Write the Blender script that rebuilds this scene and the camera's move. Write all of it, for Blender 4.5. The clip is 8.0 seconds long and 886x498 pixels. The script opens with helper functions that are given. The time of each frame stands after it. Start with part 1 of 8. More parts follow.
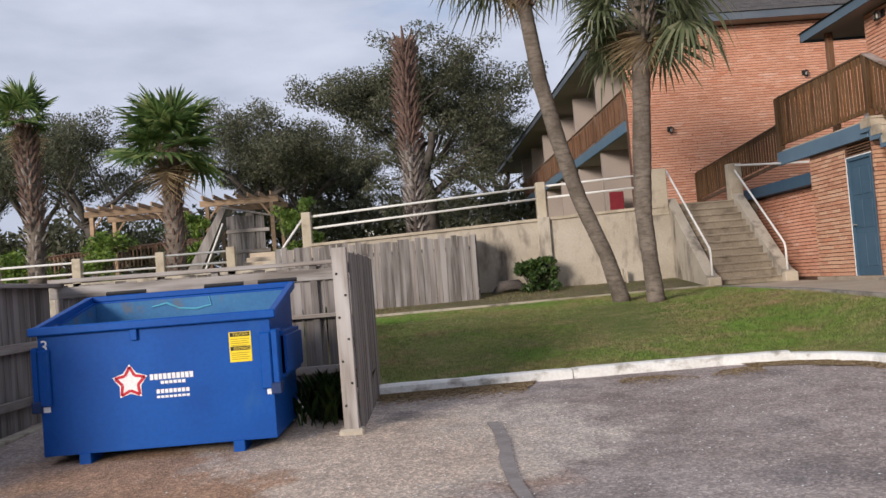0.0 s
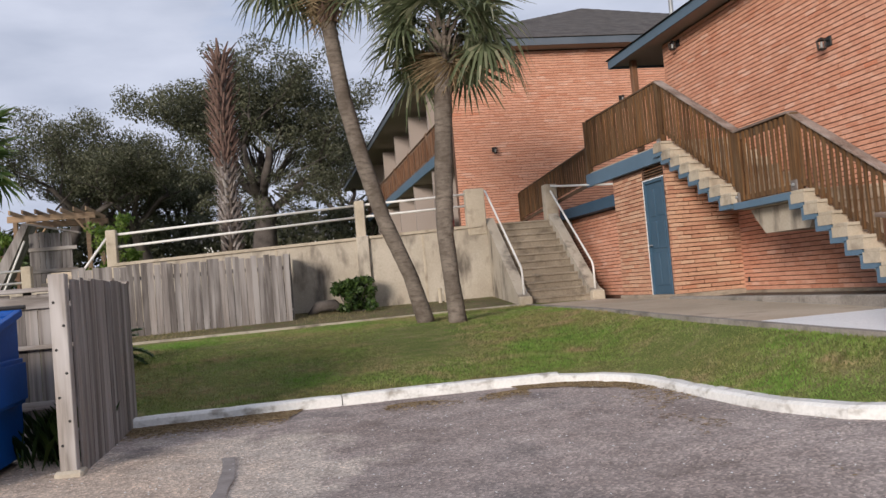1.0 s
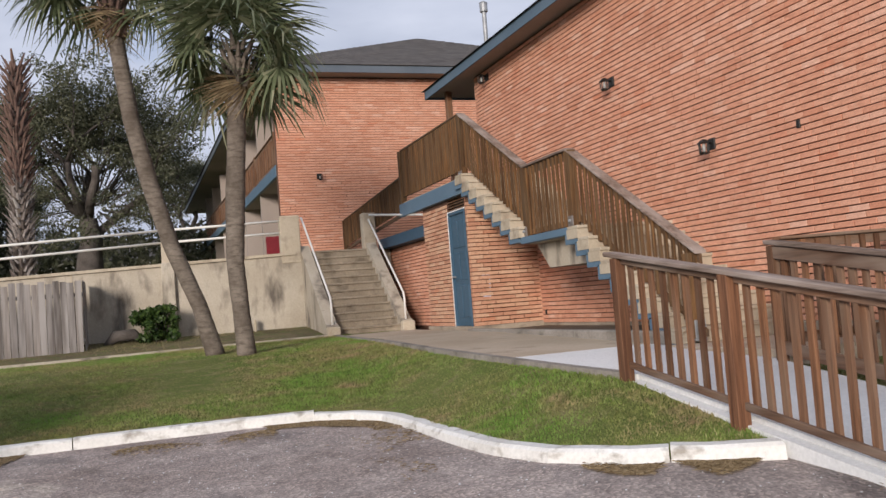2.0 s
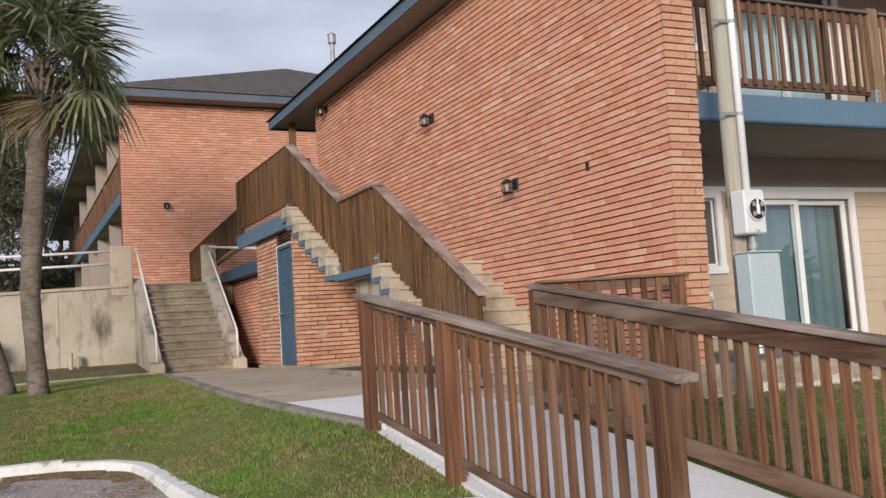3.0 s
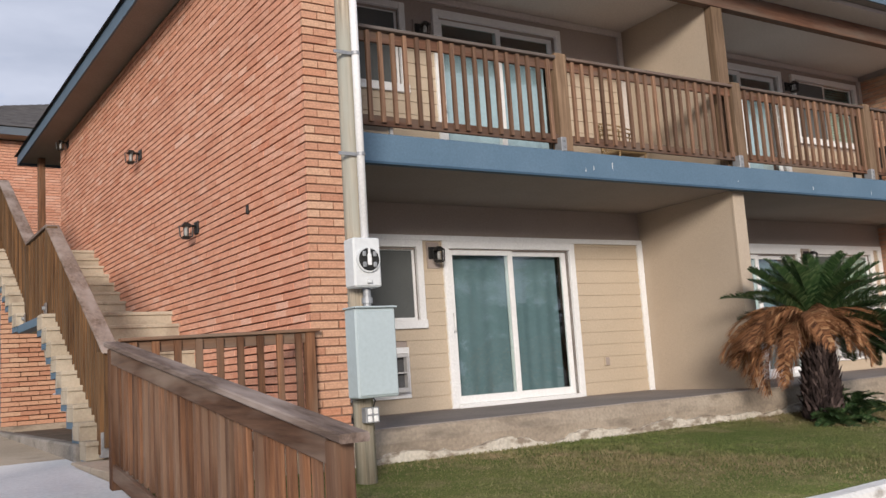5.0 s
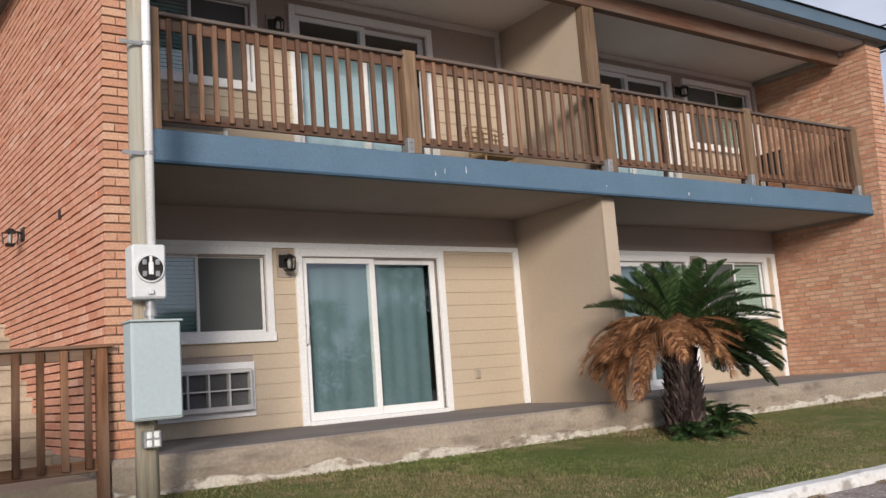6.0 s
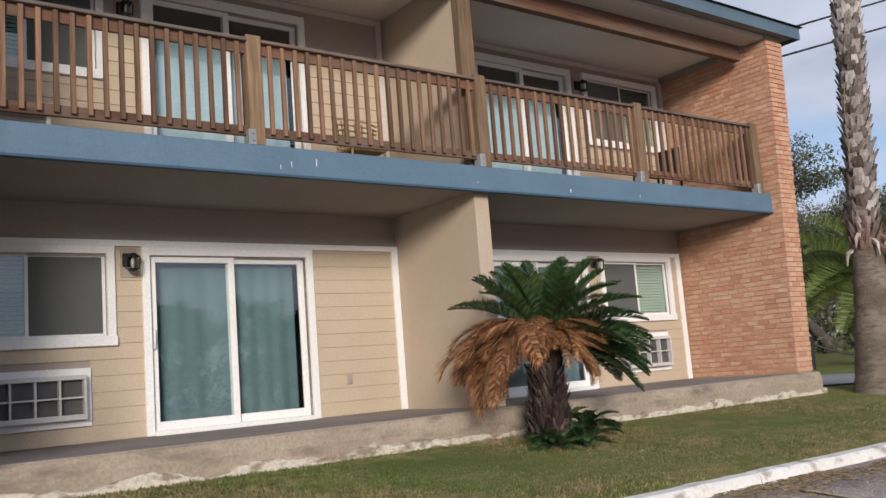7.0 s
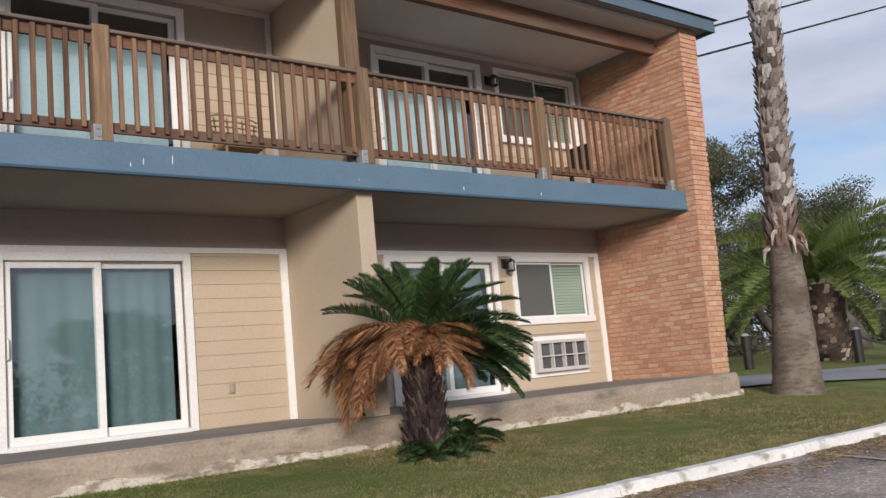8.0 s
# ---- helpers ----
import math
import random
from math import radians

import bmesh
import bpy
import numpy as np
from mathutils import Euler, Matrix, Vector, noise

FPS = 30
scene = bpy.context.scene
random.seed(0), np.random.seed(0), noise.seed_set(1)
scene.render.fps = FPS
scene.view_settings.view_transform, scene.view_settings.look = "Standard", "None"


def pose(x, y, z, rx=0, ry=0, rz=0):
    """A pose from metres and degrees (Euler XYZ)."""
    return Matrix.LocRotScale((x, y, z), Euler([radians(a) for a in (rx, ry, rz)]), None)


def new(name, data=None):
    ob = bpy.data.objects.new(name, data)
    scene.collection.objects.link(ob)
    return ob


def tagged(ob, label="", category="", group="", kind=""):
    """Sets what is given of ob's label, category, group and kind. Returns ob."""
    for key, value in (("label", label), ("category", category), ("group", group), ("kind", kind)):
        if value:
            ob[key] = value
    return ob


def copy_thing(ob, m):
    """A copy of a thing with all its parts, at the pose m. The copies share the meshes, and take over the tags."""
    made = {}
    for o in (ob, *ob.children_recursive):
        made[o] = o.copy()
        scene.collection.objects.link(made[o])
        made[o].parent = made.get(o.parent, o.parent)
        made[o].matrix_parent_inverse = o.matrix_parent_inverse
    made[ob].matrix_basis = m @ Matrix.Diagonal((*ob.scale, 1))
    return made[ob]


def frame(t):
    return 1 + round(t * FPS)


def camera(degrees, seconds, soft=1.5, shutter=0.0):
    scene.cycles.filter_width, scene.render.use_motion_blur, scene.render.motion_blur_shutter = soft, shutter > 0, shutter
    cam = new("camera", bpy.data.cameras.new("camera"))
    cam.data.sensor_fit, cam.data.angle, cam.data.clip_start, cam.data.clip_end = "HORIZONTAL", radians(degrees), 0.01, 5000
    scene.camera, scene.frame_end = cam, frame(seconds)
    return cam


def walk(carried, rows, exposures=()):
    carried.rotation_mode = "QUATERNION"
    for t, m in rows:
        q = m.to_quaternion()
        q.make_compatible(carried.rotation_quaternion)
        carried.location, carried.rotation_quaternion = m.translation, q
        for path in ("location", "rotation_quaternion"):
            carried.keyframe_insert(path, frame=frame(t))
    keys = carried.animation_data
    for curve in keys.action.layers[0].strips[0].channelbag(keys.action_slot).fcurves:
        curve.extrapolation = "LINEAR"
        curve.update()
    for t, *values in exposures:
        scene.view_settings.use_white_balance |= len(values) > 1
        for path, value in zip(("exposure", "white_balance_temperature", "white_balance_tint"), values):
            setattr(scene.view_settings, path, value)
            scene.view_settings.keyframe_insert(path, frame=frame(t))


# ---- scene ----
cam = camera(53.0, 8.0)
METRES, EYE, TILT, LEAN, TURN = 10.645, 1.65, 0.0, 0.0, -1.9
ROWS = [
    (0.0, 0.0, 0.0, 0.0, 0.17, 2.12, 4.58),
    (0.5, 0.0508, 0.0112, 0.0005, -4.24, 2.27, 4.93),
    (1.0, 0.1047, 0.0196, 0.0007, -8.74, 2.4, 4.91),
    (1.5, 0.163, 0.0228, 0.0015, -13.33, 2.67, 4.73),
    (3.0, 0.3662, 0.0194, -0.0007, -23.99, 5.07, 3.71),
    (3.5, 0.4335, 0.0133, -0.0011, -26.27, 5.77, 3.29),
    (4.0, 0.4927, 0.007, -0.0014, -28.26, 6.55, 3.15),
    (4.5, 0.5547, 0.0003, -0.0022, -30.07, 7.21, 3.4),
    (6.0, 0.7481, -0.0269, -0.0045, -34.52, 7.93, 4.22),
    (6.5, 0.8134, -0.0376, -0.0064, -35.74, 7.98, 4.25),
    (7.0, 0.8761, -0.0504, -0.0088, -36.73, 7.84, 4.47),
    (7.5, 0.9339, -0.0627, -0.0104, -37.52, 7.8, 4.89),
    (8.0, 0.9897, -0.0749, -0.0131, -38.21, 7.89, 5.28),
]
walk(cam, [(t, pose(0, 0, EYE, TILT, LEAN, TURN) @ pose(METRES * x, METRES * y, METRES * z, 90 + pitch, roll, yaw)) for t, x, y, z, yaw, pitch, roll in ROWS])

# ---- world, sun and exposure ----
SUN_EL, SUN_AZ = 13.2, 35.0          # the light travels towards +y, 35 degrees round to +x
world = bpy.data.worlds.new("sky_world")
scene.world = world
world.use_nodes = True
wn, wl = world.node_tree.nodes, world.node_tree.links
wn.clear()
w_out = wn.new("ShaderNodeOutputWorld")
w_bg = wn.new("ShaderNodeBackground")
w_bg.inputs["Strength"].default_value = 0.10
w_sky = wn.new("ShaderNodeTexSky")
w_sky.sky_type, w_sky.sun_disc = "NISHITA", False
w_sky.sun_elevation = radians(24)
w_sky.sun_rotation = radians(180 + SUN_AZ)
w_sky.air_density, w_sky.dust_density, w_sky.ozone_density = 1.0, 1.5, 2.0
w_tc = wn.new("ShaderNodeTexCoord")
w_map = wn.new("ShaderNodeMapping")
w_map.inputs["Scale"].default_value = (1.6, 1.6, 5.5)
w_noise = wn.new("ShaderNodeTexNoise")
w_noise.inputs["Scale"].default_value, w_noise.inputs["Detail"].default_value = 1.7, 7.0
w_noise.inputs["Roughness"].default_value = 0.52
w_ramp = wn.new("ShaderNodeValToRGB")
w_ramp.color_ramp.elements[0].position, w_ramp.color_ramp.elements[1].position = 0.30, 0.52
w_noise2 = wn.new("ShaderNodeTexNoise")
w_noise2.inputs["Scale"].default_value, w_noise2.inputs["Detail"].default_value = 4.0, 5.0
w_shade = wn.new("ShaderNodeValToRGB")
w_shade.color_ramp.elements[0].position, w_shade.color_ramp.elements[1].position = 0.3, 0.75
w_shade.color_ramp.elements[0].color = (3.9, 4.3, 5.4, 1)
w_shade.color_ramp.elements[1].color = (5.5, 5.85, 7.0, 1)
w_mix = wn.new("ShaderNodeMix")
w_mix.data_type = "RGBA"
wl.new(w_tc.outputs["Generated"], w_map.inputs["Vector"])
wl.new(w_map.outputs["Vector"], w_noise.inputs["Vector"])
wl.new(w_map.outputs["Vector"], w_noise2.inputs["Vector"])
w_dot = wn.new("ShaderNodeVectorMath")       # the cloud cover thins towards the east
w_dot.operation = "DOT_PRODUCT"
w_dot.inputs[1].default_value = (0.75, 0.10, -0.15)
w_east = wn.new("ShaderNodeMapRange")
w_east.inputs["From Min"].default_value, w_east.inputs["From Max"].default_value = 0.28, 0.68
w_east.inputs["To Min"].default_value, w_east.inputs["To Max"].default_value = 0.14, -0.04
w_add = wn.new("ShaderNodeMath")
w_add.operation = "ADD"
wl.new(w_tc.outputs["Generated"], w_dot.inputs[0])
wl.new(w_dot.outputs["Value"], w_east.inputs["Value"])
wl.new(w_noise.outputs["Fac"], w_add.inputs[0])
wl.new(w_east.outputs["Result"], w_add.inputs[1])
wl.new(w_add.outputs["Value"], w_ramp.inputs["Fac"])
wl.new(w_noise2.outputs["Fac"], w_shade.inputs["Fac"])
wl.new(w_ramp.outputs["Color"], w_mix.inputs["Factor"])
w_tint = wn.new("ShaderNodeMix")
w_tint.data_type, w_tint.blend_type = "RGBA", "MULTIPLY"
w_tint.inputs["Factor"].default_value = 1.0
w_tint.inputs["B"].default_value = (1.16, 1.10, 1.16, 1)
wl.new(w_sky.outputs["Color"], w_tint.inputs["A"])
wl.new(w_tint.outputs["Result"], w_mix.inputs["A"])
wl.new(w_shade.outputs["Color"], w_mix.inputs["B"])
wl.new(w_mix.outputs["Result"], w_bg.inputs["Color"])
wl.new(w_bg.outputs["Background"], w_out.inputs["Surface"])

sun = new("sun", bpy.data.lights.new("sun", "SUN"))
sun.data.energy, sun.data.angle, sun.data.color = 2.92, radians(14.0), (1.0, 0.905, 0.82)
sun_dir = Vector((math.sin(radians(SUN_AZ)) * math.cos(radians(SUN_EL)), math.cos(radians(SUN_AZ)) * math.cos(radians(SUN_EL)), -math.sin(radians(SUN_EL))))
sun.matrix_world = Matrix.Translation((-20, -30, 20)) @ sun_dir.to_track_quat("-Z", "Y").to_matrix().to_4x4()
scene.view_settings.exposure = 0.31


# ---- materials ----
def nodes_of(name, rough=0.8, metal=0.0, spec=0.3):
    m = bpy.data.materials.new(name)
    m.use_nodes = True
    nt = m.node_tree
    b = nt.nodes["Principled BSDF"]
    b.inputs["Roughness"].default_value, b.inputs["Metallic"].default_value = rough, metal
    b.inputs["Specular IOR Level"].default_value = spec
    return m, nt, b


def noise_of(nt, scale, detail=4.0, stretch=(1, 1, 1), rough=0.55, shift=None):
    tc = nt.nodes.new("ShaderNodeTexCoord")
    mp = nt.nodes.new("ShaderNodeMapping")
    mp.inputs["Scale"].default_value = stretch
    nz = nt.nodes.new("ShaderNodeTexNoise")
    nz.inputs["Scale"].default_value, nz.inputs["Detail"].default_value, nz.inputs["Roughness"].default_value = scale, detail, rough
    nt.links.new(tc.outputs["Object"], mp.inputs["Vector"])
    if shift is not None:
        vm = nt.nodes.new("ShaderNodeVectorMath")
        vm.operation = "SCALE"
        vm.inputs[0].default_value = (13.7, 9.1, 17.3)
        nt.links.new(shift, vm.inputs["Scale"])
        nt.links.new(vm.outputs["Vector"], mp.inputs["Location"])
    nt.links.new(mp.outputs["Vector"], nz.inputs["Vector"])
    return nz.outputs["Fac"]


def ramp_of(nt, fac, stops):
    r = nt.nodes.new("ShaderNodeValToRGB")
    e = r.color_ramp.elements
    while len(e) < len(stops):
        e.new(0.5)
    for k, (p, c) in enumerate(stops):
        e[k].position, e[k].color = p, (*c, 1.0)
    nt.links.new(fac, r.inputs["Fac"])
    return r.outputs["Color"]


def mix_of(nt, fac, a, b, mode="MIX"):
    m = nt.nodes.new("ShaderNodeMix")
    m.data_type, m.blend_type = "RGBA", mode
    for key, v in (("Factor", fac), ("A", a), ("B", b)):
        if isinstance(v, bpy.types.NodeSocket):
            nt.links.new(v, m.inputs[key])
        elif isinstance(v, tuple):
            m.inputs[key].default_value = (*v, 1.0)
        else:
            m.inputs[key].default_value = v
    return m.outputs["Result"]


def bump_of(nt, b, height, strength, distance=0.01):
    n = nt.nodes.new("ShaderNodeBump")
    n.inputs["Strength"].default_value, n.inputs["Distance"].default_value = strength, distance
    nt.links.new(height, n.inputs["Height"])
    nt.links.new(n.outputs["Normal"], b.inputs["Normal"])


def island(nt):
    return nt.nodes.new("ShaderNodeNewGeometry").outputs["Random Per Island"]


def per_object(nt):
    return nt.nodes.new("ShaderNodeObjectInfo").outputs["Random"]


def plain(name, c1, c2, big=1.2, fine=40.0, rough=0.8, metal=0.0, bump=0.15, dist=0.004, spec=0.3, stain=None, grain=0.86):
    m, nt, b = nodes_of(name, rough, metal, spec)
    n1, n2 = noise_of(nt, big), noise_of(nt, fine, 3.0)
    col = ramp_of(nt, n1, [(0.32, c1), (0.68, c2)])
    grey = ramp_of(nt, n2, [(0.25, (grain, grain, grain)), (0.75, (1.06, 1.06, 1.06))])
    col = mix_of(nt, 1.0, col, grey, "MULTIPLY")
    if stain:
        n3 = noise_of(nt, big * 2.3, 6.0, stain[1])
        col = mix_of(nt, ramp_of(nt, n3, [(stain[2], (0, 0, 0)), (stain[3], (1, 1, 1))]), col, stain[0])
    nt.links.new(col, b.inputs["Base Color"])
    bump_of(nt, b, n2, bump, dist)
    return m


def wood(name, dark, light, axis, grey=None, rough=0.75, by="object"):
    m, nt, b = nodes_of(name, rough, 0, 0.25)
    r = per_object(nt) if by == "object" else island(nt)
    st = [34.0, 34.0, 34.0]
    st["xyz".index(axis)] = 1.6
    n1 = noise_of(nt, 1.0, 6.0, tuple(st), 0.65, r)
    st2 = [5.0, 5.0, 5.0]
    st2["xyz".index(axis)] = 0.9
    n2 = noise_of(nt, 1.0, 3.0, tuple(st2), 0.5, r)
    col = ramp_of(nt, n1, [(0.3, dark), (0.7, light)])
    tone = ramp_of(nt, r, [(0.0, (0.58, 0.55, 0.53)), (0.5, (0.95, 0.93, 0.92)), (1.0, (1.32, 1.26, 1.2))])
    col = mix_of(nt, 1.0, col, tone, "MULTIPLY")
    if grey:
        col = mix_of(nt, ramp_of(nt, n2, [(0.42, (0, 0, 0)), (0.7, (1, 1, 1))]), col, grey)
    nt.links.new(col, b.inputs["Base Color"])
    bump_of(nt, b, n1, 0.35, 0.004)
    return m


def brick_material(name, by, tan=False):
    m, nt, b = nodes_of(name, 0.88, 0, 0.2)
    r = island(nt) if by == "island" else per_object(nt)
    col = ramp_of(nt, r, [(0.0, (0.57, 0.25, 0.155)), (0.06, (0.62, 0.295, 0.19)), (0.5, (0.66, 0.335, 0.222)), (0.92, (0.69, 0.37, 0.255)), (0.97, (0.73, 0.44, 0.325)), (1.0, (0.60, 0.24, 0.14))])
    if tan:
        col = ramp_of(nt, r, [(0.0, (0.47, 0.235, 0.15)), (0.3, (0.55, 0.30, 0.195)), (0.65, (0.585, 0.345, 0.225)), (0.9, (0.61, 0.39, 0.265)), (1.0, (0.54, 0.25, 0.15))])
    soot = noise_of(nt, 0.55, 5.0, (1, 1, 1.6))
    col = mix_of(nt, ramp_of(nt, soot, [(0.45, (0, 0, 0)), (0.8, (0.6, 0.6, 0.6))]), col, (0.46, 0.21, 0.135))
    lime = noise_of(nt, 3.2, 7.0, (1, 1, 2.2), 0.7)
    col = mix_of(nt, ramp_of(nt, lime, [(0.58, (0, 0, 0)), (0.8, (0.55, 0.55, 0.55))]), col, (0.74, 0.55, 0.43))
    streak = noise_of(nt, 7.0, 8.0, (1, 1, 5.0), 0.75)
    col = mix_of(nt, 1.0, col, ramp_of(nt, streak, [(0.3, (0.74, 0.70, 0.68)), (0.52, (1.0, 1.0, 1.0)), (0.72, (1.16, 1.2, 1.22))]), "MULTIPLY")
    grain = noise_of(nt, 60.0, 4.0)
    col = mix_of(nt, 1.0, col, ramp_of(nt, grain, [(0.25, (0.72, 0.72, 0.72)), (0.75, (1.18, 1.18, 1.18))]), "MULTIPLY")
    nt.links.new(col, b.inputs["Base Color"])
    bump_of(nt, b, grain, 0.5, 0.004)
    return m


def grass_sheet(name):
    m, nt, b = nodes_of(name, 0.95, 0, 0.1)
    n1, n2, n3 = noise_of(nt, 0.35, 5.0), noise_of(nt, 2.6, 5.0), noise_of(nt, 55.0, 4.0)
    col = ramp_of(nt, n1, [(0.35, (0.14, 0.185, 0.05)), (0.65, (0.23, 0.235, 0.08))])
    col = mix_of(nt, ramp_of(nt, n2, [(0.5, (0, 0, 0)), (0.72, (0.8, 0.8, 0.8))]), col, (0.33, 0.28, 0.14))
    col = mix_of(nt, 1.0, col, ramp_of(nt, n3, [(0.3, (0.35, 0.35, 0.35)), (0.7, (1.25, 1.25, 1.25))]), "MULTIPLY")
    nt.links.new(col, b.inputs["Base Color"])
    bump_of(nt, b, n3, 0.9, 0.03)
    return m


def leafy(name, stops, rough=0.6, trans=0.25, by="island", patch=None):
    m, nt, b = nodes_of(name, rough, 0, 0.3)
    r = island(nt) if by == "island" else per_object(nt)
    col = ramp_of(nt, r, stops)
    if patch:
        big, small = noise_of(nt, 0.5, 5.0), noise_of(nt, 2.2, 4.0)
        col = mix_of(nt, ramp_of(nt, big, [(0.40, (0, 0, 0)), (0.62, (0.7, 0.7, 0.7))]), col, patch[0])
        col = mix_of(nt, ramp_of(nt, small, [(0.48, (0, 0, 0)), (0.64, (0.75, 0.75, 0.75))]), col, patch[1])
        lush = noise_of(nt, 0.6, 5.0)
        col = mix_of(nt, ramp_of(nt, lush, [(0.49, (0, 0, 0)), (0.64, (0.85, 0.85, 0.85))]), col, patch[2])
        clump = noise_of(nt, 9.0, 4.0)
        col = mix_of(nt, 1.0, col, ramp_of(nt, clump, [(0.32, (0.55, 0.55, 0.55)), (0.62, (1.12, 1.12, 1.12))]), "MULTIPLY")
    nt.links.new(col, b.inputs["Base Color"])
    tr = nt.nodes.new("ShaderNodeBsdfTranslucent")
    nt.links.new(col, tr.inputs["Color"])
    ms = nt.nodes.new("ShaderNodeMixShader")
    ms.inputs["Fac"].default_value = trans
    out = nt.nodes["Material Output"]
    nt.links.new(b.outputs["BSDF"], ms.inputs[1])
    nt.links.new(tr.outputs["BSDF"], ms.inputs[2])
    nt.links.new(ms.outputs["Shader"], out.inputs["Surface"])
    return m


def asphalt_material():
    m, nt, b = nodes_of("asphalt", 0.92, 0, 0.2)
    n1, n2, n3 = noise_of(nt, 0.7, 8.0, (1, 1, 1), 0.68), noise_of(nt, 70.0, 3.0), noise_of(nt, 0.22, 5.0, (1, 2.2, 1))
    vor = nt.nodes.new("ShaderNodeTexVoronoi")
    vor.inputs["Scale"].default_value = 48.0
    tc = nt.nodes.new("ShaderNodeTexCoord")
    nt.links.new(tc.outputs["Object"], vor.inputs["Vector"])
    col = ramp_of(nt, n1, [(0.3, (0.235, 0.192, 0.174)), (0.7, (0.44, 0.378, 0.35))])
    col = mix_of(nt, ramp_of(nt, n3, [(0.45, (0, 0, 0)), (0.75, (0.5, 0.5, 0.5))]), col, (0.41, 0.372, 0.352))
    sep = nt.nodes.new("ShaderNodeVectorMath")      # rusty earth trodden in before the dumpster
    sep.operation = "DISTANCE"
    nt.links.new(tc.outputs["Object"], sep.inputs[0])
    sep.inputs[1].default_value = (-1.3, 7.3, 0.2)
    wob = nt.nodes.new("ShaderNodeMath")
    wob.operation = "MULTIPLY_ADD"
    wob.inputs[1].default_value, wob.inputs[2].default_value = -3.0, 0.0
    nt.links.new(noise_of(nt, 0.9, 6.0), wob.inputs[0])
    far = nt.nodes.new("ShaderNodeMath")
    far.operation = "ADD"
    nt.links.new(sep.outputs["Value"], far.inputs[0])
    nt.links.new(wob.outputs["Value"], far.inputs[1])
    col = mix_of(nt, ramp_of(nt, far.outputs["Value"], [(0.0, (0.75, 0.75, 0.75)), (0.85, (0, 0, 0))]), col, (0.42, 0.245, 0.14))
    pale = nt.nodes.new("ShaderNodeVectorMath")     # spilt pale mortar by the fence post
    pale.operation = "DISTANCE"
    nt.links.new(tc.outputs["Object"], pale.inputs[0])
    pale.inputs[1].default_value = (-0.1, 7.75, 0.3)
    wob2 = nt.nodes.new("ShaderNodeMath")
    wob2.operation = "MULTIPLY_ADD"
    wob2.inputs[1].default_value = -3.0
    nt.links.new(noise_of(nt, 1.6, 7.0), wob2.inputs[0])
    nt.links.new(pale.outputs["Value"], wob2.inputs[2])
    col = mix_of(nt, ramp_of(nt, wob2.outputs["Value"], [(0.0, (0.6, 0.6, 0.6)), (0.4, (0, 0, 0))]), col, (0.62, 0.55, 0.47))
    dust = noise_of(nt, 3.1, 9.0, (1, 1, 1), 0.7)
    col = mix_of(nt, 1.0, col, ramp_of(nt, dust, [(0.3, (0.74, 0.72, 0.71)), (0.5, (1.0, 0.99, 0.98)), (0.72, (1.22, 1.2, 1.17))]), "MULTIPLY")
    oil = noise_of(nt, 0.55, 3.0)
    col = mix_of(nt, ramp_of(nt, oil, [(0.60, (0, 0, 0)), (0.68, (0.55, 0.55, 0.55))]), col, (0.13, 0.12, 0.12))
    stones = ramp_of(nt, vor.outputs["Color"], [(0.1, (0.64, 0.64, 0.64)), (0.6, (0.97, 0.97, 0.97)), (0.95, (1.55, 1.5, 1.45))])
    col = mix_of(nt, 1.0, col, stones, "MULTIPLY")
    nt.links.new(col, b.inputs["Base Color"])
    bump_of(nt, b, vor.outputs["Distance"], 0.6, 0.008)
    return m


def glass_material(name, tint=(0.75, 0.9, 0.88)):
    m, nt, b = nodes_of(name, 0.02, 0, 0.5)
    gl = nt.nodes.new("ShaderNodeBsdfGlossy")
    gl.inputs["Roughness"].default_value = 0.015
    tp = nt.nodes.new("ShaderNodeBsdfTransparent")
    tp.inputs["Color"].default_value = (*tint, 1)
    fr = nt.nodes.new("ShaderNodeFresnel")
    fr.inputs["IOR"].default_value = 2.3
    ms = nt.nodes.new("ShaderNodeMixShader")
    out = nt.nodes["Material Output"]
    nt.links.new(fr.outputs["Fac"], ms.inputs["Fac"])
    nt.links.new(tp.outputs["BSDF"], ms.inputs[1])
    nt.links.new(gl.outputs["BSDF"], ms.inputs[2])
    nt.links.new(ms.outputs["Shader"], out.inputs["Surface"])
    return m


BRICK = brick_material("brick_joined", "island")
BRICK_ONE = brick_material("brick_single", "object")
BRICK_TAN = brick_material("tan_brick_joined", "island", True)
BRICK_TAN_ONE = brick_material("tan_brick_single", "object", True)
MORTAR_PALE = plain("pale_mortar", (0.30, 0.235, 0.18), (0.40, 0.32, 0.25), 1.5, 50, 0.95)
MORTAR_END = plain("worn_mortar", (0.20, 0.115, 0.08), (0.30, 0.19, 0.135), 1.5, 50, 0.95)
MORTAR = plain("mortar", (0.10, 0.052, 0.036), (0.16, 0.088, 0.062), 1.5, 50, 0.95)
ASPHALT = asphalt_material()
LAWN = grass_sheet("lawn_soil")
BLADE = leafy("grass_blade", [(0.0, (0.11, 0.18, 0.035)), (0.45, (0.19, 0.28, 0.06)), (0.75, (0.28, 0.335, 0.10)), (1.0, (0.46, 0.41, 0.21))], 0.75, 0.3, "island", ((0.31, 0.255, 0.11), (0.40, 0.285, 0.17), (0.165, 0.31, 0.05)))
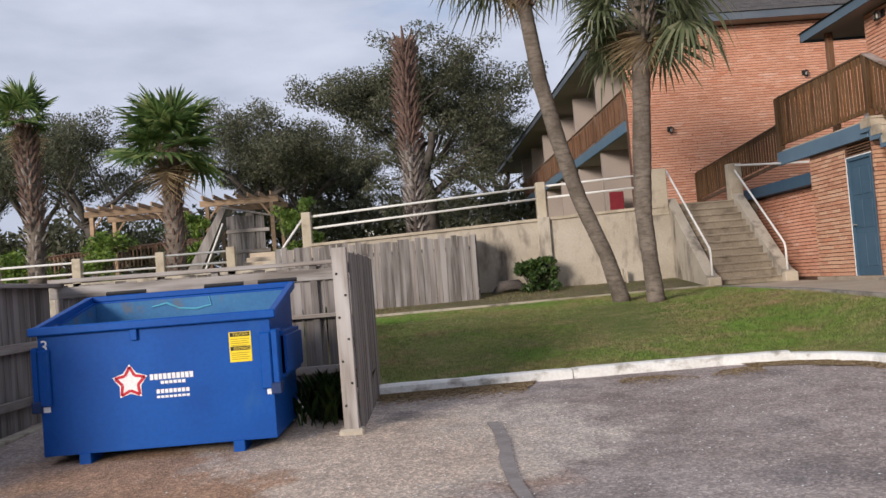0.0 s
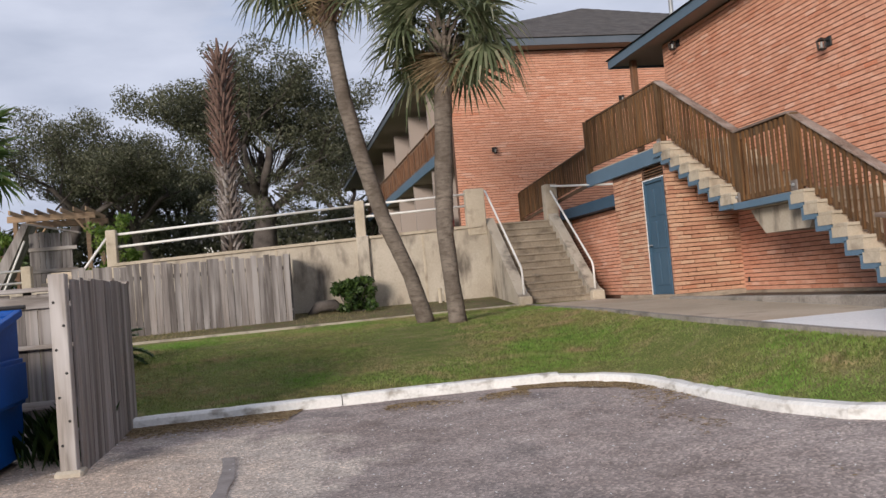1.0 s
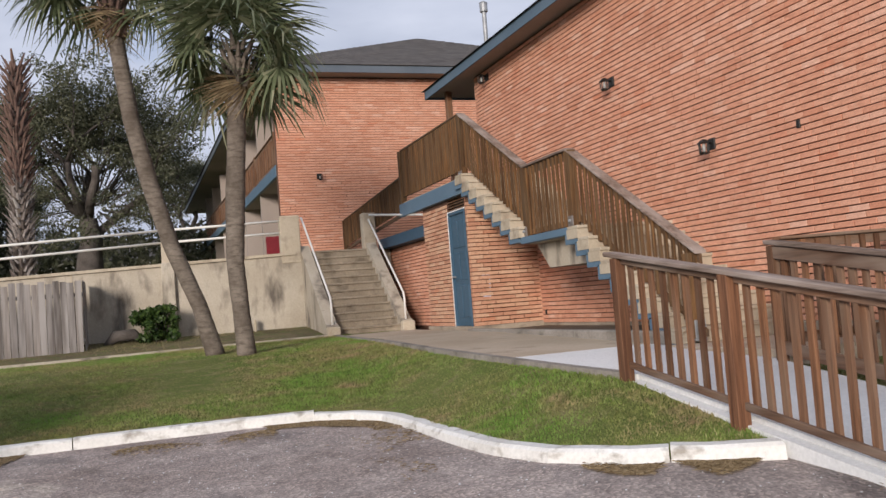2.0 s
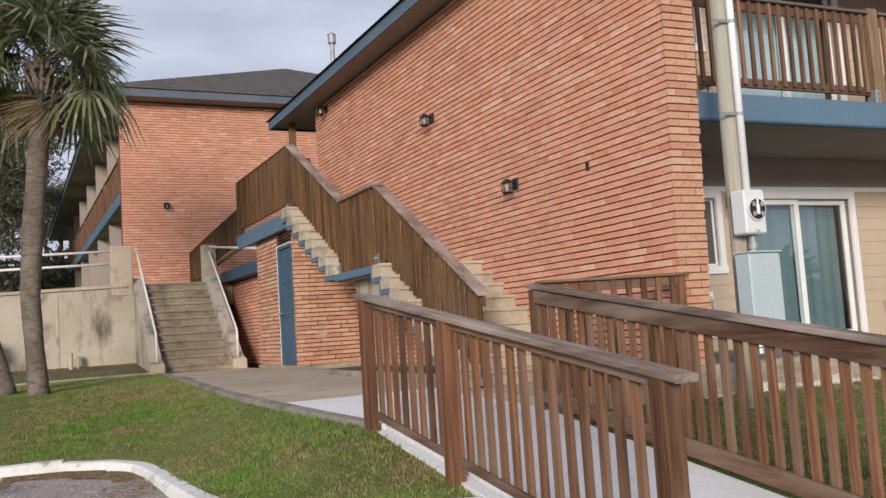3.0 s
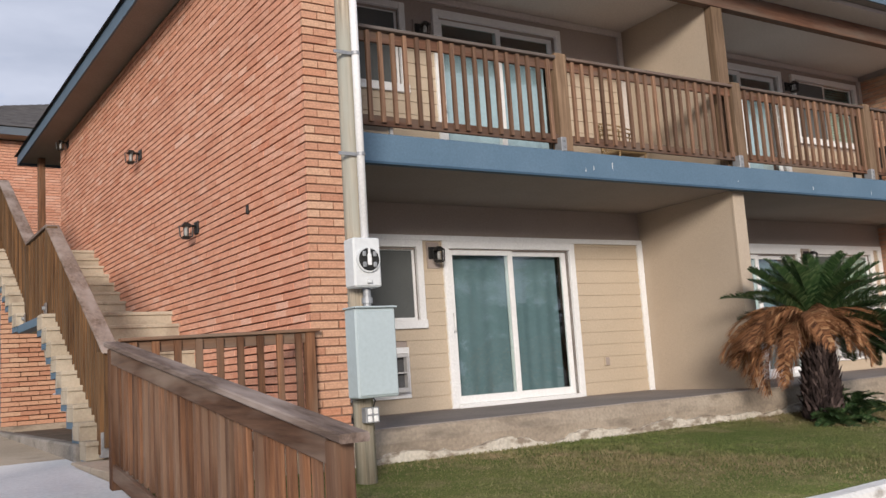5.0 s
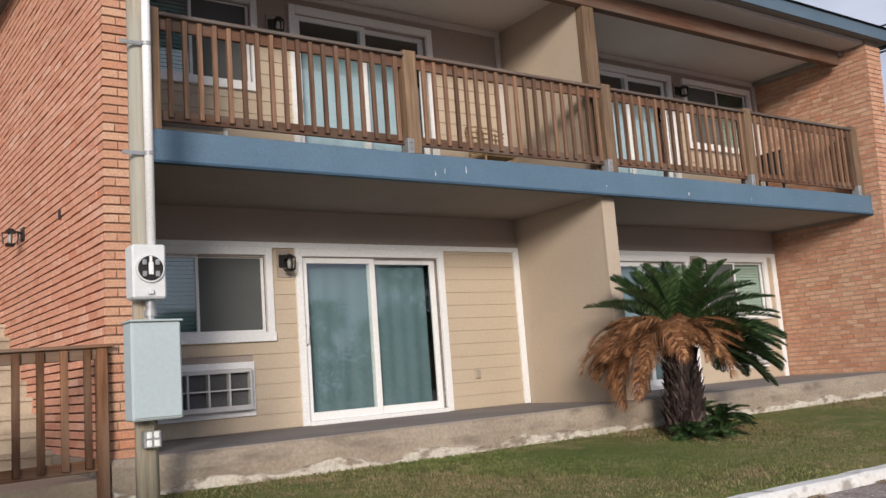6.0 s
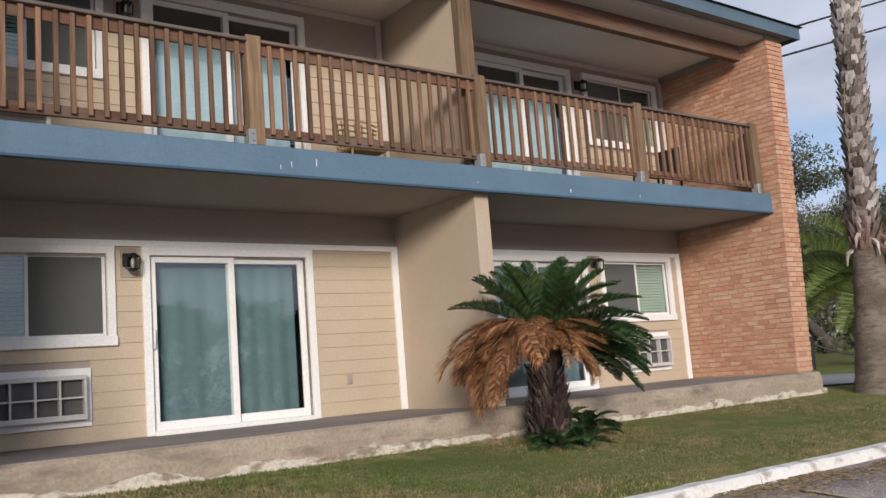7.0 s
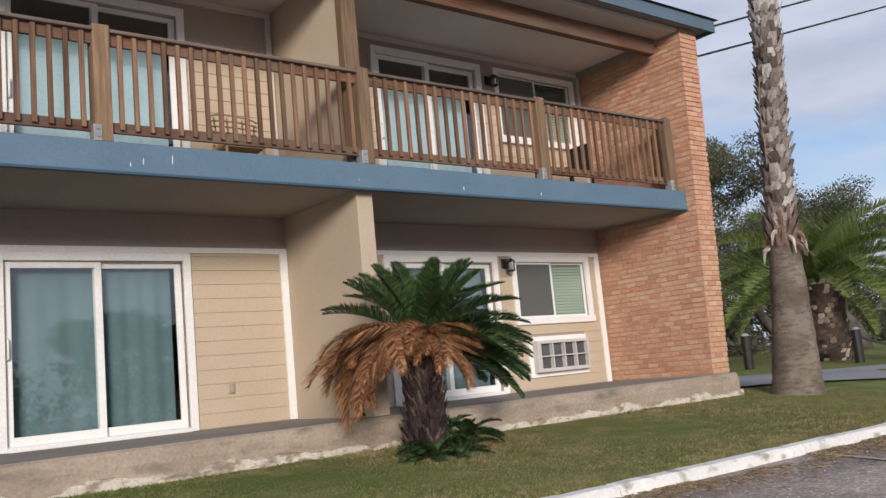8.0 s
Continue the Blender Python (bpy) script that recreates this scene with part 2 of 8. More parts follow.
BLADE_EAST = leafy("worn_grass_blade", [(0.0, (0.08, 0.10, 0.03)), (0.45, (0.155, 0.175, 0.058)), (0.75, (0.25, 0.24, 0.10)), (1.0, (0.44, 0.36, 0.21))], 0.8, 0.25, "island", ((0.27, 0.215, 0.11), (0.36, 0.265, 0.165), (0.15, 0.19, 0.055)))
DRYBLADE = leafy("dry_grass_blade", [(0.0, (0.12, 0.12, 0.05)), (0.6, (0.24, 0.20, 0.10)), (1.0, (0.40, 0.32, 0.19))], 0.8, 0.2)
MULCH = plain("leaf_litter", (0.13, 0.11, 0.06), (0.22, 0.18, 0.11), 1.5, 40, 0.95, 0, 0.6, 0.02, 0.1, ((0.12, 0.14, 0.05), (1, 1, 1), 0.5, 0.65), 0.5)
KERB = plain("kerb_paint", (0.80, 0.79, 0.76), (0.66, 0.64, 0.60), 1.3, 30, 0.8, 0, 0.5, 0.006, 0.3, ((0.34, 0.31, 0.27), (1.4, 1.4, 2.0), 0.55, 0.68))
CONC = plain("old_concrete", (0.40, 0.345, 0.27), (0.50, 0.445, 0.365), 0.9, 35, 0.9, 0, 0.4, 0.006, 0.2, ((0.13, 0.11, 0.09), (1.4, 1.4, 0.55), 0.50, 0.72))
CONC_STEP = plain("step_concrete", (0.42, 0.355, 0.265), (0.52, 0.45, 0.35), 1.2, 35, 0.9, 0, 0.4, 0.006, 0.2, ((0.22, 0.175, 0.13), (1, 1, 1), 0.52, 0.8))
STEP_OLD = plain("old_step_concrete", (0.25, 0.205, 0.15), (0.37, 0.31, 0.235), 1.6, 35, 0.9, 0, 0.4, 0.006, 0.2, ((0.15, 0.12, 0.09), (1, 1, 1), 0.50, 0.75), 0.75)
EDGE_CONC = plain("edging_concrete", (0.24, 0.215, 0.185), (0.36, 0.325, 0.285), 1.4, 35, 0.9, 0, 0.5, 0.008, 0.2, ((0.13, 0.12, 0.10), (1, 1, 1), 0.52, 0.7), 0.7)
CONC_NEW = plain("new_concrete", (0.70, 0.70, 0.69), (0.78, 0.78, 0.77), 0.8, 30, 0.85, 0, 0.2, 0.003)
CONC_WALK = plain("walk_concrete", (0.42, 0.34, 0.25), (0.52, 0.43, 0.33), 0.7, 30, 0.9, 0, 0.3, 0.004, 0.2, ((0.25, 0.2, 0.15), (1, 1, 1), 0.58, 0.8))
SLAB = plain("porch_concrete", (0.31, 0.25, 0.19), (0.44, 0.37, 0.29), 0.8, 30, 0.9, 0, 0.6, 0.012, 0.2, ((0.17, 0.14, 0.11), (1.0, 1.0, 3.0), 0.52, 0.72), 0.72)
SLAB_TOP = plain("porch_floor", (0.24, 0.21, 0.195), (0.31, 0.275, 0.25), 0.9, 30, 0.9)
BLUE = plain("blue_paint", (0.095, 0.16, 0.225), (0.115, 0.185, 0.255), 1.5, 45, 0.55, 0, 0.12, 0.003)
NAVY = plain("dark_blue_paint", (0.035, 0.075, 0.12), (0.045, 0.09, 0.14), 1.2, 45, 0.6)
FASCIA = plain("fascia_paint", (0.085, 0.13, 0.175), (0.105, 0.155, 0.205), 1.2, 45, 0.6)
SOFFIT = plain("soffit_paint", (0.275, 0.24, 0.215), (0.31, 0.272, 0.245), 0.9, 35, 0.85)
# twice as light as SOFFIT: light missing on the balcony put into the colour
SOFFIT_LIT = plain("lightened_balcony_soffit", (0.55, 0.50, 0.46), (0.60, 0.55, 0.51), 0.9, 35, 0.85)
TAUPE = plain("taupe_stucco", (0.345, 0.288, 0.252), (0.38, 0.318, 0.28), 0.7, 60, 0.9, 0, 0.35, 0.004)
BEIGE = plain("beige_stucco", (0.445, 0.365, 0.28), (0.50, 0.41, 0.315), 0.6, 70, 0.9, 0, 0.35, 0.004)
SIDING = plain("beige_siding", (0.475, 0.39, 0.288), (0.53, 0.435, 0.325), 0.7, 60, 0.75, 0, 0.12, 0.003)
WHITE = plain("white_trim", (0.78, 0.78, 0.77), (0.84, 0.84, 0.83), 1.0, 50, 0.5, 0, 0.06, 0.002)
PIPE = plain("white_pipe", (0.66, 0.64, 0.60), (0.78, 0.76, 0.72), 2.0, 40, 0.5, 0, 0.2, 0.002, 0.4, ((0.32, 0.2, 0.12), (1, 1, 1), 0.66, 0.8))
WOOD_V = wood("deck_wood_upright", (0.058, 0.025, 0.013), (0.25, 0.125, 0.066), "z", (0.19, 0.122, 0.082))
WOOD_Y = wood("deck_wood_along", (0.075, 0.038, 0.022), (0.22, 0.125, 0.078), "y", (0.23, 0.17, 0.13))
WOOD_X = wood("deck_wood_across", (0.095, 0.045, 0.024), (0.22, 0.12, 0.07), "x", (0.22, 0.17, 0.13))
CAP_Y = wood("weathered_cap_along", (0.10, 0.072, 0.056), (0.29, 0.22, 0.18), "y", (0.36, 0.295, 0.255))
BALC_V = wood("balcony_wood_upright", (0.088, 0.05, 0.033), (0.265, 0.162, 0.105), "z", None)
BALC_X = wood("balcony_wood_across", (0.075, 0.036, 0.024), (0.175, 0.092, 0.058), "x", (0.15, 0.11, 0.085))
BALC_CAP = wood("balcony_cap_wood", (0.07, 0.05, 0.042), (0.16, 0.12, 0.10), "x", (0.17, 0.145, 0.13))
BALC_POST = wood("balcony_post_wood", (0.10, 0.066, 0.040), (0.235, 0.162, 0.105), "z", None)
FENCE_V = wood("grey_fence_board", (0.095, 0.085, 0.08), (0.28, 0.255, 0.24), "z", (0.34, 0.315, 0.30))
FENCE_X = wood("grey_fence_rail", (0.14, 0.12, 0.11), (0.36, 0.33, 0.30), "x", (0.42, 0.39, 0.37))
PINE_X = wood("pale_pine", (0.24, 0.16, 0.10), (0.44, 0.32, 0.21), "x", None)
POLE_W = wood("pole_wood", (0.15, 0.125, 0.09), (0.40, 0.36, 0.29), "z", (0.34, 0.34, 0.29))
METAL_GREY = plain("grey_box_paint", (0.40, 0.47, 0.485), (0.43, 0.495, 0.51), 1.0, 30, 0.5, 0.0, 0.05, 0.002, 0.3, None, 0.96)
METER_GREY = plain("meter_box_paint", (0.58, 0.60, 0.60), (0.64, 0.655, 0.65), 1.0, 30, 0.5, 0.0, 0.05, 0.002, 0.3, None, 0.96)
GALV = plain("galvanised_metal", (0.27, 0.28, 0.29), (0.38, 0.39, 0.40), 9.0, 50, 0.55, 0.4, 0.1)
BLACK = plain("black_metal", (0.02, 0.02, 0.02), (0.035, 0.033, 0.03), 5.0, 40, 0.5, 0.2)
RUBBER = plain("black_cable", (0.012, 0.012, 0.013), (0.02, 0.02, 0.02), 5.0, 40, 0.6)
# near black: the shade of unlit insides and recesses is put into this colour
DARK = plain("unlit_interior", (0.05, 0.05, 0.05), (0.07, 0.068, 0.065), 0.8, 20, 0.9)
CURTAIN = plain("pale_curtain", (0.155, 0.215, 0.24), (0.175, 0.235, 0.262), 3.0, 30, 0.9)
# sky reflected in the balcony glass is put into this curtain colour
CURTAIN_SKY = plain("sky_tinted_curtain", (0.40, 0.47, 0.52), (0.46, 0.53, 0.58), 3.0, 30, 0.9)
BLIND = plain("window_blind", (0.42, 0.50, 0.44), (0.50, 0.58, 0.51), 1.0, 40, 0.7)
# blind colour brightened to carry the sky reflection of the western panes
BLIND_SKY = plain("sky_tinted_blind", (0.66, 0.80, 0.80), (0.72, 0.86, 0.86), 1.0, 40, 0.7)
SCREEN = plain("insect_screen", (0.095, 0.10, 0.097), (0.115, 0.122, 0.118), 1.0, 90, 0.7)
AC_GREY = plain("air_conditioner_paint", (0.52, 0.51, 0.50), (0.60, 0.59, 0.57), 2.0, 40, 0.5, 0, 0.05, 0.002)
COIL = plain("coil_fins", (0.07, 0.07, 0.072), (0.12, 0.12, 0.12), 3.0, 90, 0.6)
GLASS = glass_material("window_glass")
LAMPGLASS = plain("lamp_glass", (0.26, 0.26, 0.25), (0.38, 0.38, 0.36), 8.0, 30, 0.2)
SHINGLE = plain("roof_shingle", (0.065, 0.06, 0.06), (0.115, 0.105, 0.10), 3.0, 30, 0.95, 0, 0.6, 0.01)
DUMP = plain("dumpster_blue", (0.003, 0.062, 0.29), (0.004, 0.082, 0.36), 1.4, 25, 0.5, 0.0, 0.1, 0.003, 0.2, ((0.012, 0.085, 0.31), (1.5, 1.5, 0.7), 0.62, 0.75))
DUMP_IN = plain("dumpster_inside", (0.03, 0.13, 0.30), (0.06, 0.2, 0.38), 2.0, 25, 0.7, 0, 0.2, 0.003, 0.3, ((0.12, 0.13, 0.15), (1, 1, 1), 0.55, 0.7))
DUMP_DARK = plain("dumpster_shade_and_lug", (0.012, 0.03, 0.10), (0.02, 0.045, 0.14), 2.0, 25, 0.6)
STICK_W = plain("sticker_white", (0.8, 0.8, 0.8), (0.85, 0.85, 0.85), 2, 40, 0.5)
STICK_Y = plain("sticker_yellow", (0.85, 0.62, 0.02), (0.9, 0.68, 0.03), 2, 40, 0.5)
STICK_R = plain("sticker_red", (0.55, 0.02, 0.04), (0.6, 0.03, 0.05), 2, 40, 0.5)
DOORBLUE = plain("door_blue_paint", (0.045, 0.095, 0.145), (0.06, 0.115, 0.17), 1.5, 45, 0.5)
BARK = plain("oak_bark", (0.06, 0.05, 0.045), (0.13, 0.112, 0.10), 2.0, 18, 0.95, 0, 0.8, 0.03)
PALMBARK = plain("palm_bark", (0.11, 0.088, 0.07), (0.225, 0.188, 0.155), 2.5, 22, 0.95, 0, 0.8, 0.02, 0.2, ((0.085, 0.068, 0.052), (1.0, 1.0, 3.5), 0.46, 0.72))
BOOT = plain("palm_boot", (0.20, 0.165, 0.14), (0.56, 0.50, 0.45), 6.0, 30, 0.9, 0, 0.4, 0.006)
BOOT_RED = plain("palm_boot_red", (0.08, 0.048, 0.04), (0.24, 0.155, 0.125), 4.0, 30, 0.9, 0, 0.4, 0.006)
OAKLEAF = leafy("oak_leaf", [(0.0, (0.06, 0.066, 0.038)), (0.5, (0.105, 0.111, 0.066)), (0.85, (0.15, 0.152, 0.096)), (1.0, (0.23, 0.22, 0.165))], 0.8, 0.28)
PALMLEAF = leafy("palm_leaf", [(0.0, (0.085, 0.11, 0.055)), (0.6, (0.16, 0.185, 0.10)), (1.0, (0.31, 0.31, 0.20))], 0.55, 0.3)
FANLEAF = leafy("garden_palm_leaf", [(0.0, (0.055, 0.105, 0.03)), (0.6, (0.12, 0.19, 0.055)), (1.0, (0.26, 0.30, 0.11))], 0.5, 0.35)
PALMDRY = leafy("palm_leaf_dry", [(0.0, (0.16, 0.11, 0.06)), (1.0, (0.38, 0.29, 0.17))], 0.8, 0.25)
SAGOLEAF = leafy("sago_leaf", [(0.0, (0.016, 0.04, 0.015)), (0.6, (0.045, 0.088, 0.03)), (1.0, (0.10, 0.14, 0.06))], 0.4, 0.2)
SAGODRY = leafy("sago_leaf_dry", [(0.0, (0.06, 0.025, 0.012)), (0.4, (0.22, 0.095, 0.042)), (0.8, (0.36, 0.175, 0.08)), (1.0, (0.50, 0.31, 0.16))], 0.8, 0.2)
def boot_material(name, stops):
    m, nt, b = nodes_of(name, 0.9, 0, 0.2)
    grain = noise_of(nt, 28.0, 4.0, (1, 1, 0.4))
    col = ramp_of(nt, island(nt), stops)
    col = mix_of(nt, 1.0, col, ramp_of(nt, grain, [(0.3, (0.6, 0.6, 0.6)), (0.7, (1.15, 1.15, 1.15))]), "MULTIPLY")
    nt.links.new(col, b.inputs["Base Color"])
    bump_of(nt, b, grain, 0.5, 0.006)
    return m


BOOT_MIX = boot_material("mixed_palm_boot", [(0.0, (0.09, 0.07, 0.06)), (0.4, (0.22, 0.185, 0.17)), (0.75, (0.36, 0.32, 0.30)), (1.0, (0.50, 0.465, 0.44))])
BOOT_DATE = boot_material("date_palm_boot", [(0.0, (0.03, 0.022, 0.018)), (0.5, (0.075, 0.055, 0.045)), (0.75, (0.22, 0.17, 0.135)), (1.0, (0.42, 0.35, 0.29))])
BOOT_DARK = boot_material("dark_palm_boot", [(0.0, (0.05, 0.035, 0.025)), (0.8, (0.075, 0.054, 0.043)), (1.0, (0.20, 0.15, 0.115))])
BOOT_SAGO = boot_material("sago_boot", [(0.0, (0.015, 0.010, 0.009)), (0.6, (0.05, 0.034, 0.031)), (1.0, (0.14, 0.10, 0.09))])
DATELEAF = leafy("date_palm_leaf", [(0.0, (0.06, 0.10, 0.022)), (0.6, (0.125, 0.17, 0.045)), (1.0, (0.24, 0.25, 0.09))], 0.6, 0.2)
STAIR_V = wood("stair_wood_upright", (0.045, 0.022, 0.009), (0.20, 0.108, 0.046), "z", (0.12, 0.075, 0.04))
STAIR_Y = wood("stair_wood_along", (0.05, 0.027, 0.014), (0.15, 0.09, 0.05), "y", (0.12, 0.088, 0.06))
FOOTING = plain("broken_footing", (0.55, 0.49, 0.40), (0.66, 0.60, 0.51), 2.5, 30, 0.9, 0, 0.7, 0.015, 0.2, ((0.26, 0.21, 0.16), (1, 1, 2), 0.50, 0.62), 0.7)
SHRUB = leafy("shrub_leaf", [(0.0, (0.02, 0.045, 0.012)), (1.0, (0.08, 0.13, 0.03))], 0.5, 0.25)
SHRUB_L = leafy("light_shrub_leaf", [(0.0, (0.07, 0.14, 0.02)), (1.0, (0.22, 0.3, 0.06))], 0.5, 0.3)
RED = plain("red_fabric", (0.15, 0.012, 0.02), (0.20, 0.018, 0.026), 3.0, 40, 0.7)


# ---- mesh helpers ----
class Mesher:
    """Collects vertices and faces of one mesh; m places what is added."""

    def __init__(self, m=None):
        self.v, self.f, self.m = [], [], m

    def add(self, verts, faces):
        n = len(self.v)
        self.v += [tuple(self.m @ Vector(p)) if self.m is not None else tuple(p) for p in verts]
        self.f += [tuple(n + i for i in face) for face in faces]
        return self

    def box(self, x0, x1, y0, y1, z0, z1, c=0.0, m=None):
        """A box, with edges chamfered by c."""
        lo, hi = (x0, y0, z0), (x1, y1, z1)
        if c <= 0:
            vs = [Vector((hi[0] if i & 1 else x0, hi[1] if i & 2 else y0, hi[2] if i & 4 else z0)) for i in range(8)]
            fs = [(0, 2, 3, 1), (4, 5, 7, 6), (0, 1, 5, 4), (2, 6, 7, 3), (0, 4, 6, 2), (1, 3, 7, 5)]
        else:
            vs, fs = [], []
            for i in range(8):
                s = [(1 if i >> k & 1 else -1) for k in range(3)]
                for k in range(3):
                    vs.append(Vector([(hi[j] if s[j] > 0 else lo[j]) - (0 if j == k else s[j] * c) for j in range(3)]))
            mid = Vector([(a + b) / 2 for a, b in zip(lo, hi)])

            def face(ids):
                ps = [vs[i] for i in ids]
                nrm = (ps[1] - ps[0]).cross(ps[2] - ps[0])
                fs.append(tuple(ids) if nrm.dot(sum(ps, Vector()) / len(ps) - mid) > 0 else tuple(reversed(ids)))

            for k in range(3):
                a, b = [j for j in range(3) if j != k]
                for side in (0, 1):
                    base = side << k
                    face([3 * (base | (p << a) | (q << b)) + k for p, q in ((0, 0), (1, 0), (1, 1), (0, 1))])
                for p in (0, 1):
                    for q in (0, 1):
                        i0 = (p << a) | (q << b)
                        i1 = i0 | (1 << k)
                        face([3 * i0 + a, 3 * i1 + a, 3 * i1 + b, 3 * i0 + b])
            for i in range(8):
                face([3 * i, 3 * i + 1, 3 * i + 2])
        if m is not None:
            vs = [m @ p for p in vs]
        return self.add(vs, fs)

    def rod(self, p0, p1, r0, r1=None, n=8, caps=True):
        p0, p1 = Vector(p0), Vector(p1)
        r1 = r0 if r1 is None else r1
        d = (p1 - p0).normalized()
        a = d.orthogonal().normalized()
        b = d.cross(a)
        vs = [p + (a * math.cos(2 * math.pi * k / n) + b * math.sin(2 * math.pi * k / n)) * r for p, r in ((p0, r0), (p1, r1)) for k in range(n)]
        fs = [(k, (k + 1) % n, n + (k + 1) % n, n + k) for k in range(n)]
        if caps:
            fs += [tuple(reversed(range(n))), tuple(range(n, 2 * n))]
        return self.add(vs, fs)

    def tube(self, pts, radii, n=10):
        """A tube through points with a radius at each."""
        pts = [Vector(p) for p in pts]
        vs, fs = [], []
        a = None
        for k, p in enumerate(pts):
            d = (pts[min(k + 1, len(pts) - 1)] - pts[max(k - 1, 0)]).normalized()
            a = d.orthogonal().normalized() if a is None else (a - d * a.dot(d)).normalized()
            b = d.cross(a)
            vs += [p + (a * math.cos(2 * math.pi * j / n) + b * math.sin(2 * math.pi * j / n)) * radii[k] for j in range(n)]
        for k in range(len(pts) - 1):
            fs += [(k * n + j, k * n + (j + 1) % n, (k + 1) * n + (j + 1) % n, (k + 1) * n + j) for j in range(n)]
        fs += [tuple(reversed(range(n))), tuple(range((len(pts) - 1) * n, len(pts) * n))]
        return self.add(vs, fs)

    def prism(self, poly, axis, a, b):
        """A polygon in the two other axes, pushed from a to b along the axis."""
        k = "xyz".index(axis)
        n = len(poly)

        def at(p, h):
            q = list(p)
            q.insert(k, h)
            return Vector(q)

        area = sum(poly[i][0] * poly[(i + 1) % n][1] - poly[(i + 1) % n][0] * poly[i][1] for i in range(n))
        if (area > 0) == (k == 1):
            poly = poly[::-1]
        vs = [at(p, a) for p in poly] + [at(p, b) for p in poly]
        fs = [tuple(reversed(range(n))), tuple(range(n, 2 * n))] + [(i, (i + 1) % n, n + (i + 1) % n, n + i) for i in range(n)]
        if a > b:
            fs = [tuple(reversed(f)) for f in fs]
        return self.add(vs, fs)

    def mesh(self, name, material, smooth=False):
        me = bpy.data.meshes.new(name)
        me.from_pydata(self.v, [], self.f)
        me.materials.append(material)
        if smooth:
            me.polygons.foreach_set("use_smooth", [True] * len(me.polygons))
        me.update()
        return me


def raw_mesh(name, verts, faces, material):
    """A mesh from arrays: verts (n, 3), faces (k, 3 or 4)."""
    me = bpy.data.meshes.new(name)
    k = faces.shape[1]
    me.vertices.add(len(verts)), me.loops.add(faces.size), me.polygons.add(len(faces))
    me.vertices.foreach_set("co", np.asarray(verts, np.float32).ravel())
    me.loops.foreach_set("vertex_index", np.asarray(faces, np.int32).ravel())
    me.polygons.foreach_set("loop_start", np.arange(0, faces.size, k, dtype=np.int32))
    me.materials.append(material)
    me.update(calc_edges=True)
    return me


def part(name, ms, material, parent=None, label="", smooth=False):
    me = ms.mesh(name, material, smooth) if isinstance(ms, Mesher) else ms
    ob = new(name, me)
    if parent is not None:
        ob.parent = parent
    return tagged(ob, label)


def thing(name, label, category, group="", kind="", at=(0, 0, 0)):
    ob = new(name)
    ob.location = at
    ob.empty_display_size = 0.2
    return tagged(ob, label, category, group, kind)


def put(name, me, parent, loc, rot=None):
    ob = new(name, me)
    ob.parent = parent
    ob.matrix_basis = (Matrix.Translation(loc) @ rot) if rot is not None else Matrix.Translation(loc)
    return ob


def smooth01(a, b, x):
    t = np.clip((np.asarray(x, float) - a) / (b - a), 0, 1)
    return t * t * (3 - 2 * t)


FR = Matrix.Translation((10.2, 7.36, 0)) @ Matrix.Rotation(radians(-2.0), 4, "Z")   # the facade: u along it, v into the house


# ---- ground ----
def plain_asphalt(x, y):
    return 0.032 * np.clip(y, -25, 11.5) + 0.16 * smooth01(8, 14, x) + 0.09 * smooth01(2, -1, x) * smooth01(3, 8, y)


def lawn_z(x, y):
    x, y = np.asarray(x, float), np.asarray(y, float)
    a = np.interp(y, [6, 10.7, 16, 20, 22.5], [0.45, 0.47, 1.0, 1.06, 1.28])
    b = np.interp(y, [3, 5.3, 7.5, 10, 14.6, 20, 22.5], [0.10, 0.44, 0.81, 0.92, 1.03, 1.055, 1.28])
    c = np.interp(y, [3.4, 7.0, 9.6, 11.5, 30, 400], [0.45, 0.74, 0.77, 0.86, 0.95, 1.2])
    s, e = smooth01(5.2, 6.6, x), smooth01(8.3, 8.9, x)
    far = smooth01(26, 60, x) * 0.1
    return ((1 - s) * a + s * b) * (1 - e) + e * (c - far)


EDGE = [(-160, 11.3), (-0.80, 11.3), (-0.78, 10.6), (1, 10.7), (3.6, 10.72), (4.4, 10.6), (4.85, 10.25), (5.1, 9.8), (5.18, 9.2), (5.2, 8.4), (5.22, 7.6), (5.28, 7.0),
        (5.45, 6.4), (5.8, 5.9), (6.25, 5.6), (6.74, 5.45), (6.76, 3.0), (8.40, 3.0), (8.42, 3.62), (10, 3.78), (14, 3.82), (20, 3.55), (30, 3.2), (45, 2.6), (220, -4)]
EX, EY = [p[0] for p in EDGE], [p[1] for p in EDGE]


def edge_y(x):
    return np.interp(x, EX, EY)


KP = np.array([(x0 + (x1 - x0) * s, y0 + (y1 - y0) * s) for (x0, y0), (x1, y1) in zip(EDGE[2:24], EDGE[3:24]) if x1 < 6.75 or x0 > 8.41 for s in np.linspace(0, 1, 24)])
KZ = np.array([float(lawn_z(x, y)) for x, y in KP]) - 0.085 - plain_asphalt(KP[:, 0], KP[:, 1])


def asphalt_z(x, y):
    """The lot rises a little towards the kerb."""
    x, y = np.atleast_1d(np.asarray(x, float)), np.atleast_1d(np.asarray(y, float))
    z = plain_asphalt(x, y)
    for k in range(0, len(x), 4000):
        d2 = (x[k:k + 4000, None] - KP[:, 0]) ** 2 + (y[k:k + 4000, None] - KP[:, 1]) ** 2
        i = d2.argmin(1)
        z[k:k + 4000] += KZ[i] * smooth01(3.2, 0.1, np.sqrt(d2.min(1)))
    return z if len(z) > 1 else float(z[0])


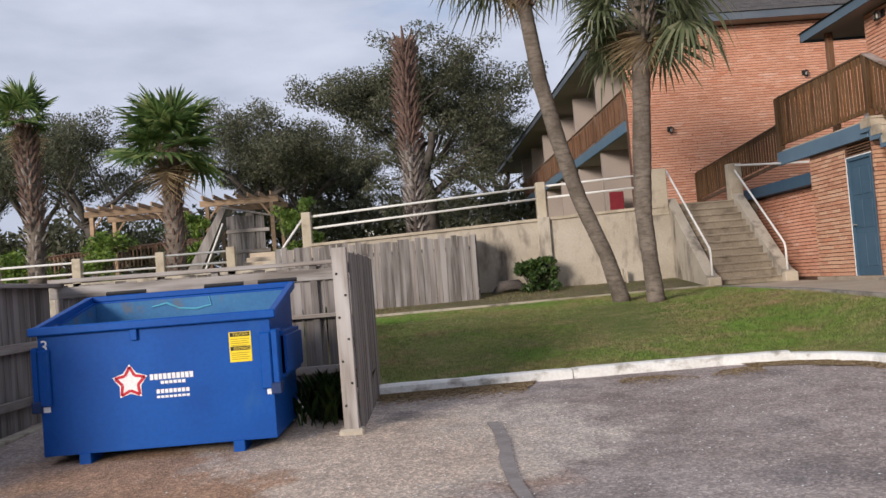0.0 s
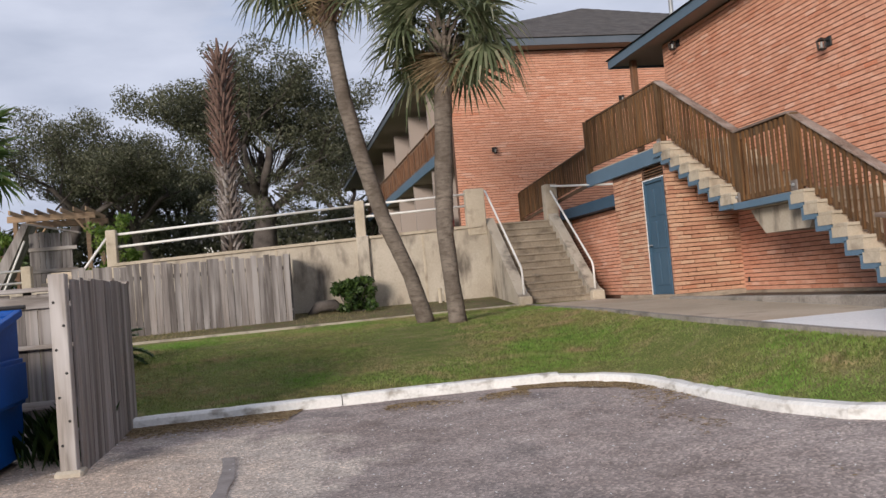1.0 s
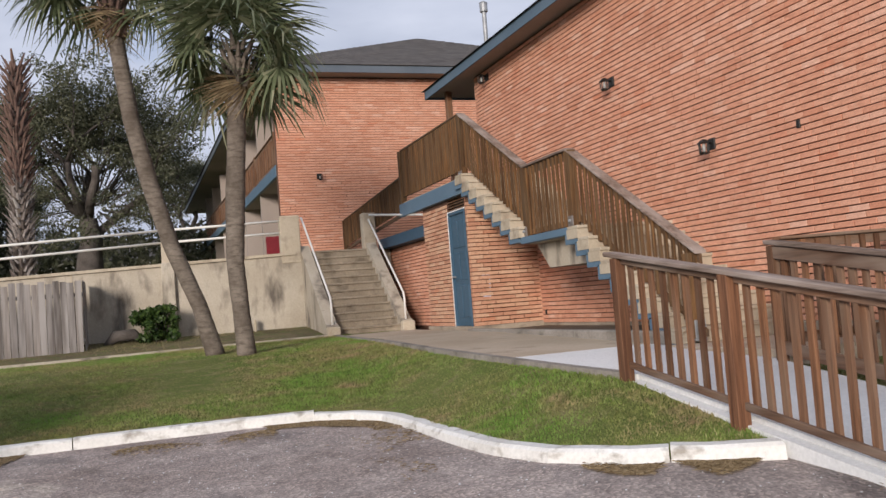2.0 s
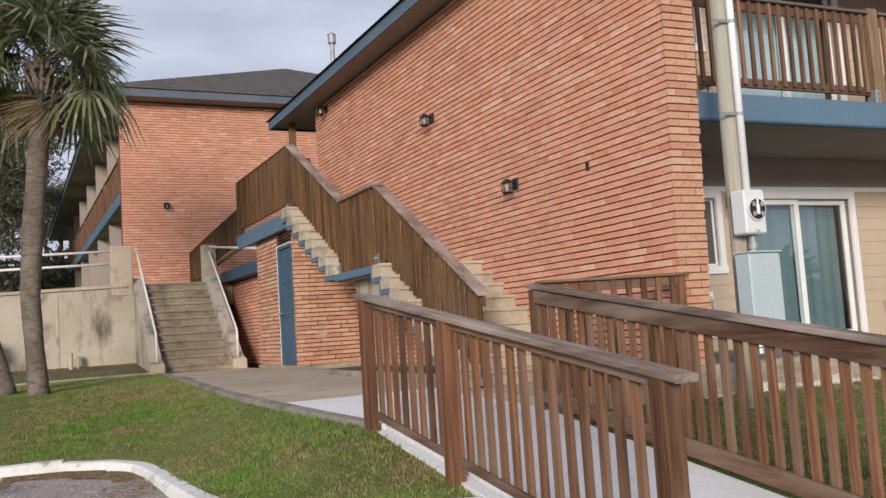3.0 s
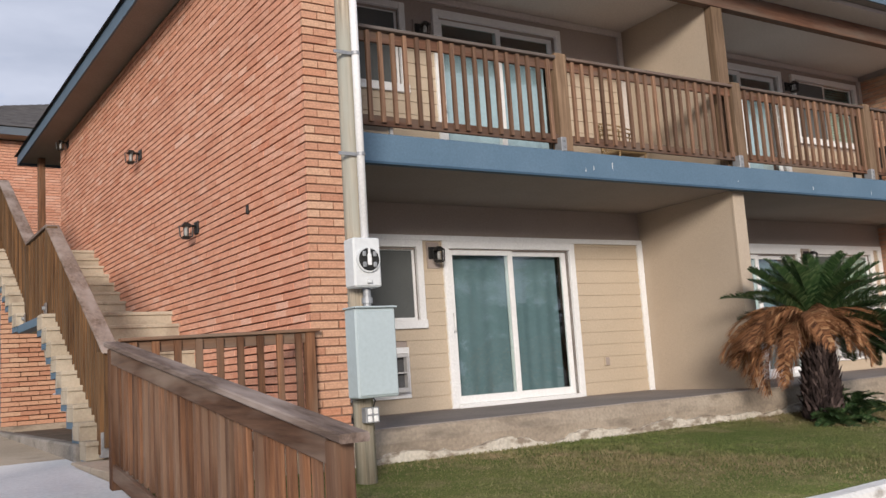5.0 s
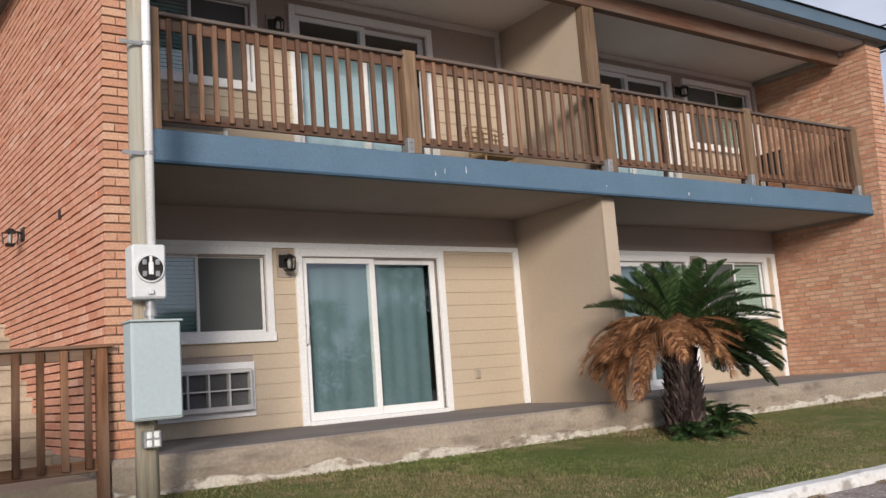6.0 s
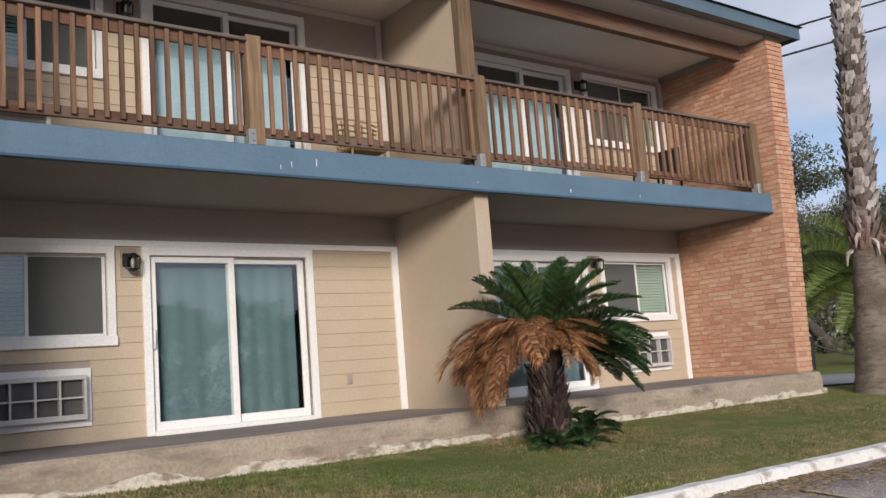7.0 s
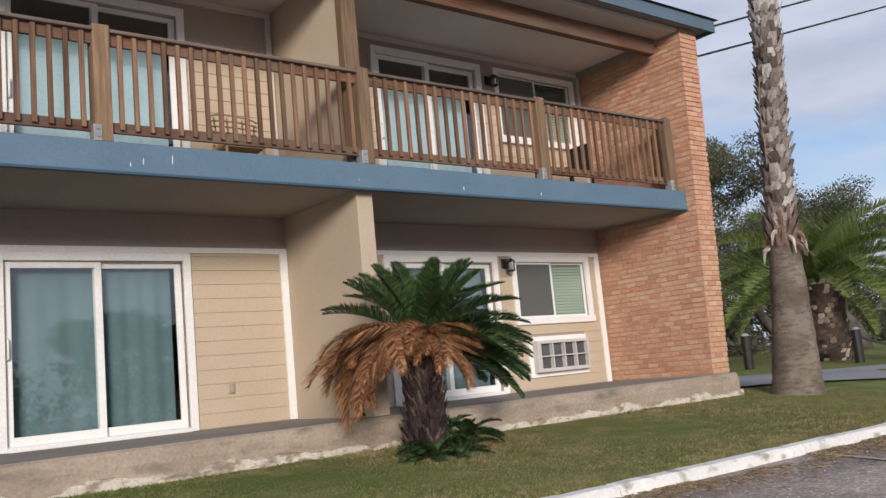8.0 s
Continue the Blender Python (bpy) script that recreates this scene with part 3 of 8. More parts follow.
def fill(a, b, step):
    return list(np.linspace(a, b, max(2, int(abs(b - a) / step) + 1)))


cols = sorted(set([round(float(v), 3) for v in fill(-160, -12, 12) + fill(-12, 24, 0.4) + fill(24, 70, 2) + fill(70, 220, 15)] + [round(v, 3) for v in EX] + [round(float(v), 3) for v in np.linspace(5.05, 5.8, 16)]))


def sheet(name, rows_of, zf, material):
    verts, faces = [], []
    n = None
    for x in cols:
        ys = rows_of(x)
        n = len(ys)
        verts += [(x, y, float(zf(x, y))) for y in ys]
    for i in range(len(cols) - 1):
        for j in range(n - 1):
            faces.append((i * n + j, (i + 1) * n + j, (i + 1) * n + j + 1, i * n + j + 1))
    me = bpy.data.meshes.new(name)
    me.from_pydata(verts, [], faces)
    me.materials.append(material)
    me.polygons.foreach_set("use_smooth", [True] * len(faces))
    return new(name, me)


def wave(x, y):
    return 0.012 * noise.noise(Vector((x * 0.5, y * 0.5, 3.0))) + 0.006 * noise.noise(Vector((x * 1.7, y * 1.7, 9.0)))


def road_rows(x):
    e = float(edge_y(x)) + 0.02
    return [-160, -70, -30, -14] + [float(v) for v in np.linspace(min(-7.0, e - 4), e, 18)]


def lawn_rows(x):
    e = float(edge_y(x)) - 0.02
    return [e - 0.001] + [float(v) for v in np.linspace(e, 22.6, 34)] + [24, 28, 34, 45, 70, 130, 420]


tagged(sheet("road", road_rows, lambda x, y: asphalt_z(x, y) + wave(x, y) * 0.8, ASPHALT), "worn grey asphalt parking lot with pale grit and stains", "road", kind="structure")
tagged(sheet("ground", lawn_rows, lambda x, y: lawn_z(x, y) + wave(x, y) - (0.6 if y < edge_y(x) - 0.0205 else 0.09 if 6.95 < x < 8.6 and 8.2 < y < 20.2 else 0), LAWN), "green lawn with dry yellowish patches", "lawn", kind="structure")


def kerb(pts, label):
    """White kerb stones along a line of ground points, asphalt on the outer side."""
    top = thing("kerb", label, "kerb", kind="structure")
    dense = []
    for (x0, y0), (x1, y1) in zip(pts, pts[1:]):
        k = max(1, int(math.hypot(x1 - x0, y1 - y0) / 0.25))
        dense += [(x0 + (x1 - x0) * i / k, y0 + (y1 - y0) * i / k) for i in range(k)]
    dense.append(pts[-1])
    run, seg = 0.0, [dense[0]]
    rnd = random.Random(5)
    limit = 2.4
    segs = []
    for a, b in zip(dense, dense[1:]):
        run += math.hypot(b[0] - a[0], b[1] - a[1])
        seg.append(b)
        if run > limit:
            segs.append(seg)
            seg, run, limit = [b], 0.0, rnd.uniform(1.6, 2.9)
    if len(seg) > 1:
        segs.append(seg)
    for sg in segs:
        ms, vs, fs = Mesher(), [], []
        lift = rnd.uniform(-0.012, 0.012)
        for i, (x, y) in enumerate(sg):
            a, b = sg[max(i - 1, 0)], sg[min(i + 1, len(sg) - 1)]
            d = Vector((b[0] - a[0], b[1] - a[1], 0)).normalized()
            o = Vector((d.y, -d.x, 0))
            shift = d * (0.006 if i == 0 else -0.006 if i == len(sg) - 1 else 0)
            zt = float(lawn_z(x, y)) + 0.02 + lift + 0.012 * noise.noise(Vector((x * 3, y * 3, 1)))
            zb = float(asphalt_z(x, y)) - 0.06
            p = Vector((x, y, 0)) + shift
            w = 0.135 + 0.012 * noise.noise(Vector((x * 4, y * 4, 5)))
            for off, z in ((-0.05, zb), (-0.05, zt - 0.015), (-0.03, zt), (w - 0.05, zt - 0.005), (w - 0.02, zt - 0.03), (w + 0.0, zb)):
                vs.append(p + o * off + Vector((0, 0, z)))
        n = 6
        for i in range(len(sg) - 1):
            for j in range(n):
                fs.append((i * n + j, i * n + (j + 1) % n, (i + 1) * n + (j + 1) % n, (i + 1) * n + j))
        fs += [tuple(reversed(range(n))), tuple(range((len(sg) - 1) * n, len(sg) * n))]
        ms.add(vs, fs)
        part("kerb_stone", ms, KERB, top)


kerb([p for p in EDGE if -0.79 < p[0] < 6.75], "white painted concrete kerb curving round the lawn")
kerb([p for p in EDGE if 8.41 < p[0] < 50], "white painted chipped kerb beside the building lawn")


# ---- brickwork ----
COURSE, BRICK_L = 0.0815, 0.30


def bricks(parent, m, length, z0, z1, holes=(), near=None, seed=1, proud=0.016, size=BRICK_L, mats=None, grow=0.0):
    """Running-bond bricks on the plane v = 0 of the pose m, u along, v inwards: those inside near = (u0, u1, z0, z1) are single parts, the rest one joined mesh; the far end runs out by grow for each metre of height."""
    rnd = random.Random(seed)
    many, one = mats or (BRICK, BRICK_ONE)
    joined = Mesher(m)
    shapes = {}
    singles = 0
    for c in range(int((z1 - z0) / COURSE + 0.01)):
        zb = z0 + c * COURSE
        end = length + grow * (zb - z0)
        u = -(size / 2 if c % 2 else 0) - rnd.uniform(0, 0.05)
        while u < end:
            w = size + rnd.uniform(-0.02, 0.02)
            a, b = max(u, 0), min(u + w - 0.007, end)
            u += w
            spans = [(a, b)]
            for h0, h1, hz0, hz1 in holes:
                if zb + COURSE > hz0 + 0.01 and zb < hz1 - 0.01:
                    spans = [q for s in spans for q in ((s[0], min(s[1], h0)), (max(s[0], h1), s[1])) if q[1] - q[0] > 0.02]
            for s0, s1 in spans:
                if s1 - s0 < 0.025:
                    continue
                d = proud + rnd.uniform(-0.004, 0.004)
                zt = zb + COURSE - 0.0165
                if near and near[0] <= s0 and s1 <= near[1] and near[2] <= zb <= near[3] and singles < 300:
                    key = round((s1 - s0) / 0.02) if s1 - s0 > 0.26 else round((s1 - s0), 3)
                    if key not in shapes:
                        shapes[key] = Mesher().box(0, s1 - s0, -d, 0.03, 0, zt - zb, 0.003).mesh("brick", one)
                    put("brick", shapes[key], parent, (0, 0, 0)).matrix_basis = m @ Matrix.Translation((s0, rnd.uniform(-0.003, 0.003), zb))
                    singles += 1
                    continue
                vs = [(s0, -d, zb), (s1, -d, zb), (s1, -d, zt), (s0, -d, zt), (s0, 0.02, zb), (s1, 0.02, zb), (s1, 0.02, zt), (s0, 0.02, zt)]
                joined.add(vs, [(0, 1, 2, 3), (1, 5, 6, 2), (4, 0, 3, 7), (3, 2, 6, 7), (4, 5, 1, 0)])
    if joined.v:
        tagged(part("brickwork", joined, many, parent), kind="stuff")


def facing(x, y, yaw):
    """A wall plane: u runs from (x, y) at yaw degrees from +x, v is to its left (inwards)."""
    return Matrix.Translation((x, y, 0)) @ Matrix.Rotation(radians(yaw), 4, "Z")


# ---- main building: walls, slabs, roof ----
Z_FLOOR, Z_UP, Z_CEIL = 1.08, 4.05, 6.66
FLARE = 0.038                    # the end walls lean out towards the eave, metres for each metre of height
LEAN_OUT = Matrix.Rotation(math.atan(FLARE), 4, "X")


def fin(u0, u1, v0, v1, z0, z1):
    """An upright wall whose front edge at v0 leans out by FLARE."""
    out = v0 - FLARE * (z1 - z0)
    return Mesher(FR).add([(u0, v0, z0), (u1, v0, z0), (u1, v1, z0), (u0, v1, z0), (u0, out, z1), (u1, out, z1), (u1, v1, z1), (u0, v1, z1)],
                          [(3, 2, 1, 0), (4, 5, 6, 7), (0, 1, 5, 4), (1, 2, 6, 5), (2, 3, 7, 6), (3, 0, 4, 7)])


wall_west = tagged(part("wall_west", Mesher().box(10.2, 10.45, 9.2, 18.9, 1.0, 6.72), MORTAR),
    "orange-red roman brick wall with raked joints and pale lime stains", "wall", kind="structure")
bricks(wall_west, facing(10.2, 18.9, -90), 11.545, 1.08, 6.72, (), (9.3, 11.7, 1.08, 3.4), 3, grow=FLARE)
wall_west_end = tagged(part("wall_corner", fin(0.004, 0.378, 0.006, 2.2, 1.02, 6.7), MORTAR_END), "brick end of the side wall", "wall", kind="structure")
bricks(wall_west_end, FR @ Matrix.Translation((-0.012, 0, 1.08)) @ LEAN_OUT, 0.397, 0.0, 5.64, (), (-0.1, 0.6, 0.0, 4.1), 7, mats=(BRICK_TAN, BRICK_TAN_ONE))
tagged(part("footing", Mesher().box(10.17, 10.7, 7.32, 16.3, 0.55, 1.075, 0.01), SLAB), "stained concrete footing under the brick wall", "footing", kind="structure")

wall_east = tagged(part("wall_east", fin(12.6, 13.02, -0.016, 12.5, 1.0, 6.72), MORTAR_PALE), "tan and orange brick end wall framing the balconies", "wall", kind="structure")
bricks(wall_east, FR @ Matrix.Translation((12.6, 2.04, 0)) @ Matrix.Rotation(radians(-90), 4, "Z"), 2.06, 1.1, 6.72, [(0.0, 2.0, 3.72, 4.05)], None, 11, 0.009, 0.215, (BRICK_TAN, BRICK_TAN_ONE), FLARE)
bricks(wall_east, FR @ Matrix.Translation((12.59, -0.022, 1.1)) @ LEAN_OUT, 0.44, 0.0, 5.62, (), (-0.1, 0.7, 0.0, 2.9), 12, 0.012, 0.215, (BRICK_TAN, BRICK_TAN_ONE))
tagged(part("wall_back", Mesher().box(10.45, 23.2, 18.7, 18.9, 0.9, 6.7), TAUPE), "plain rear wall", "wall", kind="structure")
tagged(part("ceiling", Mesher(FR).box(0.3, 12.6, 2.2, 11.2, 6.62, 6.7), SOFFIT), "room ceiling", "ceiling", kind="structure")
tagged(part("floor", Mesher(FR).box(0.4, 12.58, 2.2, 11.2, 3.80, 4.05), DARK), "room floor between the storeys, near black for the unlit inside", "floor", kind="structure")

# porch slab: rough front edge with a broken pale line
porch = Mesher(FR)
pn = 90
for i in range(pn):
    u0, u1 = -0.0 + 13.12 * i / pn, 13.12 * (i + 1) / pn
    def lip(u):
        return 0.02 * noise.noise(Vector((u * 2.3, 0, 4))) + 0.012 * noise.noise(Vector((u * 9, 2, 4)))
    porch.add([(u0, -0.10 + lip(u0), 0.5), (u1, -0.10 + lip(u1), 0.5), (u1, -0.13 + lip(u1 + 40), 0.93), (u0, -0.13 + lip(u0 + 40), 0.93),
               (u1, -0.10, 1.055), (u0, -0.10, 1.055), (u1, -0.07, 1.076), (u0, -0.07, 1.076), (u1, 2.0, 1.08), (u0, 2.0, 1.08)],
              [(0, 1, 2, 3), (3, 2, 4, 5), (5, 4, 6, 7)])
tagged(part("porch_edge", porch, SLAB), "crumbling stained concrete edge of the porch slab", "porch", kind="structure")
foot = Mesher(FR)
for i in range(180):
    q = [13.12 * i / 180, 13.12 * (i + 1) / 180]
    rim = []
    for u in q:
        w = FR @ Vector((u, -0.2, 0))
        rim.append((float(lawn_z(w.x, w.y)) + 0.075 + 0.09 * noise.noise(Vector((u * 1.7, 1, 9))) + 0.04 * noise.noise(Vector((u * 8.0, 3, 1))), -0.165 + 0.03 * noise.noise(Vector((u * 3.0, 5, 5)))))
    (za, va), (zb, vb) = rim
    foot.add([(q[0], va - 0.02, 0.4), (q[1], vb - 0.02, 0.4), (q[1], vb, zb), (q[0], va, za), (q[1], -0.06, zb + 0.012), (q[0], -0.06, za + 0.012)], [(0, 1, 2, 3), (3, 2, 4, 5)])
tagged(part("footing", foot, FOOTING), "broken pale footing showing under the porch edge", "footing", kind="structure")
tagged(part("porch_floor", Mesher(FR).box(0.0, 13.12, -0.075, 2.3, 0.6, 1.079), SLAB_TOP), "grey-brown concrete porch floor", "porch", kind="structure")

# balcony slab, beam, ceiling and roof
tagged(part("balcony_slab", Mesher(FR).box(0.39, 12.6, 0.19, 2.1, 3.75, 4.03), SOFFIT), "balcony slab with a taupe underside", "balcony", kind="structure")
beam = tagged(part("balcony_beam", Mesher(FR).box(0.38, 12.61, 0.04, 0.19, 3.735, 4.04, 0.008), BLUE), "blue-grey painted beam along the balcony edge", "beam", kind="structure")
part("drip_edge", Mesher(FR).box(0.39, 12.6, 0.028, 0.10, 3.718, 3.742), NAVY, beam)
rnd = random.Random(4)
for k in range(7):
    u = (3.62, 3.75, 4.05, 9.3, 6.3, 11.9, 7.9)[k]
    w = rnd.uniform(0.004, 0.010)
    part("paint_chip", Mesher(FR).add([(u, 0.0395, 3.80 + 0.03 * (k % 3)), (u + w, 0.0395, 3.79 + 0.03 * (k % 3)), (u + w * 1.4, 0.0395, 3.83 + 0.05 * (k % 3) * (k < 3)), (u + w * 0.4, 0.0395, 3.85 + 0.05 * (k % 3) * (k < 3)), (u - w * 0.3, 0.0395, 3.82 + 0.03 * (k % 3))], [(0, 1, 2, 3, 4)]), WHITE, beam)
tagged(part("balcony_ceiling", Mesher(FR).box(0.39, 12.6, -0.20, 2.1, Z_CEIL, Z_CEIL + 0.06), SOFFIT_LIT), "taupe ceiling over the upper balcony, lightened in colour for missing light", "ceiling", kind="structure")
tagged(part("roof_beam", Mesher(FR).box(0.39, 12.47, 0.20, 0.33, 6.39, 6.655, 0.006), BALC_X), "stained wooden beam under the eave", "beam", kind="structure")

roof = thing("roof", "low hipped roof with grey shingles and a slate-blue fascia", "roof", kind="structure")
part("soffit", Mesher().add([(9.7, 6.98, 6.735), (23.45, 6.50, 6.735), (23.7, 20.85, 6.735), (9.7, 20.85, 6.735)], [(0, 1, 2, 3)]).add([(9.7, 6.98, 6.78), (23.45, 6.50, 6.78), (23.7, 20.85, 6.78), (9.7, 20.85, 6.78)], [(3, 2, 1, 0)]), SOFFIT, roof)


def strip(p, q, w, z0, z1, mat, name):
    d = Vector((q[0] - p[0], q[1] - p[1], 0)).normalized()
    o = Vector((d.y, -d.x, 0)) * w
    a, b = Vector((*p, 0)), Vector((*q, 0))
    vs = [a, b, b + o, a + o]
    vs = [v + Vector((0, 0, z0)) for v in vs] + [v + Vector((0, 0, z1)) for v in vs]
    return part(name, Mesher().add(vs, [(0, 3, 2, 1), (4, 5, 6, 7), (0, 1, 5, 4), (1, 2, 6, 5), (2, 3, 7, 6), (3, 0, 4, 7)]), mat, roof)


corners = [(9.66, 20.9), (9.66, 6.94), (23.5, 6.46), (23.75, 20.9)]
for a, b in zip(corners, corners[1:] + corners[:1]):
    strip(a, b, -0.03, 6.68, 6.89, FASCIA, "fascia")
    strip(a, b, 0.02, 6.885, 6.905, BLACK, "drip_strip")
part("shingles", Mesher().add([(9.6, 6.88, 6.89), (23.56, 6.40, 6.89), (23.8, 20.96, 6.89), (9.6, 20.96, 6.89), (15.0, 13.8, 8.6), (19.0, 13.7, 8.6)],
                              [(0, 1, 5, 4), (1, 2, 5), (2, 3, 4, 5), (3, 0, 4)]), SHINGLE, roof)

# recessed facade walls behind porch and balcony, with real openings
V = 2.04
low_holes = [(2.87, 4.92, 1.08, 3.15), (0.70, 2.38, 2.24, 3.15), (1.02, 2.09, 1.37, 1.81), (8.02, 10.04, 1.08, 3.15), (10.53, 12.18, 2.24, 3.16), (10.72, 11.90, 1.37, 1.85)]
up_holes = [(2.95, 5.0, 4.07, 6.36), (0.80, 2.33, 5.34, 6.37), (8.09, 10.09, 4.07, 6.37), (10.56, 12.31, 5.3, 6.37)]


def pierced(ms, holes, u0, u1, z0, z1, v0, v1):
    """A wall slab with rectangular holes as one closed mesh."""
    us = sorted({u0, u1, *[q for h in holes for q in h[:2]]})
    zs = sorted({z0, z1, *[q for h in holes for q in h[2:]]})
    solid = {(i, k) for i in range(len(us) - 1) for k in range(len(zs) - 1)
             if not any(h[0] <= (us[i] + us[i + 1]) / 2 <= h[1] and h[2] <= (zs[k] + zs[k + 1]) / 2 <= h[3] for h in holes)}
    ids, vs, fs = {}, [], []

    def at(i, k, v):
        if (i, k, v) not in ids:
            ids[i, k, v] = len(vs)
            vs.append((us[i], (v0, v1)[v], zs[k]))
        return ids[i, k, v]

    for i, k in sorted(solid):
        fs.append((at(i, k, 0), at(i + 1, k, 0), at(i + 1, k + 1, 0), at(i, k + 1, 0)))
        fs.append((at(i, k + 1, 1), at(i + 1, k + 1, 1), at(i + 1, k, 1), at(i, k, 1)))
        for near, a, b in (((i - 1, k), (i, k + 1), (i, k)), ((i + 1, k), (i + 1, k), (i + 1, k + 1)), ((i, k - 1), (i, k), (i + 1, k)), ((i, k + 1), (i + 1, k + 1), (i, k + 1))):
            if near not in solid:
                fs.append((at(*a, 0), at(*a, 1), at(*b, 1), at(*b, 0)))
    return ms.add(vs, fs)


tagged(part("wall_porch", pierced(Mesher(FR), low_holes, 0.35, 12.6, 1.0, 3.8, V, V + 0.16), TAUPE), "taupe stucco wall at the back of the porch", "wall", kind="structure")
tagged(part("wall_balcony", pierced(Mesher(FR), up_holes, 0.35, 12.6, 4.0, 6.7, V, V + 0.16), TAUPE), "taupe stucco wall at the back of the balcony", "wall", kind="structure")


def siding(u0, u1, z0, z1, holes, label):
    top = thing("siding", label, "siding", "lap siding panels", kind="structure")
    z = z0
    while z < z1 - 0.02:
        h = min(0.178, z1 - z)
        zc = z + h / 2
        spans = [(u0, u1)]
        for a, b, c, d in holes:
            if c < zc < d:
                spans = [q for s in spans for q in ((s[0], min(s[1], a)), (max(s[0], b), s[1])) if q[1] - q[0] > 0.03]
        for a, b in spans:
            part("plank", Mesher(FR).add([(a, V - 0.022, z), (b, V - 0.022, z), (b, V - 0.008, z + h + 0.004), (a, V - 0.008, z + h + 0.004), (a, V, z), (b, V, z), (b, V, z + h), (a, V, z + h)],
                                         [(0, 1, 2, 3), (4, 5, 1, 0), (1, 5, 6, 2), (4, 0, 3, 7), (3, 2, 6, 7)]), SIDING, top)
        z += h


trim_l = [(2.78, 5.01, 1.0, 3.26), (0.61, 2.47, 2.14, 3.26), (0.93, 2.18, 1.27, 1.90)]
trim_r = [(7.93, 10.13, 1.0, 3.26), (10.44, 12.27, 2.15, 3.26), (10.63, 11.99, 1.28, 1.94)]
siding(0.4, 6.26, 1.09, 3.265, trim_l, "beige lap siding boards on the ground floor wall")
siding(6.58, 12.44, 1.09, 3.265, trim_r, "beige lap siding boards on the ground floor wall")
trim_ul = [(2.86, 5.09, 4.0, 6.48), (0.71, 2.42, 5.24, 6.48)]
trim_ur = [(8.0, 10.18, 4.0, 6.48), (10.47, 12.40, 5.2, 6.48)]
siding(0.4, 6.26, 4.06, 5.92, trim_ul, "beige lap siding boards on the balcony wall")
siding(6.58, 12.5, 4.06, 5.92, trim_ur, "beige lap siding boards on the balcony wall")
for name, u0, u1, z0, z1 in (("trim", 0.4, 6.36, 3.265, 3.335), ("trim", 6.26, 6.36, 1.085, 3.265), ("trim", 6.575, 12.54, 3.265, 3.335), ("trim", 12.44, 12.54, 1.085, 3.265),
                             ("trim", 6.26, 6.35, 4.06, 6.57), ("trim", 0.4, 6.35, 6.57, 6.655), ("trim", 6.575, 12.58, 6.57, 6.655), ("trim", 12.5, 12.58, 4.06, 6.57)):
    # the upper boards share the lightened ceiling colour
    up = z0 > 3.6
    tagged(part(name, Mesher(FR).box(u0, u1, V - 0.045, V, z0, z1, 0.004), WHITE if not up else SOFFIT_LIT), "painted wooden trim board", "trim", kind="structure")

# party wall between the two flats
div = tagged(part("wall_divider", Mesher(FR).box(6.365, 6.57, 0.24, V, 1.06, 3.76).box(6.365, 6.57, 0.36, V, 4.04, 6.66), BEIGE), "beige stucco divider wall between the flats", "wall", kind="structure")
part("post", Mesher(FR).box(6.36, 6.575, 0.22, 0.358, 4.05, 6.66, 0.006), BALC_POST, div, "stained wooden post at the divider end")
tagged(part("trim", Mesher(FR).box(6.355, 6.58, 0.20, 0.24, 1.06, 3.735, 0.004), BEIGE), "beige end trim of the divider wall", "trim", kind="structure")
tagged(part("trim", Mesher(FR).box(12.51, 12.596, 0.2, V - 0.05, 6.57, 6.655), SOFFIT), "ceiling trim", "trim", kind="structure")


# ---- windows and sliding doors ----
def curtain(u0, u1, z0, z1, v):
    ms = Mesher(FR)
    n = int((u1 - u0) / 0.03)
    vs = []
    for i in range(n + 1):
        u = u0 + (u1 - u0) * i / n
        w = 0.007 * math.sin(i * 0.85 + 0.8 * math.sin(i * 0.13)) + 0.01 * math.sin(i * 0.31)
        vs += [(u, v + w, z0), (u, v + w * 0.7, z1)]
    return ms.add(vs, [(2 * i, 2 * i + 2, 2 * i + 3, 2 * i + 1) for i in range(n)])


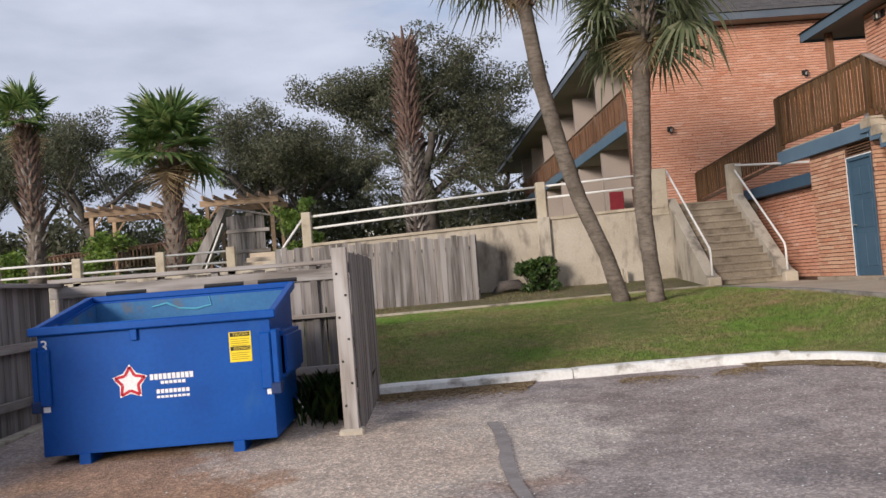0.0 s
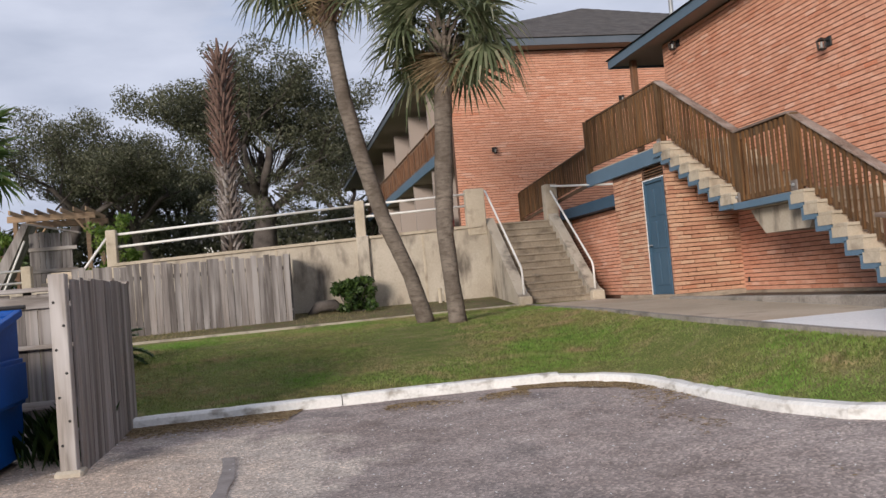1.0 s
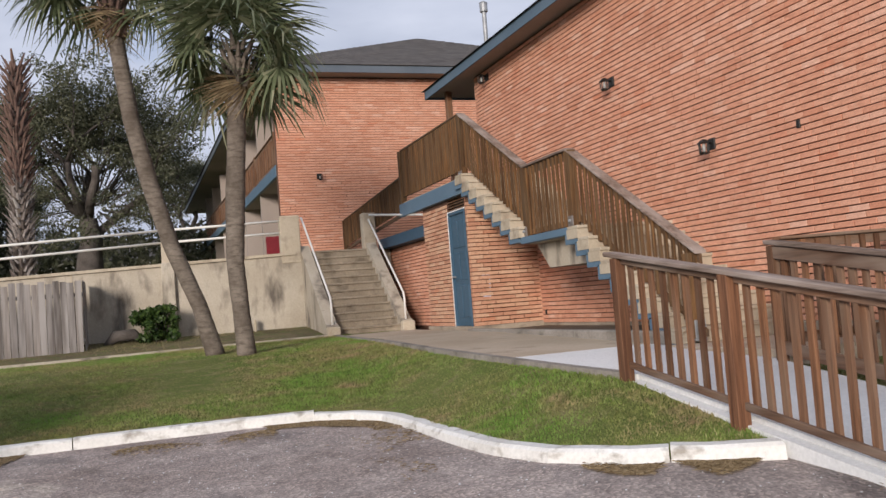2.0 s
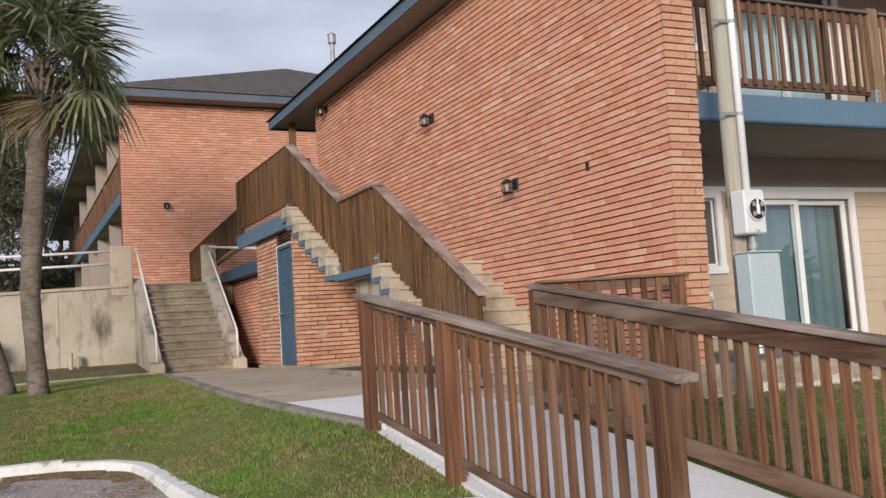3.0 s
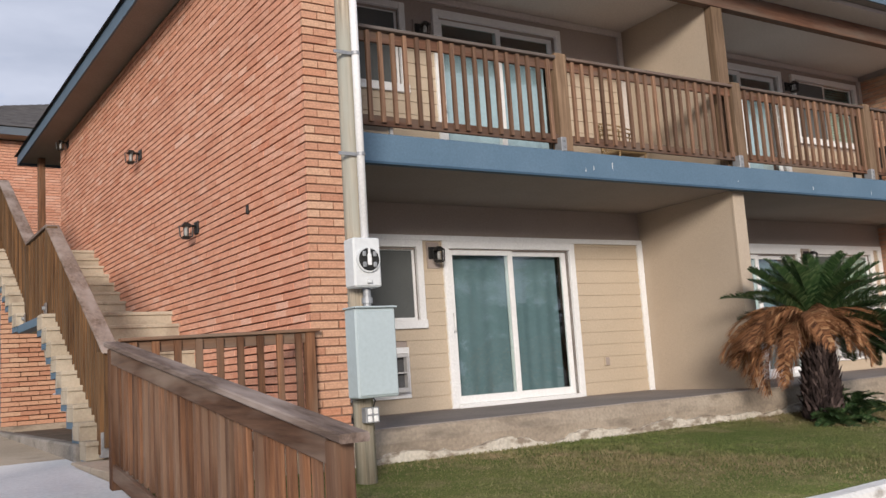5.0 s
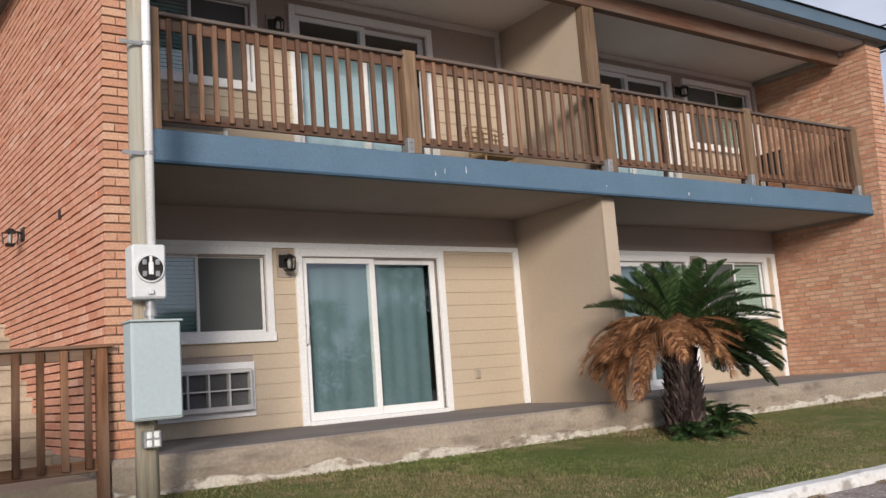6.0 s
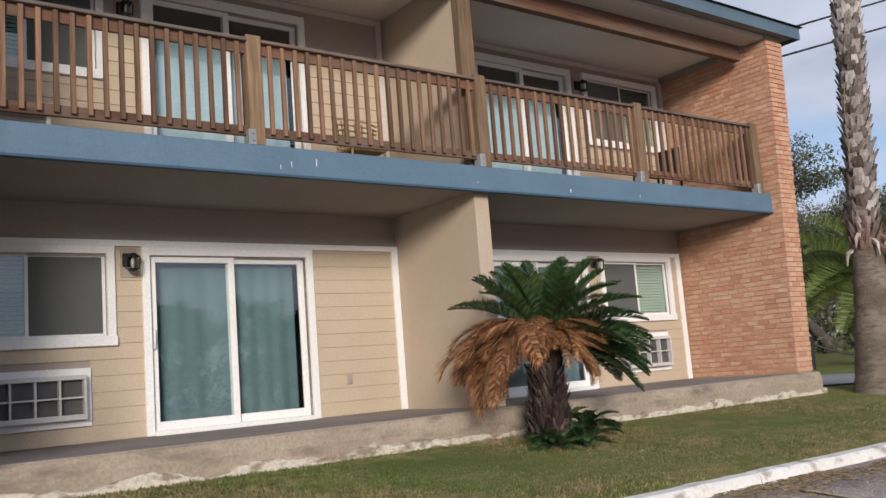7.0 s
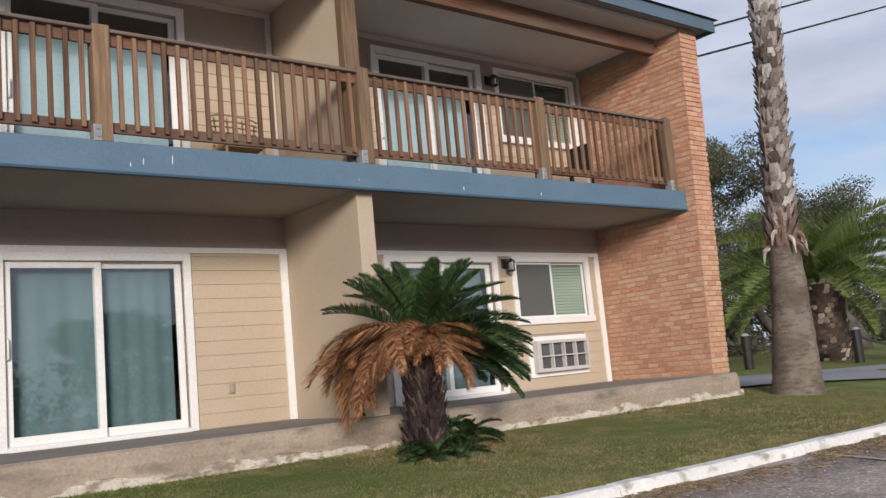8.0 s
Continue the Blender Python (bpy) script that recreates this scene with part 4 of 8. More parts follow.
def slider(name, u0, u1, z0, z1, handle_left, label):
    """A white sliding glass door with two leaves; u0..u1 and z0..z1 are the outside of its casing."""
    top = thing(name, label, "sliding door", "sliding doors", kind="structure")
    t = 0.09
    part("casing", Mesher(FR).box(u0, u0 + t, V - 0.05, V + 0.1, z0, z1, 0.004).box(u1 - t, u1, V - 0.05, V + 0.1, z0, z1, 0.004).box(u0 + t, u1 - t, V - 0.05, V + 0.1, z1 - 0.10, z1, 0.004), WHITE, top)
    part("threshold", Mesher(FR).box(u0 + t, u1 - t, V - 0.07, V + 0.14, z0 - 0.005, z0 + 0.05, 0.006), WHITE, top)
    mid = (u0 + u1) / 2
    for k, (a, b) in enumerate(((u0 + t, mid + 0.04), (mid - 0.04, u1 - t))):
        d = V + 0.005 + (0.055 if (k == 1) == handle_left else 0.0)
        leaf = part("door_leaf", Mesher(FR).box(a, a + 0.08, d, d + 0.04, z0 + 0.05, z1 - 0.10, 0.004).box(b - 0.08, b, d, d + 0.04, z0 + 0.05, z1 - 0.10, 0.004)
                    .box(a + 0.08, b - 0.08, d, d + 0.04, z1 - 0.18, z1 - 0.10, 0.004).box(a + 0.08, b - 0.08, d, d + 0.04, z0 + 0.05, z0 + 0.15, 0.004), WHITE, top)
        pane = part("pane", Mesher(FR).add([(a + 0.08, d + 0.02, z0 + 0.15), (b - 0.08, d + 0.02, z0 + 0.15), (b - 0.08, d + 0.02, z1 - 0.18), (a + 0.08, d + 0.02, z1 - 0.18)], [(0, 1, 2, 3)]), GLASS, leaf, "greenish reflecting glass")
        pane.visible_shadow = False
        if (k == 0) == handle_left:
            hu = a + 0.03 if handle_left else b - 0.03
            part("handle", Mesher(FR).tube([(hu, d - 0.005, z0 + 0.98), (hu, d - 0.05, z0 + 1.0), (hu, d - 0.055, z0 + 1.1), (hu, d - 0.05, z0 + 1.2), (hu, d - 0.005, z0 + 1.22)], [0.012] * 5, 8), WHITE, leaf, "white pull handle", True)
    # upper curtains carry the glass's sky reflection in their colour
    c = tagged(part("curtain", curtain(u0 + 0.1, u1 - 0.19, z0 + 0.06, z1 - (0.1 if z0 < 3 else 0.36), V + 0.19), CURTAIN if z0 < 3 else CURTAIN_SKY), "blue-green curtain drawn behind the glass" if z0 < 3 else "curtain behind the balcony glass, tinted pale blue with the reflected sky", "curtain", "curtains")
    return top


def window(name, u0, u1, z0, z1, screen_left, label):
    top = thing(name, label, "window", "sliding windows", kind="structure")
    t = 0.09
    part("window_frame", Mesher(FR).box(u0, u0 + t, V - 0.05, V + 0.08, z0, z1, 0.004).box(u1 - t, u1, V - 0.05, V + 0.08, z0, z1, 0.004)
         .box(u0 + t, u1 - t, V - 0.05, V + 0.08, z1 - t, z1, 0.004), WHITE, top)
    part("window_sill", Mesher(FR).box(u0 - 0.01, u1 + 0.01, V - 0.065, V + 0.08, z0 - 0.01, z0 + 0.10, 0.005), WHITE, top)
    mid = (u0 + u1) / 2
    a0, b0, c0, d0 = u0 + t, u1 - t, z0 + 0.10, z1 - t
    for k, (a, b) in enumerate(((a0, mid + 0.02), (mid - 0.02, b0))):
        d = V + 0.0 + 0.03 * k
        sash = part("sash", Mesher(FR).box(a, a + 0.035, d, d + 0.028, c0, d0).box(b - 0.035, b, d, d + 0.028, c0, d0).box(a + 0.035, b - 0.035, d, d + 0.028, c0, c0 + 0.035).box(a + 0.035, b - 0.035, d, d + 0.028, d0 - 0.035, d0), WHITE, top)
        if (k == 0) == screen_left:
            part("screen", Mesher(FR).box(a + 0.035, b - 0.035, d + 0.01, d + 0.014, c0 + 0.035, d0 - 0.035), SCREEN, sash, "dark grey insect screen")
        else:
            part("pane", Mesher(FR).add([(a + 0.035, d + 0.014, c0 + 0.035), (b - 0.035, d + 0.014, c0 + 0.035), (b - 0.035, d + 0.014, d0 - 0.035), (a + 0.035, d + 0.014, d0 - 0.035)], [(0, 1, 2, 3)]), GLASS, sash).visible_shadow = False
            bl = thing("window_blind", "pale green slatted blind behind the glass" if screen_left else "slatted blind tinted blue-white with the sky reflected in its pane", "blind", "window blinds")
            n = int((d0 - c0) / 0.05)
            for i in range(n):
                z = c0 + 0.02 + i * 0.05
                part("slat", Mesher(FR).add([(a, V + 0.10, z), (b, V + 0.10, z), (b, V + 0.125, z + 0.046), (a, V + 0.125, z + 0.046), (a, V + 0.102, z - 0.003), (b, V + 0.102, z - 0.003)],
                                            [(0, 1, 2, 3), (4, 5, 1, 0)]), BLIND if screen_left else BLIND_SKY, bl)
    return top


slider("door_1", 2.78, 5.01, 1.085, 3.265, True, "white sliding glass door with a curtain behind it")
slider("door_2", 7.93, 10.13, 1.085, 3.265, True, "white sliding glass door behind the sago palm")
slider("door_3", 2.86, 5.09, 4.055, 6.48, True, "white sliding glass door on the upper balcony")
slider("door_4", 8.0, 10.18, 4.055, 6.48, True, "white sliding glass door on the upper balcony")
window("window_1", 0.61, 2.47, 2.14, 3.265, False, "white sliding window with a dark insect screen")
window("window_2", 10.44, 12.27, 2.15, 3.265, True, "white sliding window with a half-open green blind")
window("window_3", 0.71, 2.42, 5.24, 6.48, False, "white sliding window on the upper balcony")
window("window_4", 10.47, 12.40, 5.2, 6.48, True, "white sliding window on the upper balcony")
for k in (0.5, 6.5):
    tagged(part("wall_room", Mesher(FR).box(k, k + 5.9, 4.5, 4.6, 1.0, 6.6), DARK), "inner wall of a room, near black for the unlit inside", "wall", kind="structure")


def air_conditioner(u0, u1, z0, z1):
    top = thing("air_conditioner", "white wall air conditioner with a dark grid grille", "air conditioner", "wall air conditioners")
    t = 0.075
    part("surround", Mesher(FR).box(u0, u0 + t, V - 0.05, V + 0.05, z0, z1, 0.004).box(u1 - t, u1, V - 0.05, V + 0.05, z0, z1, 0.004).box(u0 + t, u1 - t, V - 0.05, V + 0.05, z1 - t, z1, 0.004)
         .box(u0 + t, u1 - t, V - 0.05, V + 0.05, z0, z0 + t, 0.004), WHITE, top)
    a, b, c, d = u0 + t, u1 - t, z0 + t, z1 - t
    f = V - 0.16
    part("body", Mesher(FR).box(a, b, f - 0.01, V + 0.3, c, c + 0.06, 0.006).box(a, b, f, V + 0.3, d - 0.05, d, 0.006).box(a, a + 0.09, f, V + 0.3, c + 0.06, d - 0.05, 0.004).box(b - 0.03, b, f, V + 0.3, c + 0.06, d - 0.05, 0.003), AC_GREY, top, "pale grey metal body")
    part("coil", Mesher(FR).box(a + 0.09, b - 0.03, V - 0.08, V - 0.05, c + 0.06, d - 0.05), COIL, top, "dark finned coil")
    for k in range(1, 4):
        u = a + 0.09 + (b - a - 0.12) * k / 4
        part("grille_bar", Mesher(FR).box(u - 0.011, u + 0.011, f + 0.005, V - 0.08, c + 0.06, d - 0.05), AC_GREY, top)
    zc = (c + d) / 2
    part("grille_bar", Mesher(FR).box(a + 0.09, b - 0.03, f + 0.008, V - 0.08, zc - 0.009, zc + 0.009), AC_GREY, top)



air_conditioner(0.93, 2.18, 1.27, 1.90)
air_conditioner(10.63, 11.99, 1.28, 1.94)


def wall_lamp(m):
    """A black lantern on an arm; m: y points out of the wall."""
    top = thing("wall_lamp", "black metal outdoor lantern with clear glass on a wall bracket", "lamp", "wall lanterns")
    part("backplate", Mesher(m).box(-0.075, 0.075, 0.0, 0.03, -0.06, 0.10, 0.01), BLACK, top)
    part("arm", Mesher(m).tube([(0, 0.02, 0.03), (0, 0.07, 0.045), (0, 0.10, 0.045), (0, 0.14, 0.045)], [0.016] * 4, 8), BLACK, top, "", True)
    part("roof", Mesher(m).rod((0, 0.15, 0.035), (0, 0.15, 0.085), 0.092, 0.03, 4), BLACK, top)
    part("bulb", Mesher(m).tube([(0, 0.15, -0.09), (0, 0.15, -0.06), (0, 0.15, 0.0), (0, 0.15, 0.03)], [0.016, 0.024, 0.023, 0.010], 8), LAMPGLASS, top, "grey frosted bulb", True)
    part("base", Mesher(m).rod((0, 0.15, -0.125), (0, 0.15, -0.095), 0.05, 0.078, 4), BLACK, top)
    for k in range(4):
        a = math.pi / 2 * k
        part("cage_bar", Mesher(m).rod((0.074 * math.cos(a), 0.15 + 0.074 * math.sin(a), -0.10), (0.086 * math.cos(a), 0.15 + 0.086 * math.sin(a), 0.04), 0.009, 0.009, 5), BLACK, top)


for u, z in ((2.63, 3.08), (10.285, 3.12), (2.64, 6.12), (10.33, 6.2)):
    part_m = FR @ Matrix.Translation((u, V - 0.03, z)) @ Matrix.Rotation(math.pi, 4, "Z")
    wall_lamp(part_m)
    tagged(part("lamp_block", Mesher(FR).box(u - 0.09, u + 0.09, V - 0.035, V - 0.005, z - 0.18, z + 0.16), TAUPE), "taupe mounting board", "mounting board", kind="structure")
for y, z in ((10.44, 3.52), (12.92, 5.04), (18.1, 6.5)):
    wall_lamp(Matrix.Translation((10.19, y, z)) @ Matrix.Rotation(math.pi / 2, 4, "Z"))
box = thing("outlet_box", "small beige weatherproof outlet cover on the siding", "outlet")
part("cover", Mesher(FR).box(5.41, 5.50, V - 0.05, V - 0.02, 1.49, 1.62, 0.006), SIDING, box)
part("lid", Mesher(FR).box(5.42, 5.49, V - 0.06, V - 0.05, 1.5, 1.61, 0.003), TAUPE, box)
for y, z in ((8.75, 3.46), (16.1, 1.28)):
    tagged(part("wall_fitting", Mesher().box(10.165, 10.2, y - 0.03, y + 0.03, z - 0.05, z + 0.05, 0.005), BLACK), "small dark metal fitting in the brick wall", "fitting")


# ---- railings ----
def bar(p0, p1, w, h, c=0.006):
    """A plank from p0 to p1 (its top centre line), w wide and h deep, chamfered, cut upright at its ends."""
    p0, p1 = Vector(p0), Vector(p1)
    d = Vector((p1.x - p0.x, p1.y - p0.y, 0)).normalized()
    o = Vector((d.y, -d.x, 0))
    sec = [(-w / 2 + c, 0), (w / 2 - c, 0), (w / 2, -c), (w / 2, -h + c), (w / 2 - c, -h), (-w / 2 + c, -h), (-w / 2, -h + c), (-w / 2, -c)]
    vs = [p + o * a + Vector((0, 0, b)) for p in (p0, p1) for a, b in sec]
    fs = [tuple(range(8)), tuple(reversed(range(8, 16)))] + [(8 + i, 8 + (i + 1) % 8, (i + 1) % 8, i) for i in range(8)]
    return Mesher().add(vs, fs)


def rail_run(top, p0, p1, h, spacing, mats, size=(0.04, 0.04), side=0.0, cap=(0.14, 0.04), under=0.09, low=0.09, gap=0.03, skip=0.08, bottom=0.12):
    """One bay: cap, top plank, bottom plank and balusters between two places given at the cap's top."""
    up, along, capmat = mats
    p0, p1 = Vector(p0), Vector(p1)
    d = p1 - p0
    flat = Vector((d.x, d.y, 0))
    n = flat.normalized()
    o = Vector((n.y, -n.x, 0)) * side
    if cap:
        part("cap_rail", bar(p0, p1, cap[0], cap[1]), capmat, top)
    drop = Vector((0, 0, -(cap[1] if cap else 0)))
    part("top_rail", bar(p0 + drop, p1 + drop, 0.038, under), along, top)
    part("bottom_rail", bar(p0 + Vector((0, 0, -h + low)), p1 + Vector((0, 0, -h + low)), 0.038, low), along, top)
    length = h - bottom - (cap[1] if cap else 0) - 0.01
    me = Mesher().box(-size[0] / 2, size[0] / 2, -size[1] / 2, size[1] / 2, 0, length, 0.003).mesh("baluster", up)
    rot = Matrix.Rotation(math.atan2(n.y, n.x), 4, "Z")
    k = max(1, int((flat.length - 2 * skip) / spacing))
    rr = random.Random(int(p0.x * 100 + p0.y * 10))
    for i in range(k + 1):
        f = (skip + (flat.length - 2 * skip) * i / k) / flat.length
        q = p0 + d * f + o
        put("baluster", me, top, (q.x, q.y, q.z - h + bottom), rot @ Matrix.Rotation(rr.uniform(-0.006, 0.006), 4, "X"))


def post(top, x, y, z0, z1, w, mat, rot=0.0, name="post"):
    me = Mesher().box(-w / 2, w / 2, -w / 2, w / 2, z0, z1, 0.006).mesh(name, mat)
    return put(name, me, top, (x, y, 0), Matrix.Rotation(radians(rot), 4, "Z"))


DECK = (WOOD_V, WOOD_Y, WOOD_Y)
r1 = thing("ramp_railing", "weathered brown wooden railing with board balusters beside the ramp", "railing", "ramp railings")
POST_RED = wood("red_brown_post", (0.07, 0.031, 0.018), (0.21, 0.105, 0.058), "z", None)
post(r1, 6.72, 7.42, 0.55, 1.93, 0.105, POST_RED), post(r1, 6.725, 5.84, 0.25, 1.70, 0.115, POST_RED), post(r1, 6.74, 3.52, 0.02, 1.34, 0.115, WOOD_V)
part("cap_rail", bar((6.735, 7.57, 1.998), (6.75, 3.37, 1.354), 0.15, 0.042, 0.008), CAP_Y, r1)


def zr(y):
    return 1.362 + 0.628 * (y - 3.42) / 4.08


rail_run(r1, (6.74, 7.38, zr(7.38) - 0.042), (6.75, 5.89, zr(5.89) - 0.042), 1.02, 0.150, DECK, (0.060, 0.034), -0.04, None, 0.06, 0.06, bottom=0.0)
rail_run(r1, (6.75, 5.79, zr(5.79) - 0.042), (6.75, 3.57, zr(3.57) - 0.042), 1.02, 0.156, DECK, (0.060, 0.034), -0.04, None, 0.06, 0.06, bottom=0.0)
r2 = thing("ramp_railing", "weathered brown wooden railing with a wide cap beside the ramp", "railing", "ramp railings")
post(r2, 8.41, 7.32, 0.62, 1.95, 0.09, WOOD_V), post(r2, 8.41, 3.33, 0.02, 1.33, 0.10, WOOD_V)
part("cap_rail", bar((8.41, 7.36, 2.01), (8.41, 3.18, 1.365), 0.15, 0.042, 0.008), CAP_Y, r2)
rail_run(r2, (8.39, 7.28, 1.95), (8.39, 3.38, 1.352), 1.06, 0.142, DECK, (0.064, 0.034), -0.036, None, 0.13, 0.13)
r3 = thing("guard_railing", "brown wooden guard railing ending at the brick corner", "railing")
post(r3, 10.13, 7.25, 0.72, 2.02, 0.09, WOOD_V)
part("cap_rail", bar((8.45, 7.30, 2.03), (10.22, 7.25, 2.055), 0.13, 0.03, 0.006), WOOD_X, r3)
rail_run(r3, (8.47, 7.30, 2.0), (10.09, 7.25, 2.025), 1.02, 0.175, (WOOD_V, WOOD_X, WOOD_X), (0.06, 0.032), 0.035, None, 0.10, 0.10, bottom=0.03)

# balcony railing on the facade
for u0, u1, first in ((0.48, 3.39, True), (3.39, 6.485, False), (6.485, 9.48, False), (9.48, 12.36, False)):
    rb = thing("balcony_railing", "stained wooden balcony railing with square balusters", "railing", "balcony railings")
    a, b = FR @ Vector((u0 + 0.085, 0.12, 5.20)), FR @ Vector((u1 - 0.085, 0.12, 5.20))
    rail_run(rb, a, b, 1.06, 0.148, (BALC_V, BALC_X, BALC_CAP), (0.045, 0.042), 0.038, (0.16, 0.038), 0.12, 0.11, skip=0.10, bottom=0.03)
    for u in ([u0, u1] if first else [u1]):
        c = FR @ Vector((u, 0.135, 0))
        post(rb, c.x, c.y, 4.04, 5.24, 0.17, BALC_POST, -2)
        bk = part("bracket", Mesher(FR).box(u - 0.112, u - 0.087, 0.03, 0.16, 4.03, 4.20, 0.004).box(u - 0.105, u - 0.03, 0.032, 0.044, 4.035, 4.20, 0.002), GALV, rb, "galvanised steel post bracket")
        for zb in (4.08, 4.155):
            part("bolt", Mesher(FR).rod((u - 0.065, 0.032, zb), (u - 0.065, 0.018, zb), 0.012, 0.010, 8), GALV, bk)


# ---- walkway, ramp and pad ----
def walk_z(y):
    return float(np.interp(y, [7.5, 10, 14.6, 20.3], [0.84, 0.93, 1.035, 1.05]))


def ribbon(name, ys, left, right, zf, depth, mat):
    ms = Mesher()
    vs, fs = [], []
    for y in ys:
        a, b, z = left(y), right(y), zf(y)
        vs += [(a, y, z), (b, y, z), (b, y, z - depth), (a, y, z - depth)]
    for i in range(len(ys) - 1):
        for j in range(4):
            fs.append((4 * i + j, 4 * i + (j + 1) % 4, 4 * i + 4 + (j + 1) % 4, 4 * i + 4 + j))
    fs += [(3, 2, 1, 0), tuple(4 * (len(ys) - 1) + j for j in range(4))]
    if ys[-1] > ys[0]:
        fs = [tuple(reversed(f)) for f in fs]
    return part(name, ms.add(vs, fs), mat)


def walk_left(y):
    return float(np.interp(y, [7.4, 8.5, 10, 12, 14.5, 17, 19, 20.3], [6.82, 6.68, 6.55, 6.5, 6.55, 6.65, 6.78, 6.85]))


for y0, y1, mt, lab in ((9.9, 12.4, CONC_WALK, "tan concrete walkway slab"), (12.41, 15.0, CONC_WALK, "tan concrete walkway slab"), (15.01, 17.6, CONC_WALK, "tan concrete walkway slab"),
                        (17.61, 20.3, CONC_WALK, "tan concrete walkway slab"), (7.45, 9.89, CONC_NEW, "new pale concrete walkway slab")):
    tagged(ribbon("pavement", fill(y0, y1, 0.4), walk_left, lambda y: 8.62 if y > 9.3 else 8.44, walk_z, 0.25, mt), lab, "pavement", kind="structure")
tagged(ribbon("border", fill(7.5, 20.0, 0.3), lambda y: walk_left(y) - 0.13, lambda y: walk_left(y) - 0.004, lambda y: walk_z(y) + 0.03, 0.2, EDGE_CONC), "grey concrete edging strip along the walkway", "edging", kind="structure")
tagged(part("pavement", Mesher().box(8.45, 10.17, 7.36, 9.3, 0.5, 0.925, 0.01), CONC_WALK), "concrete pad at the foot of the stairs", "pavement", kind="structure")
tagged(part("border", Mesher().box(8.52, 8.67, 9.5, 16.2, 0.7, 1.085, 0.02), EDGE_CONC), "low concrete kerb beside the stair wall", "edging", kind="structure")
tagged(part("dirt_bed", Mesher().box(8.67, 10.19, 9.3, 16.2, 0.6, 1.02), plain("dirt", (0.10, 0.08, 0.06), (0.16, 0.13, 0.10), 3.0, 30, 0.95)), "dark bare dirt under the stairs", "dirt", kind="structure")


def ramp_z(y):
    return float(np.interp(y, [1.6, 3.2, 7.45], [0.06, 0.21, 0.84]))


tagged(ribbon("ramp", fill(1.6, 7.45, 0.4), lambda y: 6.86, lambda y: 8.44, ramp_z, 0.3, CONC_NEW), "new pale concrete ramp between the railings", "ramp", kind="structure")
tagged(ribbon("ramp_edge", fill(3.1, 7.4, 0.4), lambda y: 6.74, lambda y: 6.855, lambda y: ramp_z(y) - 0.04, 0.4, CONC_NEW), "pale concrete side of the ramp", "ramp", kind="structure")


# ---- outdoor stair to the upper landing ----
stair = thing("outdoor_stair", "cream concrete stair with blue stringers up the brick wall", "stairs")


def flight(y0, z0, y1, z1, n):
    dy, dz = (y1 - y0) / n, (z1 - z0) / n
    for i in range(n):
        a, z = y0 + i * dy, z0 + (i + 1) * dz
        part("step", Mesher().box(8.578, 10.195, a + 0.015, a + dy + 0.05, z - dz, z - 0.045).box(8.574, 10.195, a - 0.012, a + dy + 0.012, z - 0.045, z, 0.005), CONC_STEP, stair)
        part("stringer", Mesher().box(8.590, 8.80, a + 0.08, a + dy + 0.13, z - dz - 0.075, z - 0.06), BLUE, stair, "blue painted stringer tooth")
    part("slab", Mesher().prism([(y0 + 0.3, z0 + 0.12), (y1 + 0.02, z1 - 0.08), (y1 + 0.02, z1 - 0.34), (y0 + 0.6, z0 - 0.02)], "x", 8.80, 10.19), CONC_STEP, stair)


flight(9.2, 0.93, 11.87, 2.60, 9)
flight(13.58, 2.60, 16.36, 4.07, 8)
part("landing", Mesher().box(8.76, 10.19, 11.86, 13.6, 2.48, 2.605, 0.005), CONC_STEP, stair)
part("landing_edge", Mesher().box(8.60, 8.76, 11.86, 13.6, 2.49, 2.60, 0.004), BLUE, stair, "blue painted landing edge")
part("landing_brace", Mesher().prism([(11.75, 2.47), (13.6, 2.47), (13.2, 2.06), (12.0, 2.06)], "x", 8.9, 10.19), CONC, stair)
part("landing", Mesher().box(8.74, 10.19, 16.34, 20.4, 3.84, 4.07, 0.005), CONC_STEP, stair)
part("landing_edge", Mesher().box(8.64, 8.74, 16.3, 20.42, 3.72, 4.02, 0.006).box(8.74, 10.15, 16.28, 16.34, 3.74, 3.86, 0.004), BLUE, stair, "blue painted landing edge beam")
RUSTY = plain("rusty_plate", (0.15, 0.12, 0.10), (0.26, 0.23, 0.21), 12, 40, 0.7, 0.3)
sr = thing("stair_railing", "dark brown wooden stair railing with weathered grey caps", "railing")
DARKR = (STAIR_V, STAIR_Y, CAP_Y)
X = 8.78
pts = [(X, 9.0, 2.02), (X, 12.0, 3.80), (X, 13.56, 3.80), (X, 16.34, 5.32)]
for a, b, h in zip(pts, pts[1:], (1.02, 1.17, 1.02)):
    rail_run(sr, a, b, h, 0.132, DARKR, (0.05, 0.036), -0.035, (0.17, 0.04), 0.13, 0.09, bottom=0.0)
rail_run(sr, (X, 16.36, 5.33), (X, 20.4, 5.33), 1.14, 0.132, (STAIR_V, STAIR_Y, STAIR_Y), (0.05, 0.036), -0.035, (0.10, 0.04), 0.13, 0.09, bottom=0.0)
rail_run(sr, (X, 20.5, 4.72), (X, 26.6, 4.36), 0.95, 0.16, (STAIR_V, STAIR_Y, STAIR_Y), (0.05, 0.038), -0.035, (0.10, 0.04), 0.10, 0.09)
